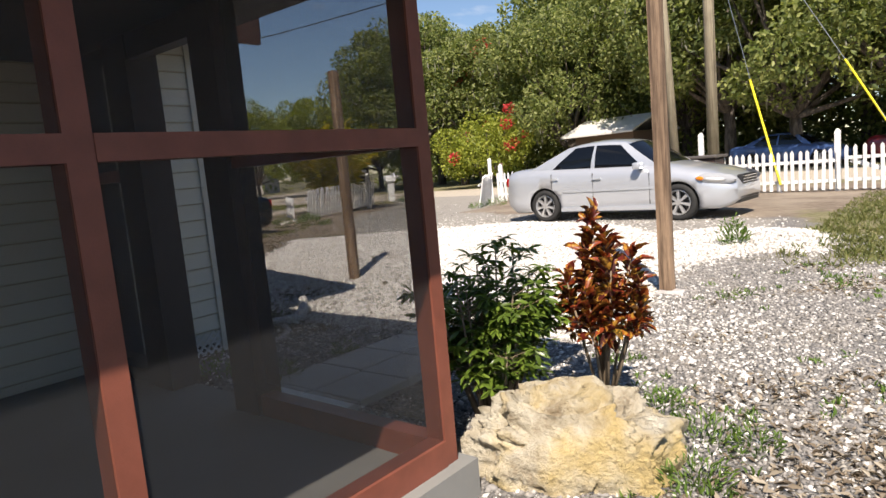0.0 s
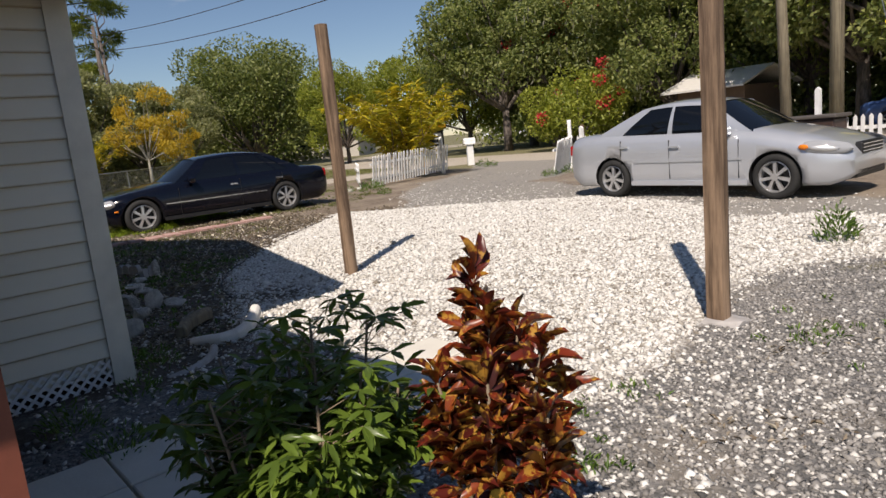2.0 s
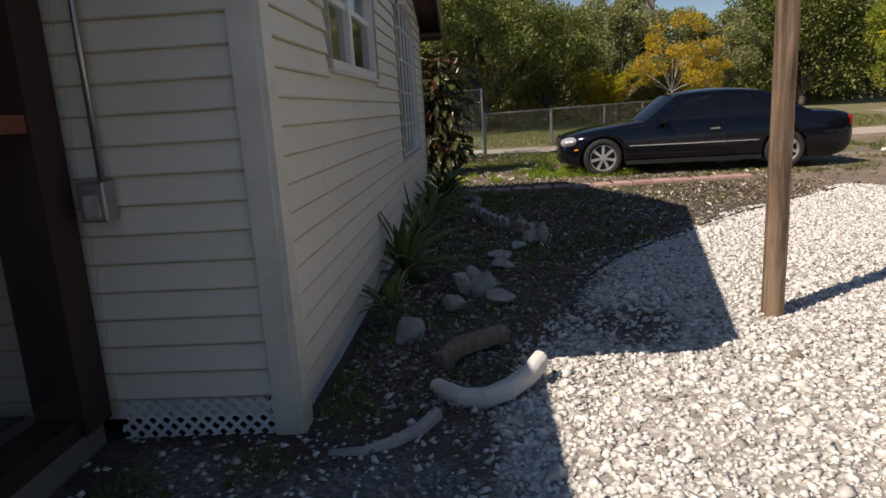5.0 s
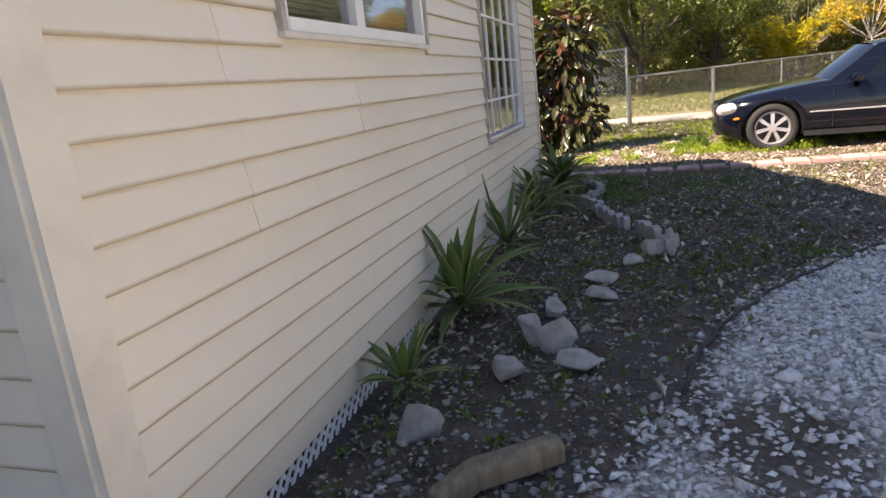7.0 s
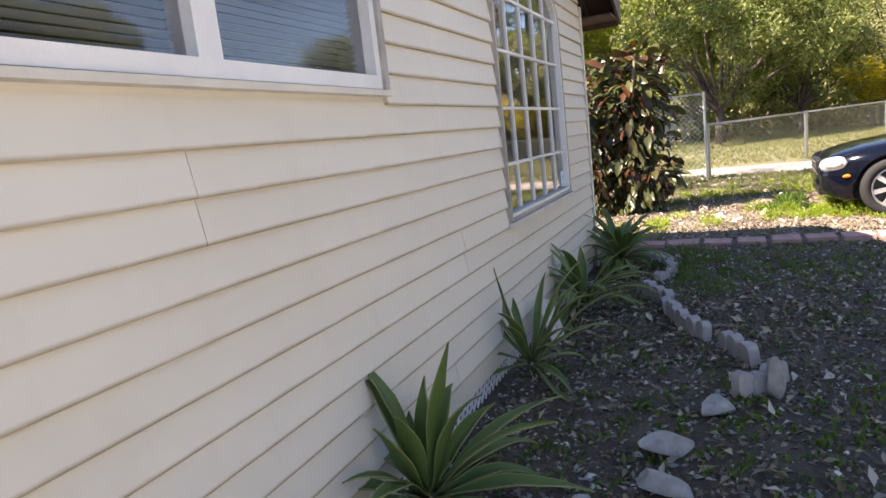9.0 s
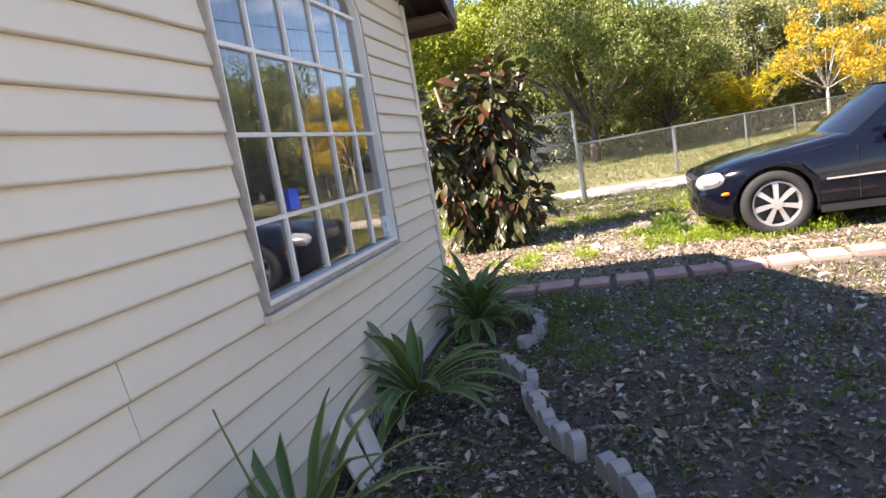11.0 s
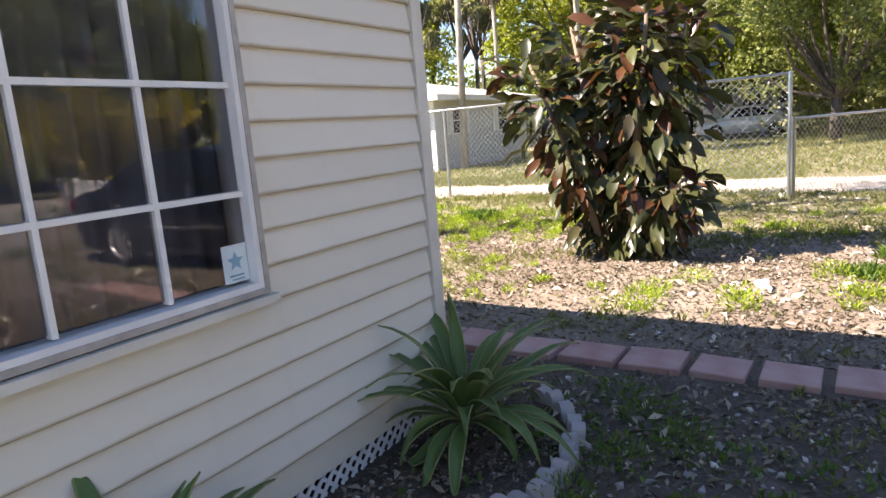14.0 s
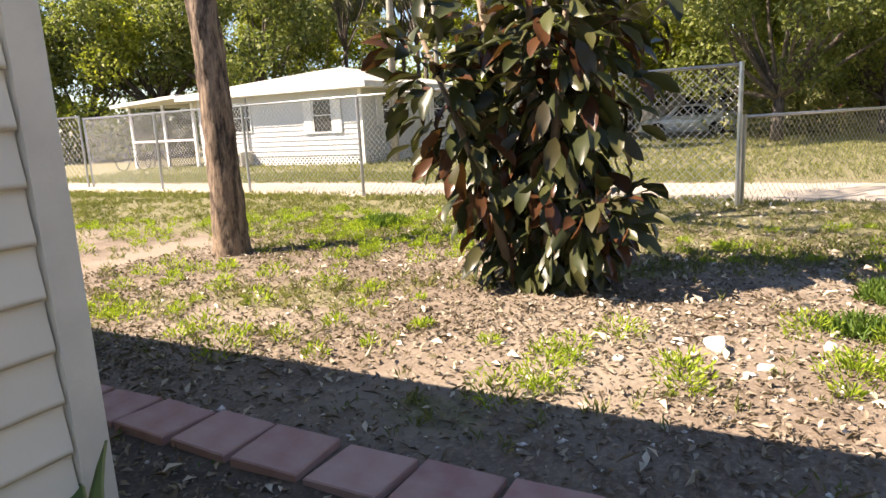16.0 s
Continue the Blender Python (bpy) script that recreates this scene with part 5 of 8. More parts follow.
def sweep(name, path, w, h, mat, label, category, r=0.02):
    """A rounded bar of width w and height h along a path on the ground."""
    bm = bmesh.new()
    sec = [(-w / 2, 0), (-w / 2, h * 0.7), (-w / 4, h), (w / 4, h), (w / 2, h * 0.7), (w / 2, 0)]
    rings = []
    for i, (x, y, z) in enumerate(path):
        a, b = path[max(i - 1, 0)], path[min(i + 1, len(path) - 1)]
        d = Vector((b[0] - a[0], b[1] - a[1], 0)).normalized()
        s = Vector((-d.y, d.x, 0))
        rings.append([bm.verts.new(Vector((x, y, z)) + s * u + Vector((0, 0, v))) for u, v in sec])
    for p, q in zip(rings, rings[1:]):
        for k in range(6):
            bm.faces.new((p[k], p[(k + 1) % 6], q[(k + 1) % 6], q[k]))
    bm.faces.new(rings[0][::-1])
    bm.faces.new(rings[-1])
    bmesh.ops.recalc_face_normals(bm, faces=bm.faces)
    return tagged(part(name, bm, mat, None, label, smooth=False, bevel=0.01), label, category)


arc = [(-3.93, 4.62, -0.03), (-3.82, 4.68, -0.01), (-3.73, 4.76, 0.0), (-3.70, 4.86, 0.01), (-3.75, 4.97, 0.03), (-3.84, 5.07, 0.06), (-3.93, 5.14, 0.10)]
sweep("curved_concrete_edging", arc, 0.085, 0.085, CONCW, "curved pale concrete edging piece on the soil", "garden edging")
sweep("curved_concrete_edging", [(-3.30, 4.22, -0.03), (-3.30, 4.36, -0.02), (-3.36, 4.48, -0.01), (-3.46, 4.58, 0.0), (-3.60, 4.65, 0.0)], 0.055, 0.06, CONC, "curved grey concrete edging piece in shade", "garden edging")
sweep("curved_log", [(-4.15, 4.62, 0.0), (-4.30, 4.72, 0.03), (-4.42, 4.90, 0.04), (-4.52, 4.98, 0.02)], 0.09, 0.10, wood_mat("log_wood", (0.12, 0.10, 0.07), (0.24, 0.20, 0.14)), "short weathered curved log on the soil", "log")
hose_path = [(x, y, 0.015) for x, y in HOSE_PTS]
# black edging strip between soil and shell
cv = []
for (x0, y0, z0), (x1, y1, z1) in zip(hose_path, hose_path[1:]):
    for k in range(6):
        u = k / 6
        cv.append((x0 + (x1 - x0) * u + 0.012 * math.sin((x0 + u) * 9), y0 + (y1 - y0) * u, 0.012 + 0.012 * abs(math.sin(5 * (x0 + (x1 - x0) * u)))))
tagged(part("edging_strip", tube(cv, 0.011, 7), HOSE, None, smooth=True), "thin black plastic edging between soil and shell gravel", "garden edging")

# ---- paving ----
PAVER_W = plain("white_paver", (0.66, 0.63, 0.56), 0.85, spread=0.10, scale=3, bump=0.4)
PAVER_R = Mat("red_paver", 0.85)
_n = PAVER_R.noise(7, 6)
PAVER_R.color(PAVER_R.mix(PAVER_R.ramp(_n, (0.35, 0.0), (0.75, 0.6)), PAVER_R.mix(PAVER_R.rand(), (0.34, 0.17, 0.15), (0.43, 0.25, 0.22)), (0.50, 0.38, 0.33)))
PAVER_R.bump(PAVER_R.noise(120, 4), 0.4, 0.004)
PAVER_R = PAVER_R.m


def slab_mesh(name, w, d, h, mat, bev=0.006):
    bm = bmesh.new()
    box(bm, (-w / 2, -d / 2, -0.03), (w / 2, d / 2, h))
    bmesh.ops.bevel(bm, geom=[e for e in bm.edges if all(v.co.z > 0 for v in e.verts)], offset=bev, segments=1, affect="EDGES")
    me = bpy.data.meshes.new(name)
    bm.to_mesh(me)
    bm.free()
    me.materials.append(mat)
    return me


wp = slab_mesh("white_paver", 0.392, 0.385, 0.045, PAVER_W)
rr = random.Random(8)
for i, x in enumerate((-2.17, -1.765)):
    for j in range(6):
        ob = hang("white_paver", wp)
        ob.matrix_basis = pose(x + rr.uniform(-0.006, 0.006), 5.405 - 0.398 * j + rr.uniform(-0.006, 0.006), 0.008 + rr.uniform(-0.004, 0.004), rr.uniform(-0.8, 0.8), rr.uniform(-0.8, 0.8), rr.uniform(-0.8, 0.8))
        tagged(ob, "square pale concrete paver of the path to the porch", "paver", "pale pavers to the porch")
rp = slab_mesh("red_paver", 0.290, 0.322, 0.034, PAVER_R)
rq = slab_mesh("red_paver", 0.278, 0.268, 0.034, PAVER_R)
for j in range(-10, 13):
    y = 5.03 + ((j + 0.5) * 0.323 if j >= 0 else (j + 0.5) * 0.363)
    ob = hang("red_paver", rq if j >= 0 else rp)
    ob.matrix_basis = pose(-11.42 - 0.075 * max(0.0, y - 5.6) + rr.uniform(-0.015, 0.015), y + rr.uniform(-0.008, 0.008), 0.004 + rr.uniform(-0.006, 0.006), rr.uniform(-2, 2), rr.uniform(-2, 2), rr.uniform(-3, 3))
    tagged(ob, "square dusty red paver edging the yard", "paver", "red pavers in a row")


# ---- posts and poles ----
def timber_post(name, x, y, h, w, label, lean=(0, 0), mat=POSTWOOD, category="post"):
    bm = bmesh.new()
    r = random.Random(int(x * 100))
    rings = []
    for k in range(14):
        z = -0.2 + (h + 0.2) * k / 13
        s = w / 2 * (1 - 0.05 * k / 13)
        ring_ = []
        for i in range(12):
            a = 2 * math.pi * i / 12 + 0.26
            q = (abs(math.cos(a)) ** 5 + abs(math.sin(a)) ** 5) ** -0.2
            f = s * q * (1 + r.uniform(-0.03, 0.03))
            ring_.append(bm.verts.new((f * math.cos(a) + lean[0] * z, f * math.sin(a) + lean[1] * z, z)))
        rings.append(ring_)
    for p, q in zip(rings, rings[1:]):
        for i in range(12):
            bm.faces.new((p[i], p[(i + 1) % 12], q[(i + 1) % 12], q[i]))
    bm.faces.new(rings[-1])
    ob = part(name, bm, mat, None, smooth=False)
    ob.location = (x, y, 0)
    return tagged(ob, label, category)


timber_post("wooden_post", -4.77, 6.60, 2.50, 0.110, "weathered square wooden post standing in white shell gravel")
timber_post("wooden_post", -1.06, 6.90, 2.75, 0.125, "weathered square wooden post on a small concrete footing")
boulder("post_footing", (-1.03, 6.92, -0.005), (0.21, 0.19, 0.045), 77, CONC, "crumbled pale concrete footing round the wooden post", 3, 0.2, 0, "footing")


def pole(name, x, y, h, r0, r1, label, mat=POLEWOOD, category="utility pole", lean=(0, 0)):
    ob = part(name, tube([(0, 0, -0.3), (lean[0] * h / 2, lean[1] * h / 2, h / 2), (lean[0] * h, lean[1] * h, h)], [r0, (r0 + r1) / 2, r1], 14), mat, None, smooth=True)
    ob.location = (x, y, 0)
    return tagged(ob, label, category)


pole("utility_pole", -4.95, 21.6, 9.5, 0.17, 0.14, "stout round wooden utility pole behind the white fence")
pole("utility_pole", -5.35, 19.6, 8.2, 0.13, 0.10, "thinner leaning wooden pole behind the white fence", lean=(-0.04, 0.0))
pole("utility_pole", -53.0, 18.0, 11.9, 0.26, 0.12, "far bare dark wooden pole above the trees", lean=(-0.05, 0), mat=BARK_FAR)
guy = tagged(new("guy_wire"), "steel guy wire with a yellow plastic guard", "guy wire")
guy.location = (-2.3, 17.6, 0.0)
part("wire", tube([(-0.02, 0.03, 0.0), (-2.45, 3.9, 6.9)], 0.009, 5), GALV, guy, "steel cable")
YELLOW = plain("yellow_plastic", (0.75, 0.62, 0.02), 0.4)
part("guard", tube([(-0.05, 0.08, 0.2), (-0.98, 1.50, 2.75)], 0.028, 8), YELLOW, guy, "yellow guard")
guy2 = tagged(new("guy_wire"), "second guy wire with a yellow guard at the fence", "guy wire")
guy2.location = (0.4, 18.4, 0.0)
part("wire", tube([(0, 0, 0.0), (-4.6, 3.0, 8.0)], 0.009, 5), GALV, guy2, "steel cable")
part("guard", tube([(-0.6, 0.4, 1.0), (-1.7, 1.1, 2.95)], 0.025, 8), YELLOW, guy2, "yellow guard")


def cable(a, b, sag, r, label):
    pts_ = []
    for k in range(25):
        u = k / 24
        pts_.append((a[0] + (b[0] - a[0]) * u, a[1] + (b[1] - a[1]) * u, a[2] + (b[2] - a[2]) * u - sag * 4 * u * (1 - u)))
    return tagged(part("power_line", tube(pts_, r, 5), HOSE, None), label, "cable")


cable((-5.2, 21.6, 9.2), (-53, 18.3, 11.2), 1.0, 0.022, "black overhead power line between poles")
cable((-5.2, 21.6, 8.2), (-53, 18.3, 10.0), 1.1, 0.022, "black overhead cable below the power line")


# ---- picket fences ----
def picket(h, w=0.07, tilt=0.0):
    out = [(-w / 2, 0.04), (w / 2, 0.04), (w / 2, h - 0.05), (0, h), (-w / 2, h - 0.05)]
    bm = prism(out, -0.01, 0.01, "y")
    me = bpy.data.meshes.new("picket")
    bm.to_mesh(me)
    bm.free()
    me.materials.append(WHITEFENCE)
    return me


def picket_fence(a, b, h, gap, label, sag=0.0, posts=(), rails=(0.25, 0.72), lean=0.0, seed=0):
    """A picket fence from a to b (x, y)."""
    L = math.hypot(b[0] - a[0], b[1] - a[1])
    t = empty("picket_fence", (a[0], a[1], 0), math.degrees(math.atan2(b[1] - a[1], b[0] - a[0])), label, "fence")
    me = picket(h)
    r = random.Random(seed)
    n = int(L / gap)
    for k in range(n + 1):
        o = hang("picket", me, t)
        o.matrix_basis = pose(k * L / n, -0.035, r.uniform(-0.01, 0.01) + sag * k / n, lean + r.uniform(-1, 1), r.uniform(-1.5, 1.5), 0)
    for z in rails:
        bm = bmesh.new()
        vs = box(bm, (0, -0.022, z * h - 0.035), (L, 0.012, z * h + 0.035))
        for v in vs:
            v.co.z += sag * v.co.x / L
        part("rail", bm, WHITEFENCE, t)
    for p, hh in posts:
        part("post", prism([(p - 0.05, 0), (p + 0.05, 0), (p + 0.05, hh), (p, hh + 0.06), (p - 0.05, hh)], 0.02, 0.12, "y"), WHITEFENCE, t, "white post")
    return t


picket_fence((-15.2, 14.4), (-16.3, 18.4), 0.95, 0.145, "sagging white picket fence with one end leaning", 0.10, ((4.1, 1.25),), lean=6, seed=1)
picket_fence((-15.9, 14.4), (-17.8, 15.6), 0.72, 0.15, "short white picket fence beside the yellow palm", 0.0, seed=2)
picket_fence((-10.9, 18.9), (-1.2, 17.75), 0.94, 0.155, "long white picket fence behind the silver car", 0.0, ((0.05, 1.15), (6.7, 1.5), (9.72, 1.3)), seed=3)
g = picket_fence((-1.05, 17.70), (0.45, 17.4), 1.0, 0.155, "white picket gate with a diagonal brace", 0.0, ((1.52, 1.3),), seed=4)
part("brace", prism([(0.05, 0.72), (0.05, 0.62), (1.45, 0.12), (1.45, 0.22)], 0.014, 0.03, "y"), WHITEFENCE, g, "white diagonal brace")
picket_fence((0.65, 17.35), (9.5, 15.8), 1.0, 0.155, "white picket fence at the yard's edge", 0.0, ((2.4, 1.2), (4.8, 1.2), (7.2, 1.2)), seed=5)
picket_fence((-11.15, 18.7), (-10.15, 16.75), 0.98, 0.10, "open leaning white picket gate at the driveway", -0.05, ((0.0, 1.36),), lean=-10, seed=6)
tagged(timber_post("wooden_post", -10.9, 19.1, 1.25, 0.10, "short weathered wooden post at the driveway gate"), category="post")


# ---- mailbox, sign, bin ----
mb = empty("mailbox", (-18.8, 22.1, 0), -35, "white mailbox on a boxed white pedestal by the street", "mailbox")
part("pedestal", boxes(((-0.13, -0.13, 0), (0.13, 0.13, 0.86))), WHITEFENCE, mb, bevel=0.01)
part("shelf", boxes(((-0.2, -0.2, 0.861), (0.2, 0.2, 0.90))), WHITEFENCE, mb)
out = [(-0.12, 0.902), (0.12, 0.902), (0.12, 1.03)] + [(0.12 * math.cos(a), 1.03 + 0.10 * math.sin(a)) for a in np.linspace(0.3, math.pi - 0.3, 7)] + [(-0.12, 1.03)]
part("box", prism(out, -0.24, 0.24, "y"), WHITEFENCE, mb)
sg = empty("yard_sign", (-17.5, 18.4, 0), 40, "yellow yard sign frame with a hanging black panel", "sign")
part("frame", boxes(((-0.05, -0.05, 0), (0.05, 0.05, 1.75)), ((0.051, -0.04, 1.62), (0.95, 0.04, 1.72))), plain("yellow_frame", (0.85, 0.42, 0.02), 0.5), sg, "yellow post and arm")
SIGNBLACK = plain("sign_black", (0.02, 0.02, 0.022), 0.4)
pn = part("panel", boxes(((0.18, -0.012, 0.98), (0.85, 0.012, 1.56))), SIGNBLACK, sg, "black sign panel")
part("text_bar", boxes(((0.26, -0.016, 1.34), (0.76, -0.013, 1.44)), ((0.30, -0.016, 1.22), (0.70, -0.013, 1.27)), ((0.26, -0.016, 1.06), (0.76, -0.013, 1.10))), WHITEFENCE, pn, "pale bars of unreadable writing")
bn = empty("cart", (-4.2, 17.7, 0), -6, "dark brown lidded bin behind the silver car", "bin")
part("body", boxes(((-0.55, -0.3, 0.1), (0.55, 0.3, 0.92))), plain("bin_brown", (0.05, 0.03, 0.025), 0.5), bn, bevel=0.03)
part("lid", boxes(((-0.62, -0.36, 0.93), (0.62, 0.36, 1.0))), plain("lid_grey", (0.09, 0.08, 0.075), 0.5), bn, "flat lid", bevel=0.02)


# ---- wire fences ----
def chain_link(a, b, h, label, step=2.4, mesh_r=0.0035, cell=0.11, top=True, tall_end=0.0):
    L = math.hypot(b[0] - a[0], b[1] - a[1])
    t = empty("chain_link_fence", (a[0], a[1], 0), math.degrees(math.atan2(b[1] - a[1], b[0] - a[0])), label, "fence")
    n = max(1, round(L / step))
    pm = tube([(0, 0, -0.2), (0, 0, h + 0.03)], 0.03, 8)
    me = bpy.data.meshes.new("post")
    pm.to_mesh(me)
    pm.free()
    me.materials.append(GALV)
    for k in range(n + 1):
        o = hang("post", me, t)
        o.location = (k * L / n, 0, 0)
    if top:
        part("top_rail", tube([(0, 0, h), (L, 0, h)], 0.02, 8), GALV, t, smooth=True)
    # woven wire: crossing diagonals, as thin square rods
    vs, fs = [], []
    c = -h
    while c < L:
        for s in (1, -1):
            lo, hi = max(0.0, -c), min(h, L - c)
            if hi - lo > 0.02:
                if s > 0:
                    p, q = (c + lo, lo), (c + hi, hi)
                else:
                    p, q = (c + lo, h - lo), (c + hi, h - hi)
                nx, nz = mesh_r * 0.7, -mesh_r * 0.7 * s
                i = len(vs)
                for x, z in (p, q):
                    vs += [(x - nx, 0.003 * s, z - nz + 0.02), (x + nx, 0.003 * s, z + nz + 0.02), (x, 0.003 * s + mesh_r, z + 0.02)]
                fs += [(i, i + 1, i + 4, i + 3), (i + 1, i + 2, i + 5, i + 4), (i + 2, i, i + 3, i + 5)]
        c += cell
    hang("wire_mesh", mesh_from("wire_mesh", vs, fs, [GALV]), t, "woven wire mesh")
    return t


chain_link((-18.77, 4.95), (-20.7, -11.0), 1.80, "tall galvanized chain-link fence along the lane", 3.0)
chain_link((-20.7, -11.2), (-22.2, -26.0), 1.86, "tall galvanized chain-link fence along the lane", 3.0, cell=0.22)
chain_link((-22.6, 7.2), (-40.0, 17.2), 1.15, "low sagging chain-link fence round the far lot", 5.0, cell=0.13)
chain_link((-40.3, 17.4), (-56.0, 26.0), 1.2, "low chain-link fence round the far lot", 3.2, cell=0.3)
chain_link((-18.86, 5.0), (-22.55, 7.17), 1.15, "low chain-link gate across the lane", 5.0)


# ---- cars ----
RUBBER_TYRE = plain("tyre_rubber", (0.018, 0.018, 0.018), 0.85, spread=0.2, scale=20)
WHEELSILVER = plain("wheel_silver", (0.55, 0.55, 0.56), 0.3, 0.7, spread=0.08)
BLACKTRIM = plain("black_trim", (0.012, 0.012, 0.013), 0.5)
CHROME = plain("chrome", (0.75, 0.75, 0.76), 0.12, 1.0, spread=0.03, bump=0.0)
LAMPGLASS = gloss_glass("lamp_lens", (0.30, 0.31, 0.33))
LAMPBOWL = plain("lamp_bowl", (0.55, 0.55, 0.55), 0.25, 0.5, spread=0.05, bump=0.0)
LAMPRED = gloss_glass("tail_lens", (0.30, 0.010, 0.010))
LAMPAMBER = gloss_glass("amber_lens", (0.80, 0.22, 0.02))


def paint(name, c, flake=0.0, rough=0.25, coat=1.0):
    m = Mat(name, rough, flake)
    m.color(m.mix(m.ramp(m.noise(3, 5), (0.4, 0.0), (0.8, 0.25)), c, [x * 0.85 for x in c]))
    m.b.inputs["Specular IOR Level"].default_value = 0.5 if coat > 0.5 else 0.3
    m.b.inputs["Coat Weight"].default_value = coat
    m.b.inputs["Coat Roughness"].default_value = 0.06
    return m.m


def lerp_profile(profile, x):
    xs, ys = zip(*profile)
    return float(np.interp(x, xs, ys))


def smooth_profile(profile, n=400):
    """A profile's corners rounded a little."""
    xs, ys = map(np.array, zip(*profile))
    g = np.linspace(xs[0], xs[-1], n)
    v = np.interp(g, xs, ys)
    k = np.hanning(19)
    k /= k.sum()
    pad = np.r_[[v[0]] * 9, v, [v[-1]] * 9]
    w = np.convolve(pad, k, "valid")
    return lambda x: float(np.interp(x, g, w))


def wheel_meshes(R, spokes, tyre_w=0.20, hub=0.66):
    bm = bmesh.new()
    prof = [(R * 0.70, -tyre_w / 2), (R * 0.93, -tyre_w / 2), (R, -tyre_w / 2 + 0.03), (R, tyre_w / 2 - 0.03), (R * 0.93, tyre_w / 2), (R * 0.70, tyre_w / 2)]
    n = 36
    rings = [[bm.verts.new((r * math.cos(2 * math.pi * i / n), y, r * math.sin(2 * math.pi * i / n))) for r, y in prof] for i in range(n)]
    for i in range(n):
        a, b = rings[i], rings[(i + 1) % n]
        for k in range(6):
            bm.faces.new((a[k], b[k], b[(k + 1) % 6], a[(k + 1) % 6]))
    for f in bm.faces:
        f.smooth = True
    tyre = bpy.data.meshes.new("tyre")
    bm.to_mesh(tyre)
    bm.free()
    tyre.materials.append(RUBBER_TYRE)
    bm = bmesh.new()
    # rim ring
    prof = [(R * 0.71, -tyre_w / 2), (R * 0.71, tyre_w / 2 - 0.01), (R * 0.665, tyre_w / 2 - 0.004), (R * 0.62, tyre_w / 2 - 0.035), (R * 0.62, -tyre_w / 2)]
    rings = [[bm.verts.new((r * math.cos(2 * math.pi * i / n), y, r * math.sin(2 * math.pi * i / n))) for r, y in prof] for i in range(n)]
    for i in range(n):
        a, b = rings[i], rings[(i + 1) % n]
        for k in range(5):
            bm.faces.new((a[k], b[k], b[(k + 1) % 5], a[(k + 1) % 5]))
    y1 = tyre_w / 2 - 0.012
    for k in range(spokes):
        a = 2 * math.pi * k / spokes
        m = Matrix.Rotation(a, 4, "Y")
        w0, w1 = R * 0.055, R * 0.082
        vs = [bm.verts.new(m @ Vector(p)) for p in ((-w0, y1 - 0.06, R * 0.1), (w0, y1 - 0.06, R * 0.1), (w0, y1, R * 0.1), (-w0, y1, R * 0.1),
                                                    (-w1, y1 - 0.06, R * 0.64), (w1, y1 - 0.06, R * 0.64), (w1, y1 - 0.008, R * 0.64), (-w1, y1 - 0.008, R * 0.64))]
        for f in ((0, 1, 2, 3), (7, 6, 5, 4), (0, 4, 5, 1), (1, 5, 6, 2), (2, 6, 7, 3), (3, 7, 4, 0)):
            bm.faces.new([vs[i] for i in f])
    cap = [bm.verts.new((R * 0.17 * math.cos(2 * math.pi * i / 16), y1 + 0.006, R * 0.17 * math.sin(2 * math.pi * i / 16))) for i in range(16)]
    back = [bm.verts.new((v.co.x, y1 - 0.05, v.co.z)) for v in cap]
    bm.faces.new(cap[::-1])
    for i in range(16):
        bm.faces.new((cap[i], cap[(i + 1) % 16], back[(i + 1) % 16], back[i]))
    bmesh.ops.recalc_face_normals(bm, faces=bm.faces)
    rim = bpy.data.meshes.new("rim")
    bm.to_mesh(rim)
    bm.free()
    rim.materials.append(WHEELSILVER)
    bm = prism([(R * 0.63 * math.cos(2 * math.pi * i / 24), R * 0.63 * math.sin(2 * math.pi * i / 24)) for i in range(24)], -0.04, 0.0, "y")
    disc = bpy.data.meshes.new("brake")
    bm.to_mesh(disc)
    bm.free()
    disc.materials.append(BLACKTRIM)
    return tyre, rim, disc


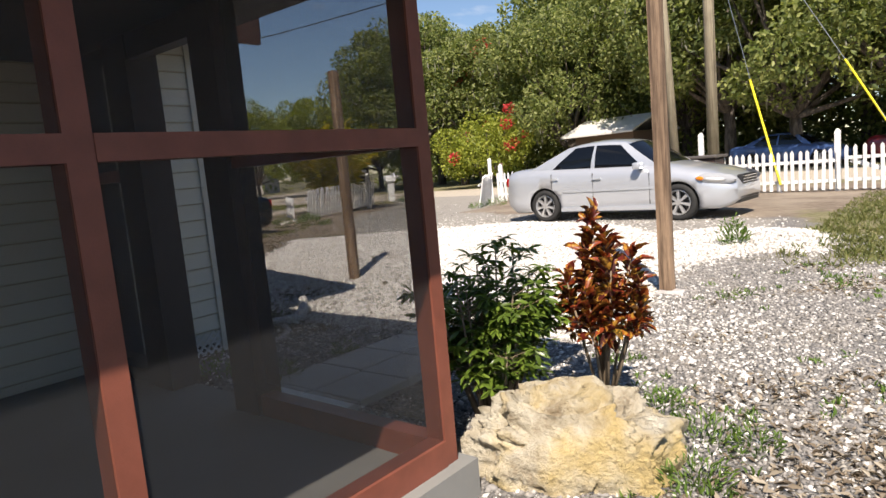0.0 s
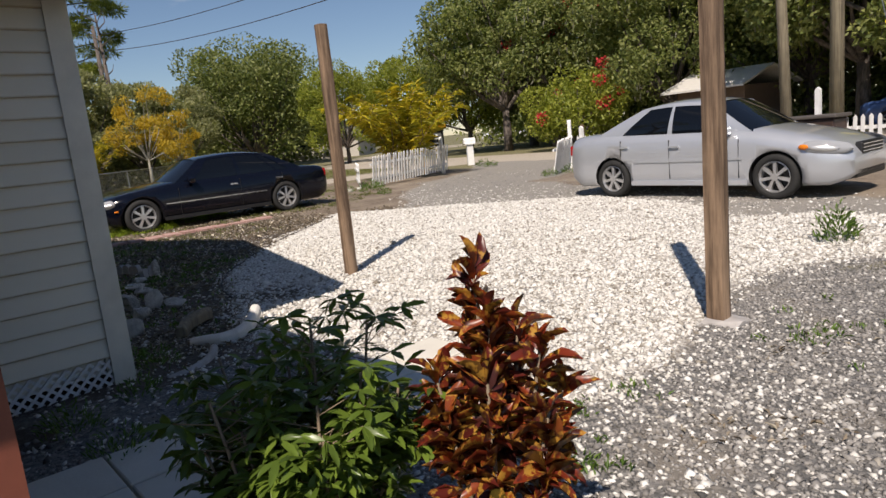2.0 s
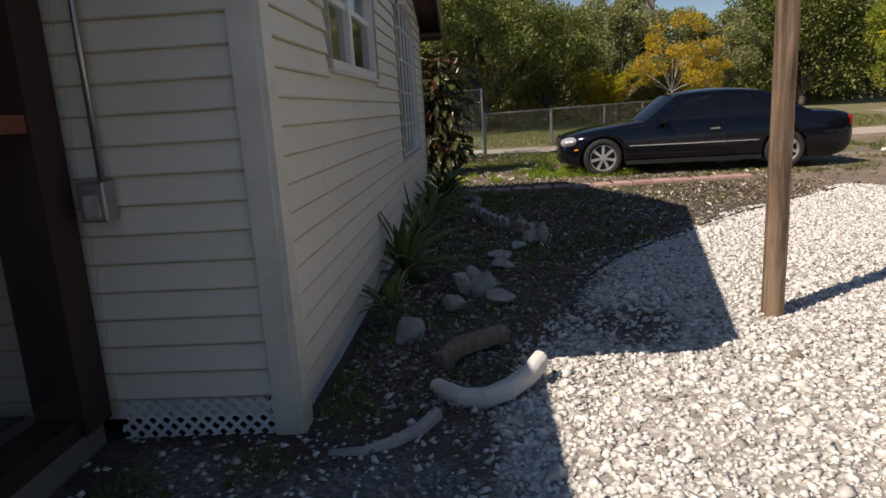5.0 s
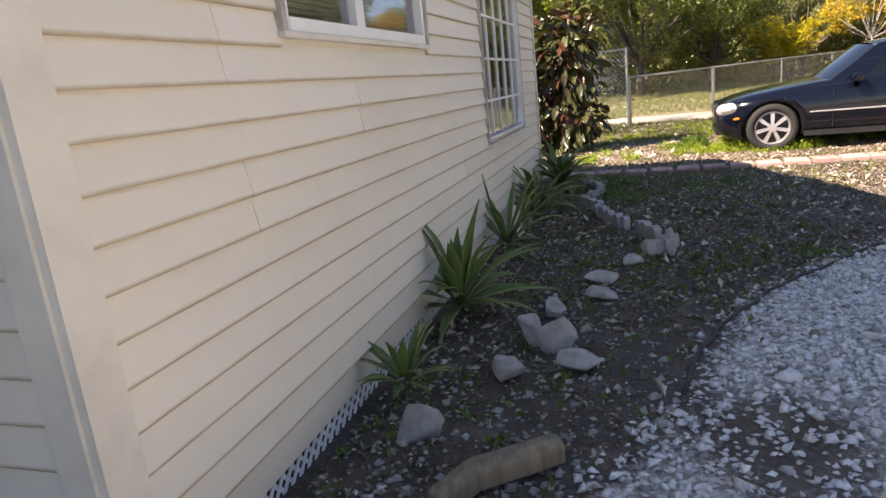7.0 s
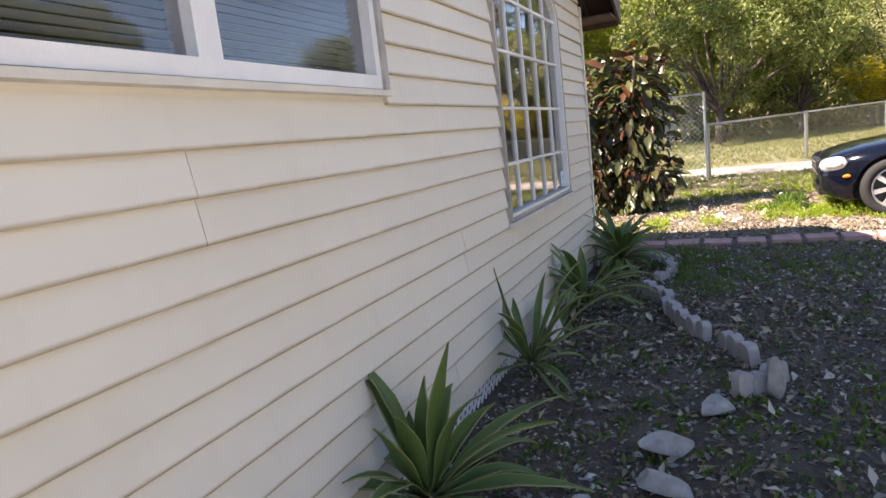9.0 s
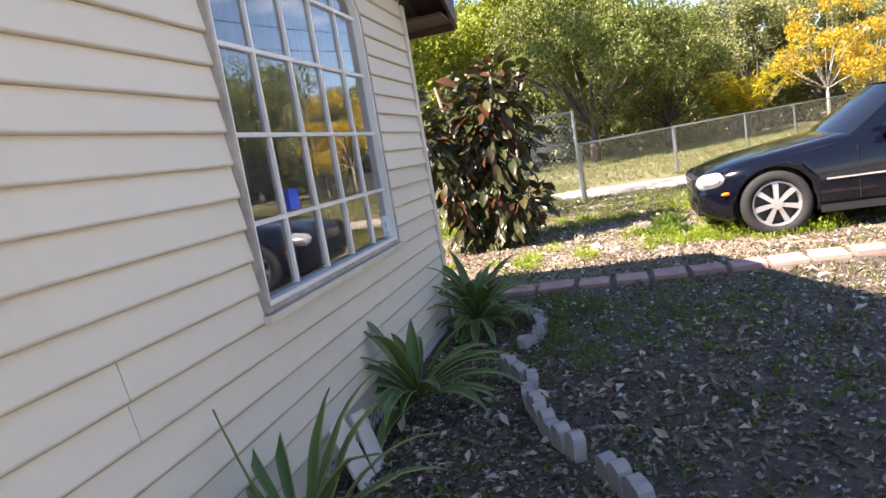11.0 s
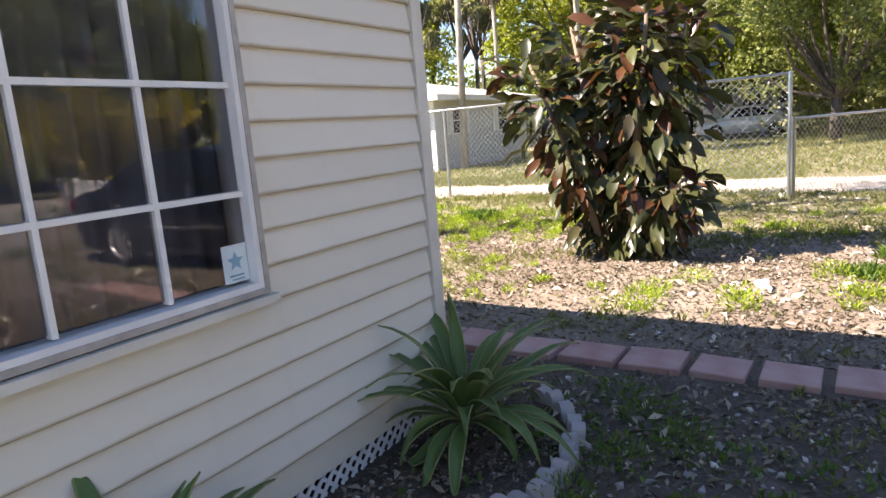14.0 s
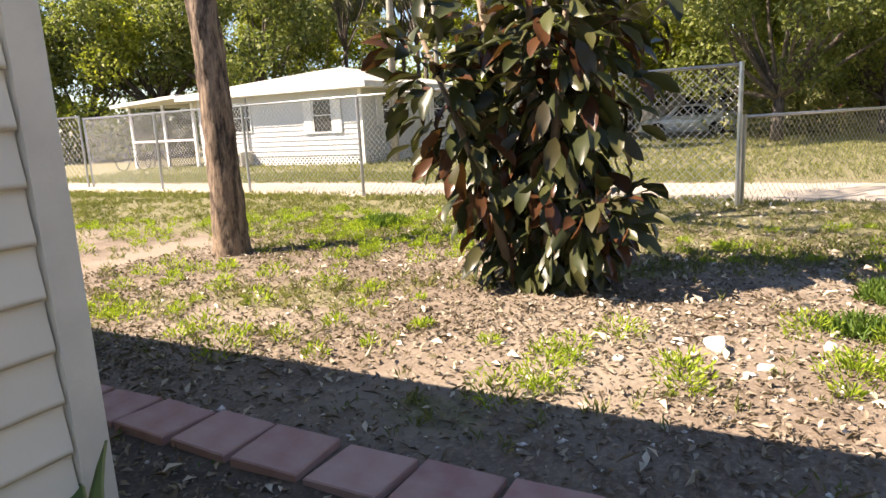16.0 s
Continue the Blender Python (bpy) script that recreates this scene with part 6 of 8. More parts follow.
def car(name, label, at, turn, L, W, wb, front, R, spokes, top, belt, cabin, col, amber=True, clearance=0.19, round_=1.0, tail="dark", grille="black"):
    """A saloon. Local x runs from the nose (0) to the tail (L), z up. top: hood-deck outline; belt: shoulder height;
    cabin: belt front x, roof front x, roof rear x, belt rear x, roof height, [pillar positions]."""
    t = empty(name, at, turn, label, "car")
    topf, beltf = smooth_profile(top), smooth_profile(belt)

    def half(x):
        u = x / L
        e = max(0.0, 1 - u / 0.13) ** 2.0 * 0.27 * round_ + max(0.0, (u - 0.90) / 0.10) ** 2.2 * 0.18 * round_
        return W / 2 * (1 - e) * (1 - 0.03 * abs(u - 0.5) * 2)

    def section(x):
        """Points of the right half from the sill to the centre of the top."""
        w, zt, zb = half(x), topf(x), min(beltf(x), topf(x) - 0.03)
        u = x / L
        z0 = clearance + 0.10 * max(0, 1 - u / 0.05) + 0.14 * max(0, (u - 0.94) / 0.06)
        pts_ = [(w * 0.90, z0), (w * 0.965, z0 + 0.05), (w * 0.99, z0 + 0.20), (w, (z0 + zb) / 2 + 0.06), (w * 0.985, zb - 0.06), (w * 0.955, zb), (w * 0.90, zb + (zt - zb) * 0.55)]
        pts_ += [(w * 0.80, zt - (zt - zb) * 0.20), (w * 0.55, zt - 0.008), (w * 0.28, zt + 0.004), (0.0, zt + 0.006)]
        return pts_
    xs = sorted({0.0, 0.02, 0.05, 0.09, L - 0.02, L - 0.05, L - 0.09, L, *np.linspace(0.14, L - 0.14, 44)})
    bm = bmesh.new()
    rings = []
    for x in xs:
        s = section(x)
        nose = max(0.0, 1 - x / 0.09)
        aft = max(0.0, 1 - (L - x) / 0.09)
        ring_ = []
        full = [(y, z) for y, z in s] + [(-y, z) for y, z in s[-2::-1]]
        for y, z in full:
            # bulge of the bumpers
            mid = (clearance + topf(x)) / 2
            sq = 1 - 0.16 * (nose + aft) ** 2
            ring_.append(bm.verts.new((x, y * (1 - 0.05 * (nose + aft) ** 2), mid + (z - mid) * sq)))
        rings.append(ring_)
    for a, b in zip(rings, rings[1:]):
        for k in range(len(a) - 1):
            bm.faces.new((a[k], a[k + 1], b[k + 1], b[k]))
        bm.faces.new((a[-1], a[0], b[0], b[-1]))
    bm.faces.new(rings[0])
    bm.faces.new(rings[-1][::-1])
    bmesh.ops.recalc_face_normals(bm, faces=bm.faces)
    for f in bm.faces:
        f.smooth = True
    body_me = bpy.data.meshes.new("body")
    bm.to_mesh(body_me)
    bm.free()
    body_me.materials.append(col)
    body = new("body", body_me)
    # wheel wells cut out of the body
    cb = bmesh.new()
    for wx in (front, front + wb):
        c = prism([(wx + (R + 0.045) * math.cos(2 * math.pi * i / 40), R + (R + 0.045) * math.sin(2 * math.pi * i / 40)) for i in range(40)], -2, -W / 2 + 0.30, "y")
        me_ = bpy.data.meshes.new("x")
        c.to_mesh(me_)
        c.free()
        cb.from_mesh(me_)
        c = prism([(wx + (R + 0.045) * math.cos(2 * math.pi * i / 40), R + (R + 0.045) * math.sin(2 * math.pi * i / 40)) for i in range(40)], W / 2 - 0.30, 2, "y")
        c.to_mesh(me_)
        c.free()
        cb.from_mesh(me_)
        bpy.data.meshes.remove(me_)
    cm = bpy.data.meshes.new("cutter")
    cb.to_mesh(cm)
    cb.free()
    cm.materials.append(BLACKTRIM)
    cutter = new("cutter", cm)
    mod = body.modifiers.new("wells", "BOOLEAN")
    mod.operation, mod.object, mod.solver = "DIFFERENCE", cutter, "EXACT"
    mod.material_mode = "TRANSFER"
    dg = bpy.context.evaluated_depsgraph_get()
    dg.update()
    fin = bpy.data.meshes.new_from_object(body.evaluated_get(dg))
    body.modifiers.clear()
    body.data = fin
    bpy.data.objects.remove(cutter)
    bpy.data.meshes.remove(cm)
    body.parent = t
    # cabin
    b0, r0, r1, b1, zr, pillars = cabin
    rows, cols = 8, 40

    def roof_half(u):
        return W / 2 * (0.735 - 0.05 * abs(u - 0.5) * 2)

    def belt_half(u):
        x = b0 + (b1 - b0) * u
        return half(x) * 0.905

    def cab(u, v):
        """u along the side, v from belt (0) to roof edge (1)."""
        bx, rx = b0 + (b1 - b0) * u, r0 + (r1 - r0) * u
        x = bx + (rx - bx) * v
        zb = beltf(bx) + 0.0
        zr_ = zr - 0.05 - 0.045 * (2 * u - 1) ** 2 - 0.02 * max(0, u - 0.6)
        z = zb + (zr_ - zb) * v
        y = belt_half(u) + (roof_half(u) - belt_half(u)) * v + 0.035 * math.sin(math.pi * v)
        return (x, y, z)
    # roof skin with side rails
    bm = bmesh.new()
    grid = []
    for i in range(cols + 1):
        u = i / cols
        line = []
        for s in np.linspace(-1, 1, 17):
            e = cab(u, 0.93)
            crown = (1 - abs(s) ** 2.6)
            line.append(bm.verts.new((e[0] + (-0.05 if u < 0.5 else 0.05) * 0 , s * (roof_half(u) + 0.015), e[2] + 0.085 * crown * (1 - 0.3 * (2 * u - 1) ** 2))))
        grid.append(line)
    for a, b in zip(grid, grid[1:]):
        for k in range(16):
            bm.faces.new((a[k], b[k], b[k + 1], a[k + 1]))
    part("roof", bm, col, t, smooth=True)
    # side: frame in body colour, glass panes
    edges = [0.0] + [p for q in pillars for p in q] + [1.0]
    for sgn in (1, -1):
        bm = bmesh.new()
        us = np.linspace(0, 1, cols + 1)

        def strip(ua, ub, va, vb, off=0.0, m=6):
            pts_ = [[bm.verts.new((p[0], sgn * (p[1] + off), p[2])) for p in (cab(u, va + (vb - va) * k / m) for k in range(m + 1))] for u in np.linspace(ua, ub, max(2, int((ub - ua) * 30) + 1))]
            for a, b in zip(pts_, pts_[1:]):
                for k in range(m):
                    bm.faces.new((a[k], a[k + 1], b[k + 1], b[k]))
        strip(0, 1, -0.06, 0.06, 0.002)
        strip(0, 1, 0.90, 1.0, 0.002)
        for a, b in zip(edges[::2], edges[1::2]):
            strip(a, b, 0.0, 0.98, 0.003)
        bmesh.ops.recalc_face_normals(bm, faces=bm.faces)
        part("window_frame", bm, col, t, smooth=True)
        for a, b in zip(edges[1:-1:2], edges[2:-1:2]):
            bm = bmesh.new()
            pts_ = [[bm.verts.new((p[0], sgn * (p[1] - 0.006), p[2])) for p in (cab(u, 0.04 + 0.89 * k / 6) for k in range(7))] for u in np.linspace(a - 0.004, b + 0.004, 8)]
            for p, q in zip(pts_, pts_[1:]):
                for k in range(6):
                    bm.faces.new((p[k], p[k + 1], q[k + 1], q[k]))
            part("side_window", bm, CARGLASS, t, "dark tinted window", smooth=True)
    for u, nm in ((0.0, "windscreen"), (1.0, "rear_window")):
        bm = bmesh.new()
        rows_ = []
        for k in range(9):
            v = k / 8 * 0.95
            e = cab(u, v)
            bow = (-0.16 if u < 0.5 else 0.14) * (1 - v * 0.55)
            rows_.append([bm.verts.new((e[0] + bow * (1 - s * s), s * (e[1] - 0.004), e[2] + 0.035 * (1 - s * s) * v)) for s in np.linspace(-1, 1, 13)])
        for p, q in zip(rows_, rows_[1:]):
            for k in range(12):
                bm.faces.new((p[k], p[k + 1], q[k + 1], q[k]))
        part(nm, bm, CARGLASS, t, smooth=True)
    # wheels
    tyre, rim, disc = wheel_meshes(R, spokes)
    for wx in (front, front + wb):
        for sgn in (1, -1):
            w = empty("wheel", (wx, sgn * (W / 2 - 0.115), R))
            w.matrix_basis = pose(wx, sgn * (W / 2 - 0.115), R, 0, 0, 0 if sgn > 0 else 180)
            w.parent = t
            hang("tyre", tyre, w, "black tyre")
            hang("rim", rim, w, "silver alloy rim")
            hang("brake", disc, w)
    part("underbody", boxes(((0.25, -W / 2 + 0.32, clearance + 0.01), (L - 0.25, W / 2 - 0.32, clearance + 0.2)), ((b0 + 0.35, -W / 2 + 0.12, 0.45), (b1 - 0.2, W / 2 - 0.12, beltf((b0 + b1) / 2) - 0.02))), BLACKTRIM, t)
    return t, half, topf, beltf, cab


def side_patch(t, name, half, x0, x1, z0, z1, mat, off=0.008, sgns=(1, -1), label="", taper=0.0):
    for s in sgns:
        bm = bmesh.new()
        n = 10
        cols_ = []
        for k in range(n + 1):
            x = x0 + (x1 - x0) * k / n
            h = (z1 - z0) * (1 - taper * (k / n))
            y = half(x)
            cols_.append([bm.verts.new((x, s * (y - 0.03), z0)), bm.verts.new((x, s * (y + off), z0)), bm.verts.new((x, s * (y + off), z0 + h)), bm.verts.new((x, s * (y - 0.03), z0 + h))])
        for a, b in zip(cols_, cols_[1:]):
            for i in range(3):
                bm.faces.new((a[i], a[i + 1], b[i + 1], b[i]))
        bm.faces.new(cols_[0])
        bm.faces.new(cols_[-1][::-1])
        bmesh.ops.recalc_face_normals(bm, faces=bm.faces)
        part(name, bm, mat, t, label)


def saloon_details(t, half, topf, beltf, L, W, front, wb, R, cab, col, handles, lamp_z, tail_z, mould, seams, mirror_x, chrome_line=False):
    side_patch(t, "moulding", half, front + R + 0.12, front + wb - R - 0.12, mould, mould + (0.016 if chrome_line else 0.035), CHROME if chrome_line else col, 0.012)
    if chrome_line:
        for s in (1, -1):
            e = [cab(u, 0.03) for u in np.linspace(0.05, 0.9, 14)]
            part("belt_trim", tube([(p[0], s * (p[1] + 0.008), p[2]) for p in e], 0.009, 6), CHROME, t, "chrome belt line")
    side_patch(t, "sill", half, front + R + 0.06, front + wb - R - 0.06, 0.20, 0.27, BLACKTRIM if chrome_line else col, 0.000)
    for x in handles:
        side_patch(t, "door_handle", half, x, x + 0.17, beltf(x) - 0.13, beltf(x) - 0.10, CHROME if chrome_line else col, 0.022, label="door handle")
    for x in seams:
        side_patch(t, "door_seam", half, x, x + 0.004, 0.30, beltf(x) - 0.02, BLACKTRIM, 0.0025)
    for s in (1, -1):
        # headlamp: a lens wrapped round the front corner, with its lamp bowls behind
        lx0, lx1, lh, rise = (0.015, 0.27, 0.082, 0.16) if chrome_line else (0.02, 0.56, 0.085, 0.12)
        for part_name, mat_, grow, off in (("headlamp", LAMPGLASS, 1.0, 0.010), ("lamp_bowl", LAMPBOWL, 0.62, 0.022)):
            bm = bmesh.new()
            grid = []
            for k in range(15):
                u = -1 + 2 * k / 14
                x = (lx0 + lx1) / 2 + (lx1 - lx0) / 2 * u * grow
                hh = lh * grow * max(0.0, 1 - abs(u) ** 2.6) ** 0.5 + 0.002
                zc = lamp_z + rise * (x - lx0) - 0.01
                rim = []
                for v in (-1.0, -0.75, 0.0, 0.75, 1.0):
                    sink = 0.035 * abs(v) ** 4 + 0.10 * max(0.0, v) * lh / 0.09 * 0.45
                    rim.append(bm.verts.new((x - (0.02 if x < 0.1 else 0.0), s * (half(max(x, 0.02)) + off - sink), zc + hh * v)))
                grid.append(rim)
            for p, q in zip(grid, grid[1:]):
                for k in range(4):
                    bm.faces.new((p[k], p[k + 1], q[k + 1], q[k]))
            bmesh.ops.recalc_face_normals(bm, faces=bm.faces)
            lamp = part(part_name, bm, mat_, t, "clear headlamp" if grow == 1.0 else "bright lamp bowl", smooth=True)
        bm = bmesh.new()
        bmesh.ops.create_icosphere(bm, subdivisions=2, radius=1.0)
        amber_size = (0.06, 0.02, 0.022) if chrome_line else (0.075, 0.02, 0.035)
        for v in bm.verts:
            v.co = Vector((v.co.x * amber_size[0], v.co.y * amber_size[1], v.co.z * amber_size[2]))
        h = part("indicator", bm, LAMPAMBER, t, "amber marker lamp", smooth=True)
        ax = 0.27 if chrome_line else 0.50
        h.matrix_basis = pose(ax, s * (half(ax) + (0.0 if chrome_line else 0.012)), lamp_z - (0.13 if chrome_line else -0.045), 0, 0, -s * 15)
        bm = bmesh.new()
        box(bm, (-0.28, -0.06, -0.10), (0.0, 0.06, 0.08))
        h = part("tail_lamp", bm, LAMPRED, t, "red tail lamp", bevel=0.03)
        h.matrix_basis = pose(L - 0.035, s * (half(L - 0.1) - 0.06), tail_z, 0, 0, s * 12)
        m = part("mirror", boxes(((-0.07, -0.09, -0.06), (0.07, 0.09, 0.06))), col, t, "wing mirror", bevel=0.035)
        m.matrix_basis = pose(mirror_x, s * (half(mirror_x) + 0.05), beltf(mirror_x) + 0.09, 0, 0, 0)
    part("grille", boxes(((-0.012, -0.36, lamp_z - 0.10), (0.08, 0.36, lamp_z + 0.05))), BLACKTRIM, t, "dark grille", bevel=0.02)
    for k in range(3):
        part("grille_bar", boxes(((-0.022, -0.35, lamp_z - 0.075 + 0.045 * k), (-0.012, 0.35, lamp_z - 0.065 + 0.045 * k))), CHROME, t, "chrome bar")
    part("air_intake", boxes(((0.0, -0.48, 0.24), (0.1, 0.48, 0.36))), BLACKTRIM, t, "dark lower intake", bevel=0.02)


BLACKPAINT = paint("black_car_paint", (0.003, 0.004, 0.009), 0.0, 0.12, 0.25)
SILVERPAINT = paint("silver_car_paint", (0.50, 0.52, 0.56), 0.45, 0.32)

# big black saloon: nose towards -y
bk, h_, tf_, bf_, cab_ = car("black_saloon", "glossy black four-door luxury saloon with silver wheels parked on the grass", (-13.60, 6.36, 0), 87.7, 4.98, 1.86, 3.085, 0.72, 0.335, 7,
    [(0, 0.60), (0.04, 0.69), (0.14, 0.75), (0.45, 0.83), (1.36, 0.955), (1.8, 0.97), (4.1, 0.98), (4.4, 0.99), (4.84, 0.955), (4.98, 0.80)],
    [(0, 0.56), (0.25, 0.68), (1.1, 0.80), (1.8, 0.86), (3.1, 0.89), (4.1, 0.90), (4.98, 0.84)],
    (1.30, 2.02, 3.52, 4.42, 1.45, [(0.145, 0.465), (0.495, 0.775), (0.79, 0.87)]), BLACKPAINT)
saloon_details(bk, h_, tf_, bf_, 4.98, 1.86, 0.72, 3.085, 0.335, cab_, BLACKPAINT, (2.53, 3.59), 0.62, 0.78, 0.52, (1.46, 2.76, 3.76), 1.72, True)

# silver saloon: nose to the east
sv, h_, tf_, bf_, cab_ = car("silver_saloon", "silver compact four-door saloon parked on the dirt drive", (-1.83, 12.88, 0.05), 176.7, 4.48, 1.735, 2.61, 0.87, 0.305, 7,
    [(0, 0.58), (0.12, 0.70), (0.45, 0.83), (1.1, 0.97), (1.35, 1.0), (3.6, 1.04), (3.95, 1.05), (4.35, 1.03), (4.48, 0.86)],
    [(0, 0.55), (0.3, 0.66), (1.1, 0.82), (1.5, 0.87), (2.8, 0.91), (3.7, 0.94), (4.48, 0.88)],
    (1.02, 1.85, 3.02, 3.98, 1.47, [(0.13, 0.47), (0.50, 0.80)]), SILVERPAINT, clearance=0.18)
saloon_details(sv, h_, tf_, bf_, 4.48, 1.735, 0.87, 2.61, 0.305, cab_, SILVERPAINT, (2.25, 3.15), 0.64, 0.80, 0.55, (1.35, 2.42, 3.30), 1.52, False)


# ---- meter box, conduit and loose siding ----
def meter():
    t = empty("electric_box", (WX1 + 0.02, 3.37, 1.08), label="grey electric box with a conduit on the cream wall", category="electric box")
    part("body", boxes(((0, -0.055, -0.08), (0.09, 0.055, 0.08))), GALV, t, bevel=0.008)
    part("cover", boxes(((0.091, -0.03, -0.06), (0.10, 0.03, 0.03))), ALU, t, "cover plate")
    part("conduit", tube([(0.03, 0.02, 0.08), (0.03, 0.02, 1.3)], 0.013, 8), GALV, t, "grey conduit", smooth=True)


meter()
for i, (x, a, h) in enumerate(((-7.98, 14, 0.34), (-8.14, 20, 0.28))):
    o = part("loose_board", boxes(((-0.07, -0.008, 0), (0.07, 0.004, h))), TRIM, None, "loose piece of white siding leaning on the wall")
    o.matrix_basis = pose(x, WY + 0.16, 0.0, a, 8 - 20 * i, 0)
    tagged(o, category="siding piece")


# ---- house across the lane ----
SIDING_W = plain("white_far_siding", (0.56, 0.57, 0.57), 0.5, spread=0.06)
ROOF_PALE = plain("pale_shingle", (0.40, 0.38, 0.35), 0.9, spread=0.15, scale=4, bump=0.5)
PANE_DARK = gloss_glass("far_window_glass", (0.03, 0.035, 0.04))


def far_boards(x0, x1, z0, z1, pitch=0.17):
    """Lap boards joined, facing local -y."""
    bm = bmesh.new()
    z = z0
    while z < z1:
        h = min(pitch, z1 - z)
        vs = [bm.verts.new(p) for p in ((x0, -0.03, z), (x1, -0.03, z), (x1, -0.004, z + h), (x0, -0.004, z + h), (x0, 0, z), (x1, 0, z))]
        bm.faces.new((vs[0], vs[1], vs[2], vs[3]))
        bm.faces.new((vs[4], vs[5], vs[1], vs[0]))
        z += pitch
    return bm


def far_window(t, x, z0, z1, w, m, shutters=True):
    wn_ = empty("window", (0, 0, 0))
    wn_.parent = t
    wn_.matrix_basis = m
    part("window_frame", boxes(((x - w / 2 - 0.05, -0.06, z0 - 0.05), (x - w / 2, -0.01, z1 + 0.05)), ((x + w / 2, -0.06, z0 - 0.05), (x + w / 2 + 0.05, -0.01, z1 + 0.05)),
                               ((x - w / 2, -0.06, z1), (x + w / 2, -0.01, z1 + 0.05)), ((x - w / 2, -0.06, z0 - 0.05), (x + w / 2, -0.01, z0)), ((x - w / 2, -0.055, (z0 + z1) / 2 - 0.02), (x + w / 2, -0.02, (z0 + z1) / 2 + 0.02))), WHITEFENCE, wn_)
    part("pane", boxes(((x - w / 2, -0.035, z0), (x + w / 2, -0.032, z1))), PANE_DARK, wn_, "dark pane")
    if shutters:
        for s in (-1, 1):
            c = x + s * (w / 2 + 0.24)
            part("shutter", boxes(((c - 0.17, -0.07, z0 - 0.05), (c + 0.17, -0.035, z1 + 0.05))), WHITEFENCE, wn_, "white shutter")


def lane_house():
    t = empty("lane_house", (-27.2, -6.6, 0), label="small white clapboard house with a pale hip roof and lattice skirt", category="house")
    # local x runs along the front, towards the south, local -y faces the lane
    front = pose(0, 0, 0, 0, 0, 90) @ Matrix.Diagonal((-1, 1, 1, 1))
    east = pose(0, 0, 0, 0, 0, -90)
    Lf, D = 7.3, 7.5
    part("wall", boxes(((-D, -Lf, 0.3), (-0.01, -0.01, 2.5))), SIDING_W, t, "white clapboard wall")
    f = part("lap_siding", far_boards(0, Lf, 0.35, 2.5), SIDING_W, t, kind="stuff")
    f.matrix_basis = Matrix(((0, -1, 0, 0), (-1, 0, 0, 0), (0, 0, 1, 0), (0, 0, 0, 1)))
    g2 = part("lap_siding", far_boards(-D, 0, 0.35, 2.5), SIDING_W, t, kind="stuff")
    g2.matrix_basis = Matrix(((1, 0, 0, 0), (0, -1, 0, 0), (0, 0, 1, 0), (0, 0, 0, 1)))
    for mtx, a, b in ((f.matrix_basis, 0, Lf), (g2.matrix_basis, -D, 0)):
        l = part("lattice_skirt", lattice("l", a, b, 0.0, 0.34, 0.16, 0.05), WHITEFENCE, t, "white lattice skirt")
        l.matrix_basis = mtx @ Matrix.Translation((0, -0.01, 0))
    # added dark block in place of the shade under this house
    part("foundation", boxes(((-D + 0.1, -Lf + 0.1, -0.1), (-0.1, -0.1, 0.3))), UNLIT, t)
    far_window(t, 1.55, 1.12, 2.20, 0.72, f.matrix_basis)
    far_window(t, 5.2, 1.25, 2.20, 0.9, f.matrix_basis, False)
    far_window(t, -1.6, 1.3, 2.2, 0.8, g2.matrix_basis)
    far_window(t, -5.2, 1.3, 2.2, 0.8, g2.matrix_basis)
    part("corner_post", boxes(((-0.02, -0.10, 0.0), (0.045, 0.045, 2.5))), WHITEFENCE, t)
    # hip roof
    o = 0.55
    bm = bmesh.new()
    e = [(-D - o, -Lf - o), (o, -Lf - o), (o, o), (-D - o, o)]
    lo = [bm.verts.new((x, y, 2.44)) for x, y in e]
    up = [bm.verts.new((x, y, 2.62)) for x, y in e]
    mid = [bm.verts.new((x * 1.0, y, 2.62)) for x, y in e]
    r1, r2 = bm.verts.new((-D / 2, -Lf / 2 - 0.4, 3.55)), bm.verts.new((-D / 2, -Lf / 2 + 0.4, 3.55))
    bm.faces.new(lo)
    for i in range(4):
        bm.faces.new((lo[i], lo[(i + 1) % 4], up[(i + 1) % 4], up[i]))
    part("eave", bm, WHITEFENCE, t, "white eave board")
    bm = bmesh.new()
    v = [bm.verts.new((x, y, 2.625)) for x, y in e]
    r1, r2 = bm.verts.new((-D / 2, -Lf / 2 - 0.4, 3.50)), bm.verts.new((-D / 2, -Lf / 2 + 0.4, 3.50))
    bm.faces.new((v[0], v[1], r1))
    bm.faces.new((v[1], v[2], r2, r1))
    bm.faces.new((v[2], v[3], r2))
    bm.faces.new((v[3], v[0], r1, r2))
    part("roof", bm, ROOF_PALE, t, "pale shingle hip roof")
    # screened side porch
    y0, y1 = -Lf - 3.8, -Lf
    part("porch_roof", prism([(y0 - 0.5, 2.38), (y1 - o - 0.01, 2.58), (y1 - o - 0.01, 2.70), (y0 - 0.5, 2.50)], -4.5, 0.5, "x"), WHITEFENCE, t, "white lean-to roof")
    for x, y in ((-0.06, y0), (-0.06, y0 + 1.9), (-0.06, y1 - 0.3), (-4.2, y0)):
        part("porch_post", boxes(((x, y - 0.05, 0), (x + 0.10, y + 0.05, 2.4))), WHITEFENCE, t)
    for a, b in ((y0 + 0.051, y0 + 1.849), (y0 + 1.951, y1 - 0.351)):
        part("porch_rail", boxes(((-0.05, a, 1.0), (0.03, b, 1.08))), WHITEFENCE, t)
    part("screen", boxes(((-0.02, y0 + 0.05, 0.05), (-0.018, y1 - 0.35, 2.38))), SCREEN, t, "porch screen")
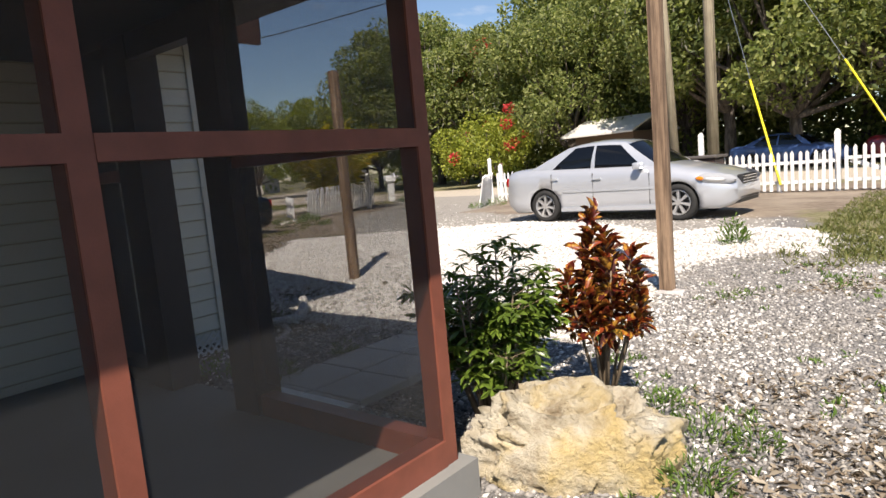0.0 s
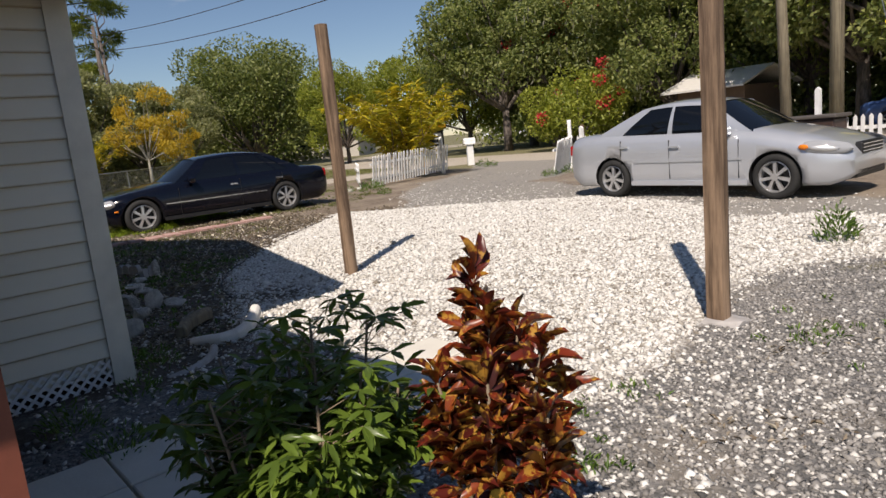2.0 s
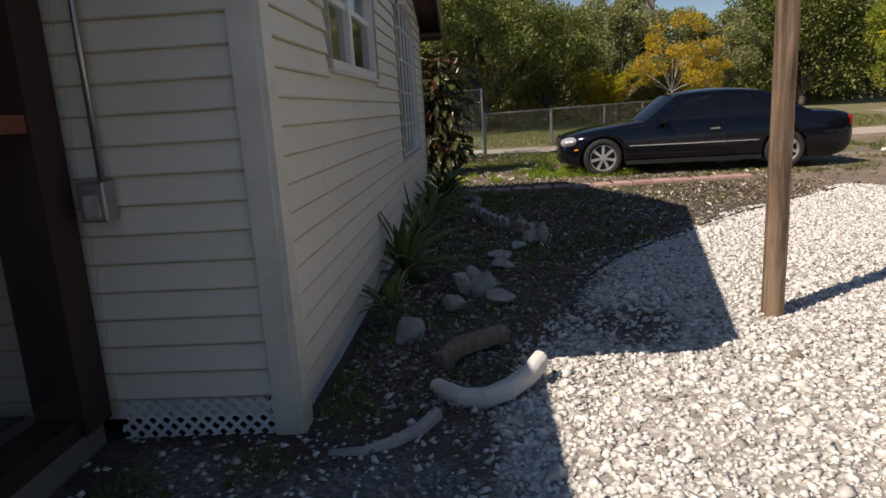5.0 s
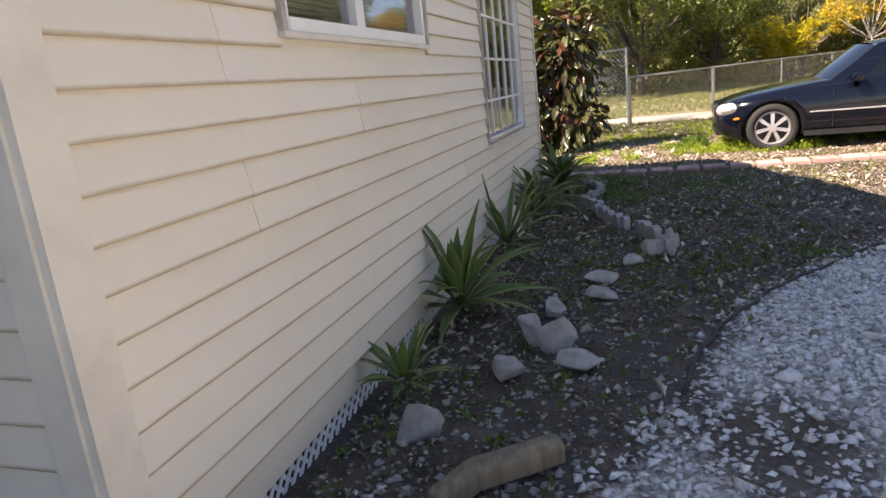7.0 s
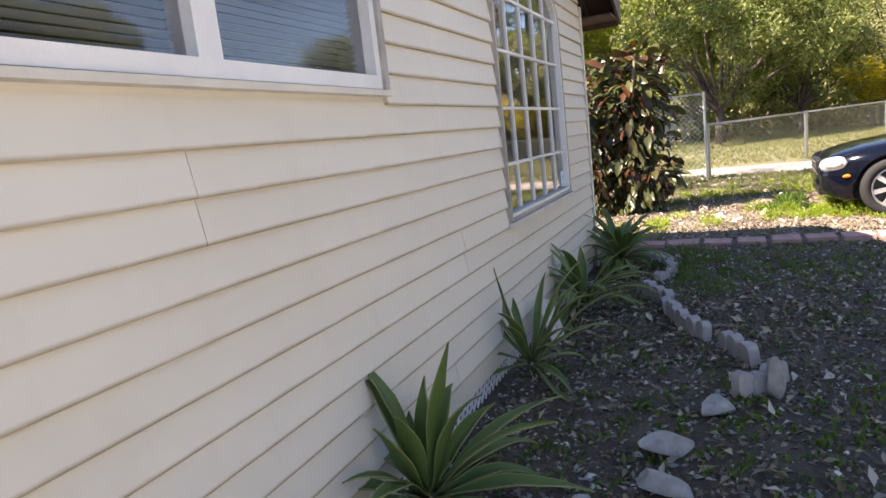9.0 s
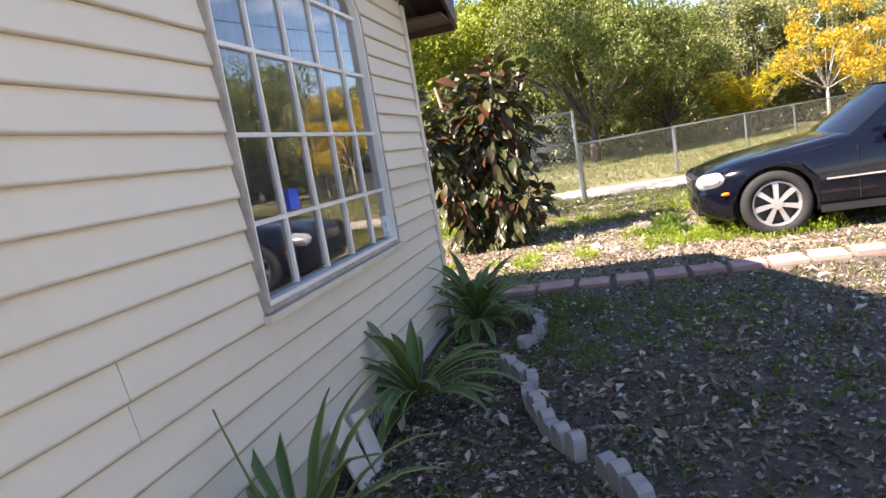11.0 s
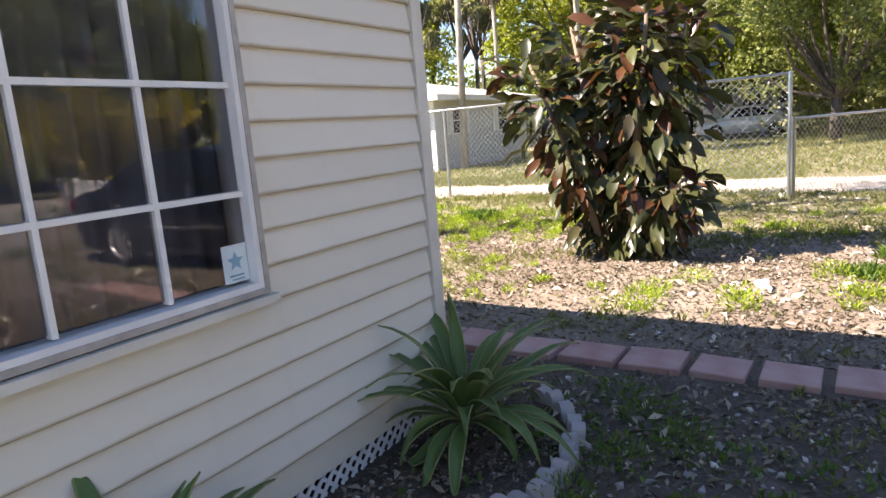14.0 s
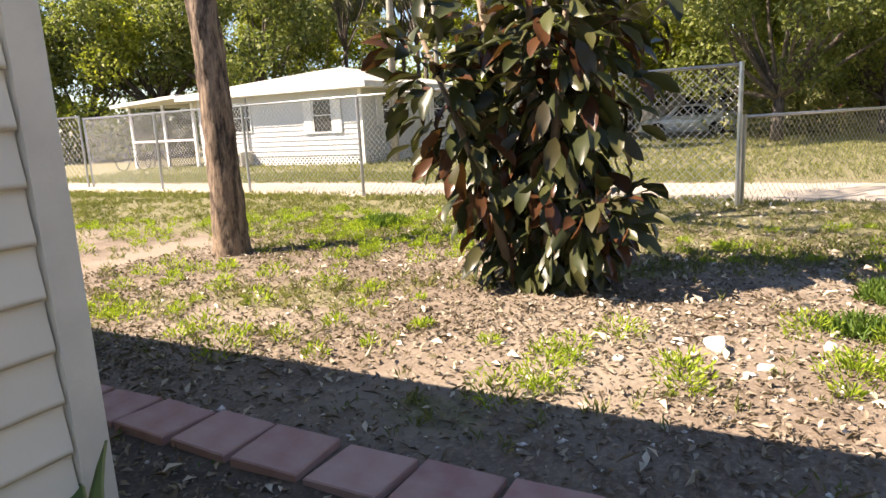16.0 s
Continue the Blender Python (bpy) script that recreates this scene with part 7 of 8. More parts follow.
    part("back_wall", boxes(((-4.3, y0, 0), (-4.22, y1 - 0.02, 2.4))), SIDING_W, t)
    part("conduit", tube([(0.06, -4.9, 0.5), (0.06, -4.9, 2.4)], 0.03, 6), GALV, t)
    ac = empty("air_conditioner", (-26.85, -11.7, 0), label="beige outdoor air conditioning unit against the white house", category="air conditioner")
    part("body", boxes(((-0.3, -0.35, 0.05), (0.3, 0.35, 0.55))), plain("ac_beige", (0.45, 0.42, 0.36), 0.5), ac, bevel=0.02)
    part("grille", boxes(*[((0.301, -0.28, 0.12 + 0.06 * k), (0.312, 0.28, 0.15 + 0.06 * k)) for k in range(6)]), BLACKTRIM, ac, "dark grille")


lane_house()


def bicycle(x, y, turn):
    t = empty("bicycle", (x, y, 0), turn, "dark bicycle parked on the grass before the white porch", "bicycle", "bicycles by the porch")
    for cx in (-0.5, 0.5):
        bm = tube([(cx + 0.32 * math.cos(2 * math.pi * k / 20), 0, 0.33 + 0.32 * math.sin(2 * math.pi * k / 20)) for k in range(21)], 0.02, 5)
        part("wheel", bm, BLACKTRIM, t)
    bm = tube([(-0.5, 0, 0.33), (-0.12, 0, 0.8), (0.36, 0, 0.78), (0.5, 0, 0.33)], 0.02, 6)
    tube([(-0.12, 0, 0.9), (0.0, 0, 0.33), (0.36, 0, 0.74)], 0.02, 6, bm)
    tube([(-0.5, 0, 0.33), (0, 0, 0.33)], 0.015, 6, bm)
    part("frame", bm, BLACKTRIM, t)
    part("handlebar", tube([(0.36, -0.25, 1.0), (0.36, 0, 0.96), (0.36, 0.25, 1.0)], 0.014, 6), GALV, t)
    part("saddle", boxes(((-0.24, -0.06, 0.9), (0.02, 0.06, 0.94))), BLACKTRIM, t)


bicycle(-26.6, -15.7, 84)
bicycle(-26.2, -16.6, 100)

# ---- other buildings and vehicles far off ----
sh = empty("low_shed", (-12.9, 33.2, 0), -10, "low brown shed with a pale metal roof under the trees", "shed")
part("wall", boxes(((-1.7, -1.5, 0), (1.7, 1.5, 2.2))), plain("shed_brown", (0.12, 0.08, 0.06), 0.8), sh)
part("roof", prism([(-2.2, 2.15), (0, 2.95), (2.2, 2.15), (2.2, 2.23), (0, 3.03), (-2.2, 2.23)], -2.1, 2.1, "x"), plain("pale_metal_roof", (0.62, 0.60, 0.57), 0.5), sh, "pale roof")
fb = empty("far_house", (-70.0, 44.0, 0), 35, "long low pale house far beyond the street", "house")
part("wall", boxes(((-8, -3, 0), (8, 3, 2.5))), plain("far_wall", (0.45, 0.42, 0.38), 0.8), fb)
part("roof", prism([(-3.6, 2.45), (0, 3.4), (3.6, 2.45), (3.6, 2.6), (0, 3.55), (-3.6, 2.6)], -8.6, 8.6, "x"), SHINGLE, fb, "grey roof")
for k in range(4):
    part("window", boxes(((-6.5 + 3.6 * k, -3.03, 1.0), (-5.3 + 3.6 * k, -3.0, 2.0))), PANE_DARK, fb, "dark window")
tr = empty("travel_trailer", (-49.3, 1.2, 0), 78, "grey travel trailer in the shade of the trees", "trailer")
part("body", boxes(((-3.2, -1.2, 0.55), (3.2, 1.2, 2.75))), plain("trailer_grey", (0.36, 0.36, 0.35), 0.5), tr, bevel=0.18)
for k in range(3):
    part("window", boxes(((-2.4 + 1.9 * k, -1.23, 1.5), (-1.5 + 1.9 * k, -1.2, 2.1))), PANE_DARK, tr, "dark window")
for cx in (-0.6, 0.3):
    for s in (-1, 1):
        w = part("wheel", tube([(cx, s * 1.0, 0.36), (cx, s * 1.18, 0.36)], 0.36, 16), RUBBER_TYRE, tr)
for i, (x, y, turn, name, lab, c) in enumerate((
        (-42.3, -0.9, 100, "white_car", "white car parked on the grass beyond the lane", (0.62, 0.63, 0.64)),
        (-64.0, 7.0, 70, "dark_red_car", "dark red car far off under the trees", (0.16, 0.02, 0.03)),
        (-61.0, 11.5, 95, "dark_car", "dark car far off under the trees", (0.02, 0.022, 0.03)),
        (-2.6, 31.2, 172, "blue_car", "blue car parked behind the white fence", (0.05, 0.10, 0.26)),
        (2.4, 31.6, 176, "red_car", "dark red car parked behind the white fence", (0.22, 0.02, 0.03)),
        (-40.0, 53.0, 60, "white_van_car", "white car parked across the street", (0.60, 0.60, 0.60)))):
    o, hh, tt, bb, cc = car(name, lab, (x, y, 0), turn, 4.5, 1.75, 2.6, 0.87, 0.31, 5,
                            [(0, 0.58), (0.12, 0.70), (0.45, 0.83), (1.1, 0.97), (1.35, 1.0), (3.6, 1.04), (3.95, 1.05), (4.35, 1.03), (4.5, 0.86)],
                            [(0, 0.55), (0.3, 0.66), (1.1, 0.82), (1.5, 0.87), (2.8, 0.91), (3.7, 0.94), (4.5, 0.88)],
                            (1.02, 1.75, 3.1, 4.0, 1.47, [(0.13, 0.47), (0.50, 0.84)]), paint(name + "_paint", c, 0.2, 0.3))
o, hh, tt, bb, cc = car("white_pickup", "white pickup truck parked across the street", (-50.0, 62.0, 0), 205, 5.4, 1.9, 3.4, 0.95, 0.37, 5,
                        [(0, 0.75), (0.12, 0.95), (0.5, 1.05), (1.5, 1.12), (1.9, 1.14), (3.1, 1.14), (3.2, 1.12), (5.3, 1.12), (5.4, 1.0)],
                        [(0, 0.7), (0.5, 0.98), (1.5, 1.06), (5.4, 1.04)],
                        (1.5, 2.05, 3.05, 3.25, 1.80, [(0.16, 0.90)]), paint("pickup_paint", (0.62, 0.63, 0.64), 0.0, 0.3), clearance=0.32)
tarp = boulder("blue_tarp", (-66.0, 9.5, 0.8), (1.6, 1.2, 0.9), 91, plain("tarp_blue", (0.02, 0.06, 0.45), 0.4), "crumpled bright blue tarp over a pile far off", 3, 0.2, 0, "tarp")
bb_ = empty("blue_bin", (-33.5, 17.0, 0), 20, "blue wheeled bin by the street", "bin")
part("body", boxes(((-0.3, -0.3, 0.05), (0.3, 0.3, 0.95))), bpy.data.materials["tarp_blue"], bb_, bevel=0.03)
part("lid", boxes(((-0.33, -0.34, 0.951), (0.33, 0.34, 1.02))), bpy.data.materials["tarp_blue"], bb_, bevel=0.02)


# ---- palms and flowering shrubs ----
def fronds(name, n, length, height, stem_h, mat, at, label, category, seed, leaflet=0.35, spread=0.5, droop=1.2, group=""):
    """A clump of arching feather fronds on thin canes."""
    r = np.random.default_rng(seed)
    t = empty(name, (at[0], at[1], 0), label=label, category=category, group=group)
    bm = bmesh.new()
    P, Dr = [], []
    for k in range(n):
        a = 2.4 * k + r.normal() * 0.3
        bx, by = spread * r.normal() * 0.4, spread * r.normal() * 0.4
        hz = stem_h * r.uniform(0.5, 1.05)
        el = r.uniform(1.12, 1.52)
        pos = np.array([bx, by, hz])
        path = [tuple(pos)]
        L = length * r.uniform(0.75, 1.1)
        for i in range(12):
            d = np.array([math.cos(a) * math.cos(el), math.sin(a) * math.cos(el), math.sin(el)])
            pos = pos + d * L / 12
            path.append(tuple(pos))
            el -= droop * 0.13
            side = np.array([-math.sin(a), math.cos(a), 0])
            if i > 1:
                for s in (-1, 1):
                    for q in range(3):
                        P.append(pos - d * L / 36 * q)
                        Dr.append(side * s * 0.9 + d * 0.6 + np.array([0, 0, -0.15]))
        tube(path, [0.014] * 7 + [0.008] * 6, 4, bm, cap=False)
        if k % 3 == 0 and hz > 0.4:
            tube([(bx * 0.8, by * 0.8, 0), (bx, by, hz)], 0.03, 6, bm, cap=False)
    part("stem", bm, STEM, t, "thin canes")
    hang("fronds", leaves_mesh("fronds", P, mat, leaflet, 0.12, 0.15, seed, 0.2, np.array(Dr), 0.25), t, kind="stuff")
    return t


fronds("areca_palm", 52, 3.1, 3.4, 0.45, PALMLEAF, (-16.9, 17.0), "bushy yellow-green areca palm behind the white picket fence", "palm", 3, 0.44, 0.7, 0.55)
fronds("areca_palm", 56, 2.6, 2.6, 0.8, PALMLEAF, (-37.6, 11.6), "bushy yellow palm beyond the wire fence", "palm", 4, 0.34, 0.9, 0.6)


def cabbage_palm(x, y, h, lean, label, seed):
    r = np.random.default_rng(seed)
    t = empty("tall_palm", (x, y, 0), label=label, category="palm", group="tall palms by the white house")
    part("trunk", tube([(0, 0, -0.2), (lean * 0.4, 0.05, h * 0.5), (lean, 0, h)], [0.15, 0.11, 0.12], 12), BARK_PALE, t, "smooth pale trunk", smooth=True)
    P, Dr = [], []
    for k in range(800):
        a, z = r.random() * 2 * math.pi, h - 3.4 * r.random() ** 0.8
        P.append((lean * z / h + 0.16 * math.cos(a), 0.16 * math.sin(a), z))
        Dr.append((math.cos(a) * 0.35, math.sin(a) * 0.35, -1.2))
    hang("dead_fronds", leaves_mesh("dead_fronds", P, DEADLEAF, 0.9, 0.07, 0.3, seed, 0.2, np.array(Dr), 0.4), t, "hanging dead fronds", kind="stuff")
    P, Dr = [], []
    for k in range(34):
        a, el = r.random() * 2 * math.pi, r.uniform(-0.3, 1.2)
        d = np.array([math.cos(a) * math.cos(el), math.sin(a) * math.cos(el), math.sin(el)])
        for q in range(26):
            w = (q / 25 - 0.5) * 2.2
            s = np.array([-math.sin(a), math.cos(a), 0])
            P.append(np.array([lean, 0, h]) + d * 0.9)
            Dr.append(d * math.cos(w) + s * math.sin(w) + np.array([0, 0, -0.1]))
    hang("crown", leaves_mesh("crown", P, BRIGHTLEAF, 0.9, 0.06, 0.1, seed + 1, 0.2, np.array(Dr), 0.2), t, kind="stuff")


cabbage_palm(-27.9, -0.7, 11.5, -0.5, "tall palm with a skirt of dead fronds across the lane", 7)
cabbage_palm(-27.9, -5.9, 10.5, -0.5, "tall pale palm trunk with a skirt of dead fronds", 3)
cabbage_palm(-33.5, -3.6, 10.5, 0.3, "tall palm with hanging dead fronds behind the white house", 4)
cabbage_palm(-38.0, -9.5, 11.5, 0.2, "tall palm with hanging dead fronds far behind the white house", 5)


def flowering(x, y, h, r_, n, seed):
    r = np.random.default_rng(seed)
    t = empty("bougainvillea", (x, y, 0), label="broad bougainvillea mound with red bracts beside the street", category="shrub")
    bm = bmesh.new()
    for k in range(7):
        a = k * 0.9
        tube([(0.1 * math.cos(a), 0.1 * math.sin(a), 0), (r_ * 0.5 * math.cos(a), r_ * 0.5 * math.sin(a), h * 0.7)], [0.06, 0.02], 6, bm)
    part("stem", bm, BARK_FAR, t)
    P, R_ = [], []
    for k in range(26):
        a, rad = r.random() * 6.28, r_ * math.sqrt(r.random()) * 0.8
        c = (rad * math.cos(a), rad * math.sin(a), h * (0.25 + 0.6 * r.random() * (1 - (rad / r_) ** 2 * 0.6)))
        p, d = clump_points(r, c, (r_ * 0.35, r_ * 0.35, h * 0.2), n // 26)
        P.append(p)
    for k in range(9):
        a = r.random() * 6.28
        p, d = clump_points(r, (r_ * 0.8 * math.cos(a), r_ * 0.8 * math.sin(a), h * r.uniform(0.4, 0.95)), (0.35, 0.35, 0.3), 60)
        R_.append(p)
    P = np.concatenate(P)
    P[:, 2] = np.maximum(P[:, 2], 0.05)
    hang("foliage", leaves_mesh("foliage", P, BRIGHTLEAF, 0.16, 0.6, 0.2, seed), t, kind="stuff")
    hang("blossom", leaves_mesh("blossom", np.concatenate(R_), REDFLOWER, 0.14, 0.7, 0.1, seed + 1), t, "red bracts", kind="stuff")


flowering(-19.3, 30.3, 4.2, 2.7, 9000, 5)
r_ = np.random.default_rng(9)
P_ = [clump_points(r_, c, (0.4, 0.4, 0.5), 60)[0] for c in ((-22.4, 33.4, 7.0), (-23.0, 33.0, 6.2), (-21.5, 34.0, 8.2), (-24.5, 32.8, 5.0), (-22.0, 33.5, 7.6), (-26.5, 33.5, 6.3), (-20.4, 34.5, 7.4))]
hang("red_vine", leaves_mesh("red_vine", np.concatenate(P_), REDFLOWER, 0.16, 0.7, 0.1, 12), label="red flowering vine climbing through the oaks", kind="stuff", category="vine")


def pine(x, y, h, seed):
    r = np.random.default_rng(seed)
    t = empty("pine_tree", (x, y, 0), label="tall open pine rising above the other trees", category="tree")
    bm = tube([(0, 0, -0.3), (0.2, 0, h * 0.5), (0.1, 0.1, h)], [0.30, 0.22, 0.07], 10)
    P, Dr = [], []
    for k in range(26):
        z = h * (0.45 + 0.54 * k / 25)
        a, L = k * 2.4, (1 - abs(k / 25 - 0.4)) * r.uniform(2.2, 5.2)
        tip = (0.15 + L * math.cos(a), L * math.sin(a), z + 0.25 * L)
        tube([(0.15, 0, z), tip], [0.07, 0.03], 5, bm, cap=False)
        for q in range(3):
            c = np.array(tip) + r.normal(size=3) * (0.4, 0.4, 0.2)
            p, d = clump_points(r, c, (0.95, 0.95, 0.45), 260, 0.1)
            P.append(p)
            Dr.append(d)
    part("trunk", bm, BARK_FAR, t, smooth=True)
    hang("crown", leaves_mesh("crown", np.concatenate(P), PINELEAF, 0.38, 0.14, -0.2, seed, 0.2, np.concatenate(Dr), 0.3), t, kind="stuff")


pine(-58.5, 17.2, 19.0, 2)


def bare_tree(x, y, h):
    r = np.random.default_rng(5)
    t = empty("dead_tree", (x, y, 0), label="tall bare dead tree with short broken limbs above the shrubs", category="tree")
    bm = tube([(0, 0, -0.2), (0.1, 0.1, h * 0.5), (-0.25, 0.1, h)], [0.26, 0.17, 0.05], 8)
    for k in range(16):
        z = h * (0.45 + 0.5 * k / 15)
        a, L = k * 2.4, r.uniform(0.5, 1.6)
        tube([(0, 0.1, z), (L * 0.6 * math.cos(a), L * 0.6 * math.sin(a), z + 0.4 * L), (L * math.cos(a + 0.3), L * math.sin(a + 0.3), z + 0.9 * L)], [0.06, 0.035, 0.012], 5, bm, cap=False)
    part("trunk", bm, BARK_FAR, t, smooth=True)


bare_tree(-49.0, 17.0, 11.8)


# ---- what lies on the ground ----
def scatter_stones(name, xy, size, mat, seed, label, category, flat=0.5, lift=0.25):
    """Small angular stones, eight faces each, as one mesh."""
    r = np.random.default_rng(seed)
    n = len(xy)
    base = np.array([(1, 0, 0), (-1, 0, 0), (0, 1, 0), (0, -1, 0), (0, 0, 1), (0, 0, -1)], float)
    faces = np.array([(0, 2, 4), (2, 1, 4), (1, 3, 4), (3, 0, 4), (2, 0, 5), (1, 2, 5), (3, 1, 5), (0, 3, 5)])
    s = size * np.exp(r.normal(size=n) * 0.35)
    v = base[None] * (1 + 0.35 * r.uniform(-1, 1, (n, 6, 3))) + 0.25 * r.uniform(-1, 1, (n, 6, 3))
    v = v * (s[:, None, None] * np.array([1, 0.75, flat]))
    a, b = r.random(n) * 2 * np.pi, r.normal(size=n) * 0.35
    ca, sa, cb, sb = np.cos(a)[:, None], np.sin(a)[:, None], np.cos(b)[:, None], np.sin(b)[:, None]
    x, y, z = v[..., 0], v[..., 1], v[..., 2]
    x, z = x * cb + z * sb, -x * sb + z * cb
    x, y = x * ca - y * sa, x * sa + y * ca
    gz_ = ground_z(xy[:, 0], xy[:, 1]) + s * flat * lift
    V = np.stack([x + xy[:, :1], y + xy[:, 1:2], z + gz_[:, None]], -1).reshape(-1, 3)
    F = (faces[None] + (np.arange(n) * 6)[:, None, None]).reshape(-1, 3)
    me = bpy.data.meshes.new(name)
    me.vertices.add(len(V))
    me.vertices.foreach_set("co", V.astype(np.float32).ravel())
    me.loops.add(F.size)
    me.loops.foreach_set("vertex_index", F.astype(np.int32).ravel())
    me.polygons.add(len(F))
    me.polygons.foreach_set("loop_start", np.arange(0, F.size, 3, dtype=np.int32))
    me.materials.append(mat)
    me.update(calc_edges=True)
    return hang(name, me, label=label, kind="stuff", category=category)


HOUSE_BOX = (WX0 - 0.02, WX1 + 0.02, -10, WY + 0.03)


def sample(n, x0, x1, y0, y1, weight, seed):
    """n random places in a rectangle, kept with the given chance."""
    r = np.random.default_rng(seed)
    x, y = r.uniform(x0, x1, n), r.uniform(y0, y1, n)
    keep = r.random(n) < weight(x, y)
    keep &= ~((x > HOUSE_BOX[0]) & (x < HOUSE_BOX[1]) & (y < HOUSE_BOX[3]))
    keep &= ~((x > WX1 - 0.1) & (x < PX + 0.08) & (y < PY + 0.06))
    keep &= ~((x > -2.38) & (x < -1.56) & (y > 3.1) & (y < 5.61))
    keep &= ~((np.abs(x + 11.41) < 0.17) & (y > 1.4) & (y < 9.2))
    return np.stack([x[keep], y[keep]], 1)


def in_shell(x, y):
    return soft(signed(np.stack([x, y], 1), SHELL_POLY) + 0.10 * lumps(x * 1.6, y * 1.6, 1.0), 0.3)


def near(x, y, cx, cy, r0):
    return np.exp(-((x - cx) ** 2 + (y - cy) ** 2) / (r0 * r0))


scatter_stones("shell_gravel", sample(150000, -10.4, 0.2, 4.8, 12.6, lambda x, y: in_shell(x, y) * np.clip(1.25 - (y - 5) * 0.10, 0.25, 1) * (1 - 0.75 * near(x, (y - 5.75) * 1.3 + 5.75, -4.7, 5.75, 0.55)), 1), 0.0175, SHELL, 1, "bright white crushed shell gravel", "gravel")
scatter_stones("stray_shells", sample(60000, -6.5, 3.5, 2.6, 9.5, lambda x, y: (1 - in_shell(x, y)) * (0.11 * soft(x + 3.4, 1.5) * (0.5 + 1.0 * np.clip(lumps(x, y, 2), -0.3, 1)) + 0.30 * near(x, y, -2.9, 4.3, 1.1) + 0.5 * near(x, y, -0.2, 4.6, 1.2) + 0.55 * near(x, y, -0.9, 5.7, 0.9) + 0.2 * soft(x + 1.6, 1.0) * np.clip(lumps(x * 1.4, y * 1.4, 4), 0, 1)), 2), 0.0145, SHELL, 2, "scattered white shells on the grey ground", "gravel")
drive_in = lambda x, y: np.clip(zones(x, y)[1], 0, 1)
scatter_stones("drive_stones", sample(60000, -15.0, 3.0, 9.5, 21.0, lambda x, y: drive_in(x, y) * np.clip(1.3 - (y - 10) * 0.09, 0.25, 1) * np.clip(0.5 + lumps(x, y, 3), 0.15, 1), 6), 0.013, GRAYGRAVEL, 6, "small grey stones pressed into the dirt drive", "gravel")
scatter_stones("drive_shells", sample(26000, -15.0, 3.0, 9.5, 19.0, lambda x, y: drive_in(x, y) * np.clip(1.0 - (y - 10.5) * 0.22, 0.03, 1), 7), 0.015, SHELL, 7, "stray white shells on the dirt drive", "gravel")
scatter_stones("grey_gravel", sample(150000, -3.2, 3.5, 3.0, 10.5, lambda x, y: (1 - in_shell(x, y)) * 0.72 * soft(x + 2.4, 1.2), 3), 0.0115, GRAYGRAVEL, 3, "fine grey gravel", "gravel")
scatter_stones("pale_pebbles", sample(30000, -2.6, 3.5, 3.0, 10.5, lambda x, y: (1 - in_shell(x, y)) * 0.5 * soft(x + 2.0, 1.2) * np.clip(0.7 + lumps(x * 1.1, y * 1.1, 8), 0.3, 1), 33), 0.013, MIDSTONE, 33, "pale grey pebbles among the grey gravel", "gravel")
scatter_stones("soil_bits", sample(24000, -11.0, -3.0, 4.1, 9.0, lambda x, y: (1 - in_shell(x, y)) * (0.16 + 0.5 * near(x, y, -4.3, 4.7, 1.1) + 0.15 * near(x, y, -7, 4.6, 1.6)), 4), 0.014, ROCK, 4, "small stones in the soil of the bed", "gravel")
scatter_stones("pale_bits", sample(9000, -19.0, -3.5, 1.0, 8.0, lambda x, y: (1 - in_shell(x, y)) * (0.10 + 0.35 * near(x, y, -13.3, 5.2, 0.9) + 0.25 * near(x, y, -6.5, 4.7, 1.2)), 5), 0.017, SHELL, 5, "pale shell bits among the leaves", "gravel")


def litter(name, n, x0, x1, y0, y1, weight, seed, size, mat, label, category, aspect=0.35, up=0.35):
    xy = sample(n, x0, x1, y0, y1, weight, seed)
    r = np.random.default_rng(seed + 100)
    a = r.random(len(xy)) * 2 * np.pi
    d = np.stack([np.cos(a), np.sin(a), r.uniform(-0.02, up, len(xy))], 1)
    c = np.column_stack([xy, ground_z(xy[:, 0], xy[:, 1]) + 0.006])
    return hang(name, leaves_mesh(name, c, mat, size, aspect, 0.0, seed, 0.5, d, 0.5), label=label, kind="stuff", category=category)


def shade_bed(x, y):
    return (1 - in_shell(x, y)) * np.clip(0.45 + 0.5 * lumps(x * 0.9, y * 0.9, 5), 0.1, 1)


litter("dry_leaves", 42000, -19.0, -3.8, 0.5, 11.0, lambda x, y: shade_bed(x, y) * np.clip(1.1 - 0.05 * np.abs(x + 12), 0.3, 1) * np.where(x < -12.0, 0.50, 1.2), 11, 0.054, LITTER, "dry curled leaves strewn over the soil", "leaf litter")
litter("pale_dry_leaves", 2600, -19.0, -5.0, 1.5, 10.0, lambda x, y: shade_bed(x, y), 12, 0.075, leafy("pale_dry_leaf", [(0.50, 0.43, 0.33), (0.62, 0.56, 0.46)], 0.7, 0.1), "large pale dry leaves", "leaf litter", 0.42)
litter("brown_leaves", 60000, -0.6, 4.5, 3.4, 9.0, lambda x, y: np.clip(lumps(x * 0.9, y * 1.1, 2.5) + 0.15 + 0.25 * (x - 0.3) - 0.12 * (y - 5.0), 0, 1), 13, 0.042, LITTER, "brown dead leaves on the grey gravel", "leaf litter")
litter("leaf_bits", 90000, -17.0, -9.0, -0.5, 9.5, lambda x, y: (1 - in_shell(x, y)) * np.clip(0.55 + 0.8 * lumps(x * 1.3, y * 1.3, 12), 0.30, 1), 15, 0.034, LITTER, "small broken dry leaves and bits over the soil", "leaf litter", 0.5, 0.6)
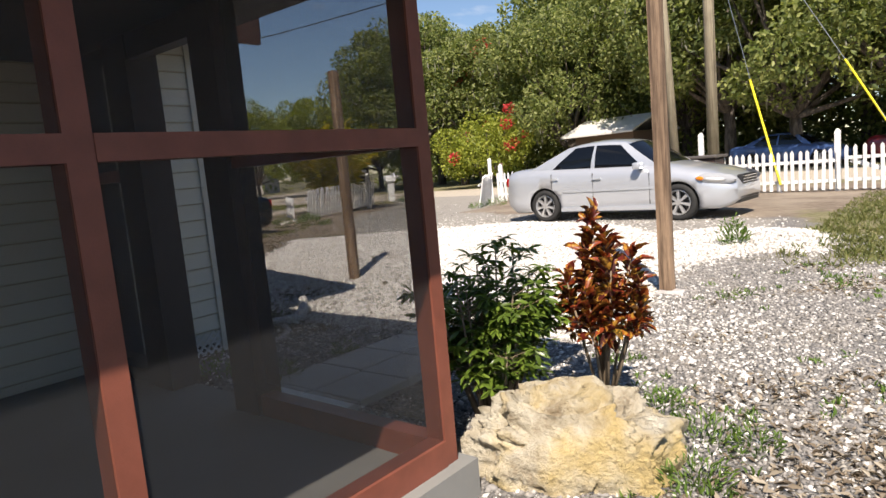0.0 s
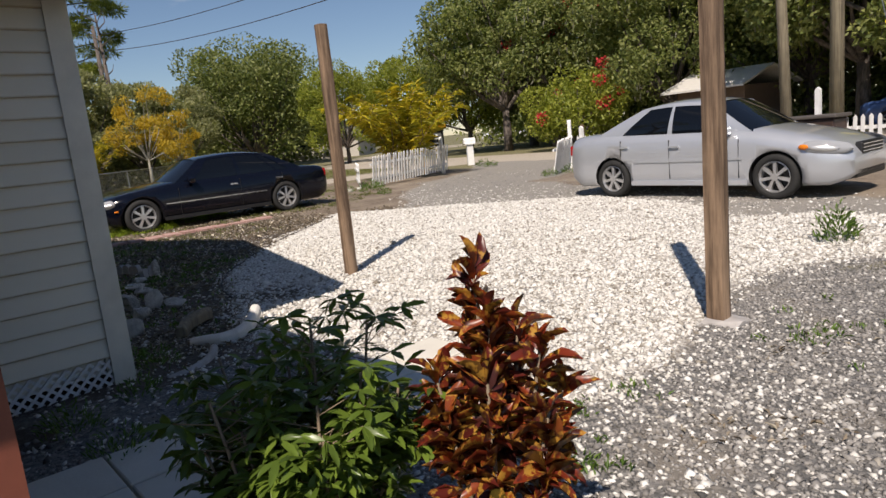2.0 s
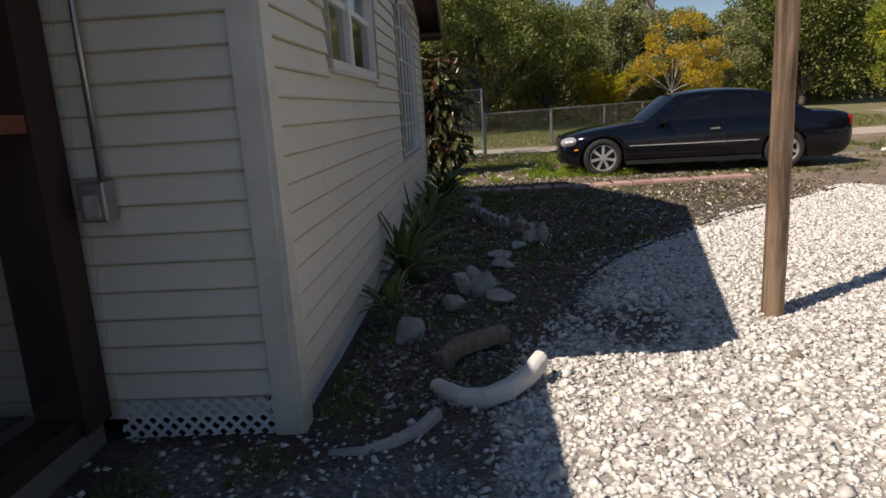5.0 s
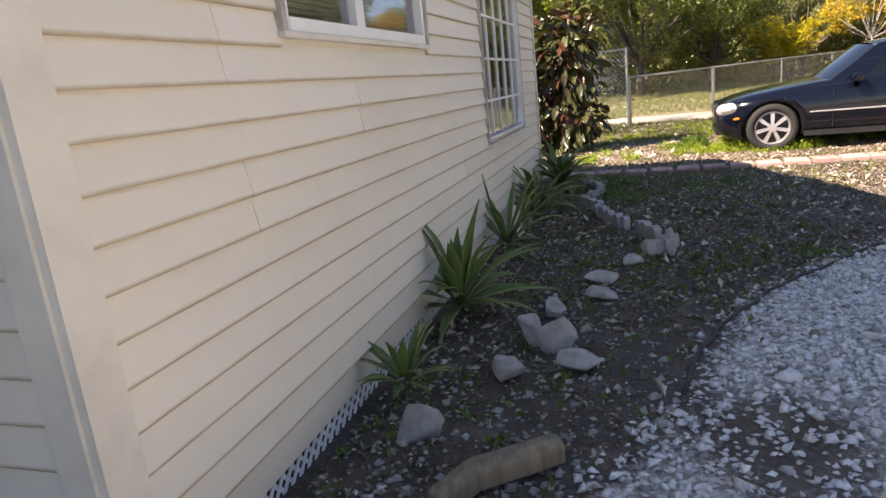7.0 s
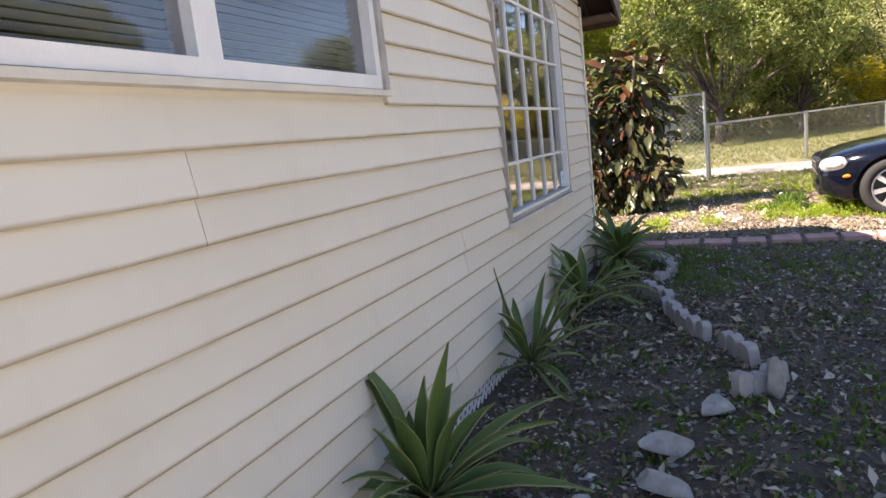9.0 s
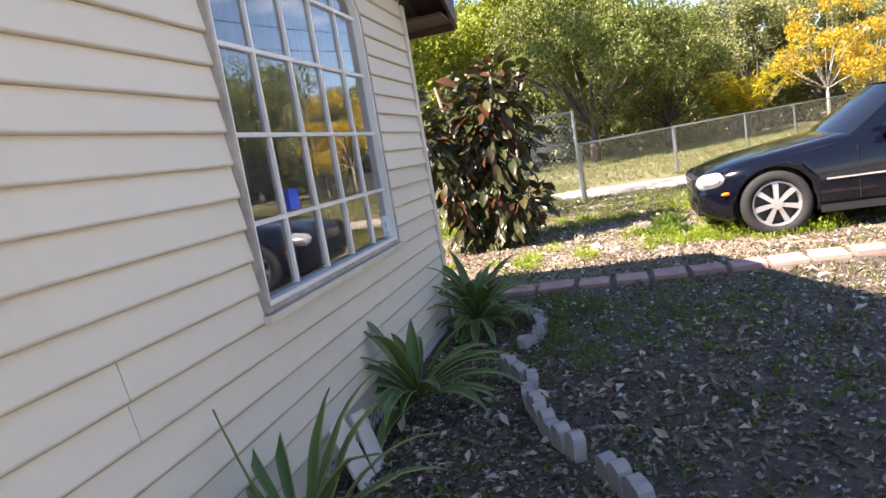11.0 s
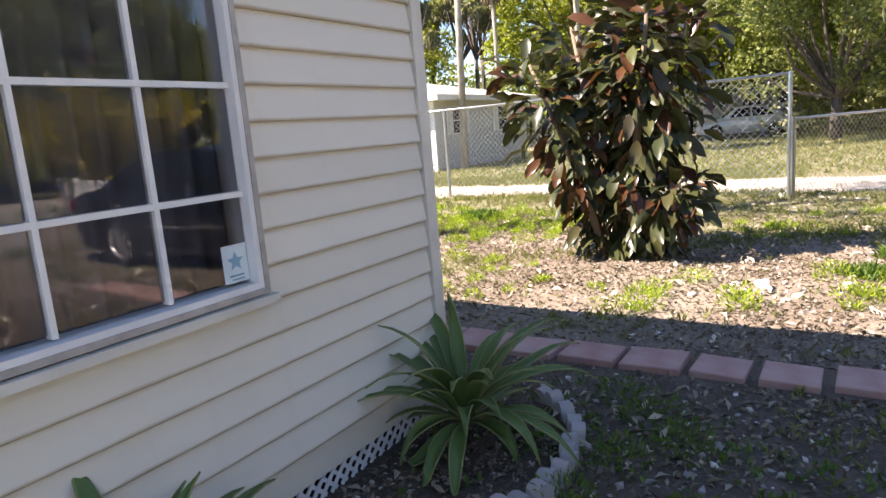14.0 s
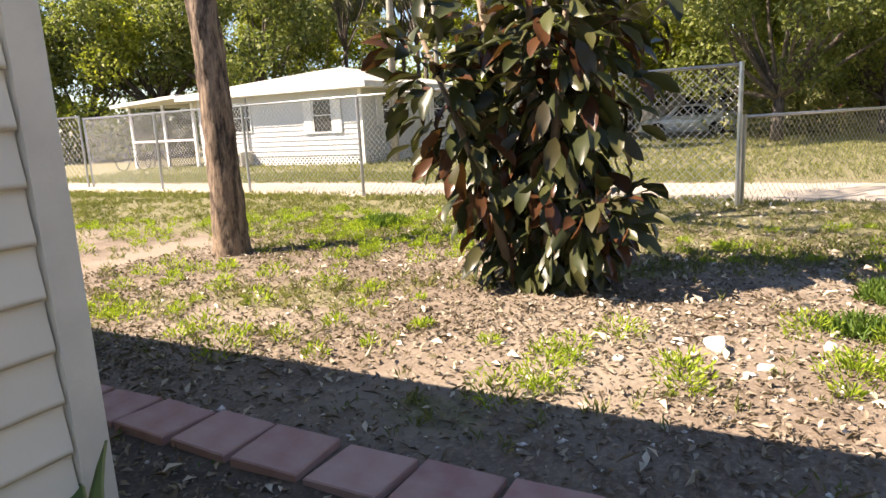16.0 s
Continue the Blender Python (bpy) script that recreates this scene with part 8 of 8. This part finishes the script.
litter("leaf_bits", 36000, -9.0, -3.6, 4.1, 8.5, lambda x, y: shade_bed(x, y), 16, 0.032, LITTER, "small broken dry leaves and bits over the soil", "leaf litter", 0.5, 0.6)
litter("pale_leaf_bits", 5000, -17.0, -5.0, 0.5, 9.5, lambda x, y: shade_bed(x, y), 17, 0.055, bpy.data.materials["pale_dry_leaf"], "pale bits of dry leaves", "leaf litter", 0.4, 0.5)
litter("twigs", 9000, -19.0, -3.8, 1.0, 10.0, shade_bed, 14, 0.09, DEADLEAF, "thin dry grass and twigs", "leaf litter", 0.06, 0.15)


def blades(name, n, x0, x1, y0, y1, weight, seed, size, mat, label, aspect=0.10, per=7):
    xy = sample(n, x0, x1, y0, y1, weight, seed)
    r = np.random.default_rng(seed + 200)
    xy = np.repeat(xy, per, 0) + r.normal(size=(len(xy) * per, 2)) * 0.022
    d = np.column_stack([r.normal(size=(len(xy), 2)) * 0.45, np.ones(len(xy))])
    c = np.column_stack([xy, ground_z(xy[:, 0], xy[:, 1])])
    return hang(name, leaves_mesh(name, c, mat, size, aspect, 0.0, seed, 0.3, d, 0.45), label=label, kind="stuff", category="grass")


def zone(i):
    return lambda x, y: zones(x, y)[i]


def grassy(x, y):
    return zones(x, y)[4] * np.clip(0.55 + 0.6 * lumps(x * 1.2, y * 1.2, 7), 0.08, 1)


blades("grass_tufts", 44000, -19.4, -11.7, -12.0, 14.0, grassy, 21, 0.060, GRASSM, "sparse dry grass and low weeds in the yard", 0.12)
blades("grass_tufts", 20000, -0.6, 8.0, 7.6, 17.0, grassy, 22, 0.075, GRASSM, "dry green grass beside the silver car", 0.12)
blades("grass_tufts", 14000, -24.0, -18.8, -15.0, 5.0, lambda x, y: zones(x, y)[4], 27, 0.08, VERGE, "dry grass by the lane", 0.12, 6)
blades("verge_grass", 26000, -40.0, -22.0, -16.0, 22.0, lambda x, y: 0.8 * zones(x, y)[4], 23, 0.10, VERGE, "rough grass beyond the lane", 0.14, 5)
blades("small_weeds", 3600, -10.8, -3.9, 4.15, 6.6, lambda x, y: (1 - in_shell(x, y)) * np.clip(0.3 + 0.7 * lumps(x * 1.5, y * 1.5, 9), 0, 1), 24, 0.035, WEED, "small green weeds creeping over the shaded soil", 0.5, 4)
blades("small_weeds", 6500, -1.2, 4.4, 3.2, 9.5, lambda x, y: (1 - in_shell(x, y)) * np.clip(lumps(x * 1.7, y * 1.7, 11) - 0.1, 0, 1) * 0.8, 25, 0.04, WEED, "tufts of weeds in the grey gravel", 0.25, 9)
for n, (x, y, a, b, h) in enumerate(((-13.3, 7.0, 0.50, 0.38, 0.095), (-13.9, 7.7, 0.5, 0.4, 0.10), (-14.6, 6.15, 0.28, 0.2, 0.09), (-13.75, 6.0, 0.18, 0.35, 0.085), (-16.6, 0.9, 0.3, 0.3, 0.12))):
    blades("ferny_weeds", int(900 * a * b / 0.16), x - a, x + a, y - b, y + b, lambda u, v, x=x, y=y, a=a, b=b: np.clip(1.1 - ((u - x) / a) ** 2 - ((v - y) / b) ** 2, 0, 1), 60 + n, h, WEED, "patch of fresh green ferny weeds in the dry yard", 0.13, 9)
blades("small_weeds", 1400, -11.3, -10.2, 2.5, 6.5, lambda x, y: np.clip(lumps(x * 2.0, y * 2.0, 13), 0, 1), 28, 0.03, WEED, "low weeds creeping between the red pavers", 0.35, 5)
blades("small_weeds", 800, -12.0, -9.5, 5.5, 8.5, lambda x, y: 0.3 + 0 * x, 26, 0.05, GRASSM, "thin weeds by the red pavers", 0.2, 6)


def weed_clumps(name, spots, mat, label, h=0.17, r0=0.16, n=170, leaf=0.04, category="weeds"):
    r = np.random.default_rng(len(spots))
    P, Dr = [], []
    for x, y, s in spots:
        k = int(n * s)
        a, rad = r.random(k) * 6.28, r0 * s * np.sqrt(r.random(k))
        z = h * s * r.random(k) * (1 - (rad / (r0 * s)) ** 2 * 0.6)
        P.append(np.column_stack([x + rad * np.cos(a), y + rad * np.sin(a), ground_z(np.full(k, x), np.full(k, y)) + z]))
        Dr.append(np.column_stack([np.cos(a) * 0.6, np.sin(a) * 0.6, np.full(k, 0.9)]))
    return hang(name, leaves_mesh(name, np.concatenate(P), mat, leaf, 0.22, 0.0, 5, 0.3, np.concatenate(Dr), 0.4), label=label, kind="stuff", category=category)


rw = random.Random(17)
FERNY = []
for cx, cy, rad, n in ((-13.5, 7.0, 0.9, 26), (-14.3, 8.2, 1.0, 24), (-13.2, 6.0, 0.5, 8), (-15.6, 1.6, 1.3, 26), (-16.6, -0.6, 1.2, 22), (-17.0, 2.5, 1.6, 24), (-13.0, 2.6, 0.8, 8), (-12.6, 4.6, 0.6, 5),
                       (-16.2, 5.8, 1.2, 12), (-18.0, 9.0, 1.5, 16), (-13.4, 1.0, 0.9, 10), (-15.0, -2.6, 1.4, 18), (-16.0, 12.0, 1.2, 12)):
    for k in range(int(n * 2.2)):
        a, q = rw.random() * 6.28, rad * 1.1 * math.sqrt(rw.random())
        FERNY.append((cx + q * math.cos(a), cy + q * math.sin(a), 0.30 + 0.75 * rw.random() ** 2))
FERN = leafy("ferny_weed", [(0.12, 0.22, 0.02), (0.27, 0.38, 0.035), (0.42, 0.48, 0.06)], 0.6, 0.45)
weed_clumps("ferny_weeds", FERNY, FERN, "bright green ferny weeds growing through dry leaves")
weed_clumps("bed_weeds", [(-3.55, 4.25, 0.9), (-3.1, 4.0, 0.8), (-2.9, 3.6, 1.0), (-2.4, 3.7, 1.0), (-2.45, 4.3, 0.7), (-3.9, 4.2, 0.5), (0.16, 3.95, 1.1), (0.34, 4.05, 0.7), (0.24, 3.62, 0.9), (-0.15, 4.30, 0.7),
                        (-10.7, 5.0, 1.0), (-10.5, 5.2, 0.8), (-10.3, 5.0, 0.8), (-10.9, 4.8, 0.7), (-9.2, 5.2, 0.9), (-9.6, 5.0, 0.9), (-9.9, 4.9, 0.8)], WEED, "low green weeds at the foot of the shrubs", 0.16, 0.15, 200, 0.035)
weed_clumps("mound_weed", [(-1.15, 9.3, 1.6), (-1.1, 9.35, 1.2)], WEED, "small upright weed on the shell mound", 0.22, 0.10, 120, 0.06)
weed_clumps("lane_bush", [(-17.9, 2.6, 3.2), (-17.8, 2.7, 2.4)], BRIGHTLEAF, "small bright green bush by the lane", 0.20, 0.09, 260, 0.07, "bush")
weed_clumps("driveway_weeds", [(-14.2, 13.6, 1.6), (-14.6, 14.0, 1.5), (-14.9, 13.2, 1.3), (-12.6, 12.9, 0.8), (-17.2, 21.2, 1.5), (-16.4, 20.8, 1.2), (-9.9, 17.2, 1.4), (-10.2, 16.6, 1.0)], WEED, "weeds at the edge of the dirt drive", 0.2, 0.22, 200, 0.06)

# ---- boards of the walls ----
clad_gable()
clad_short()
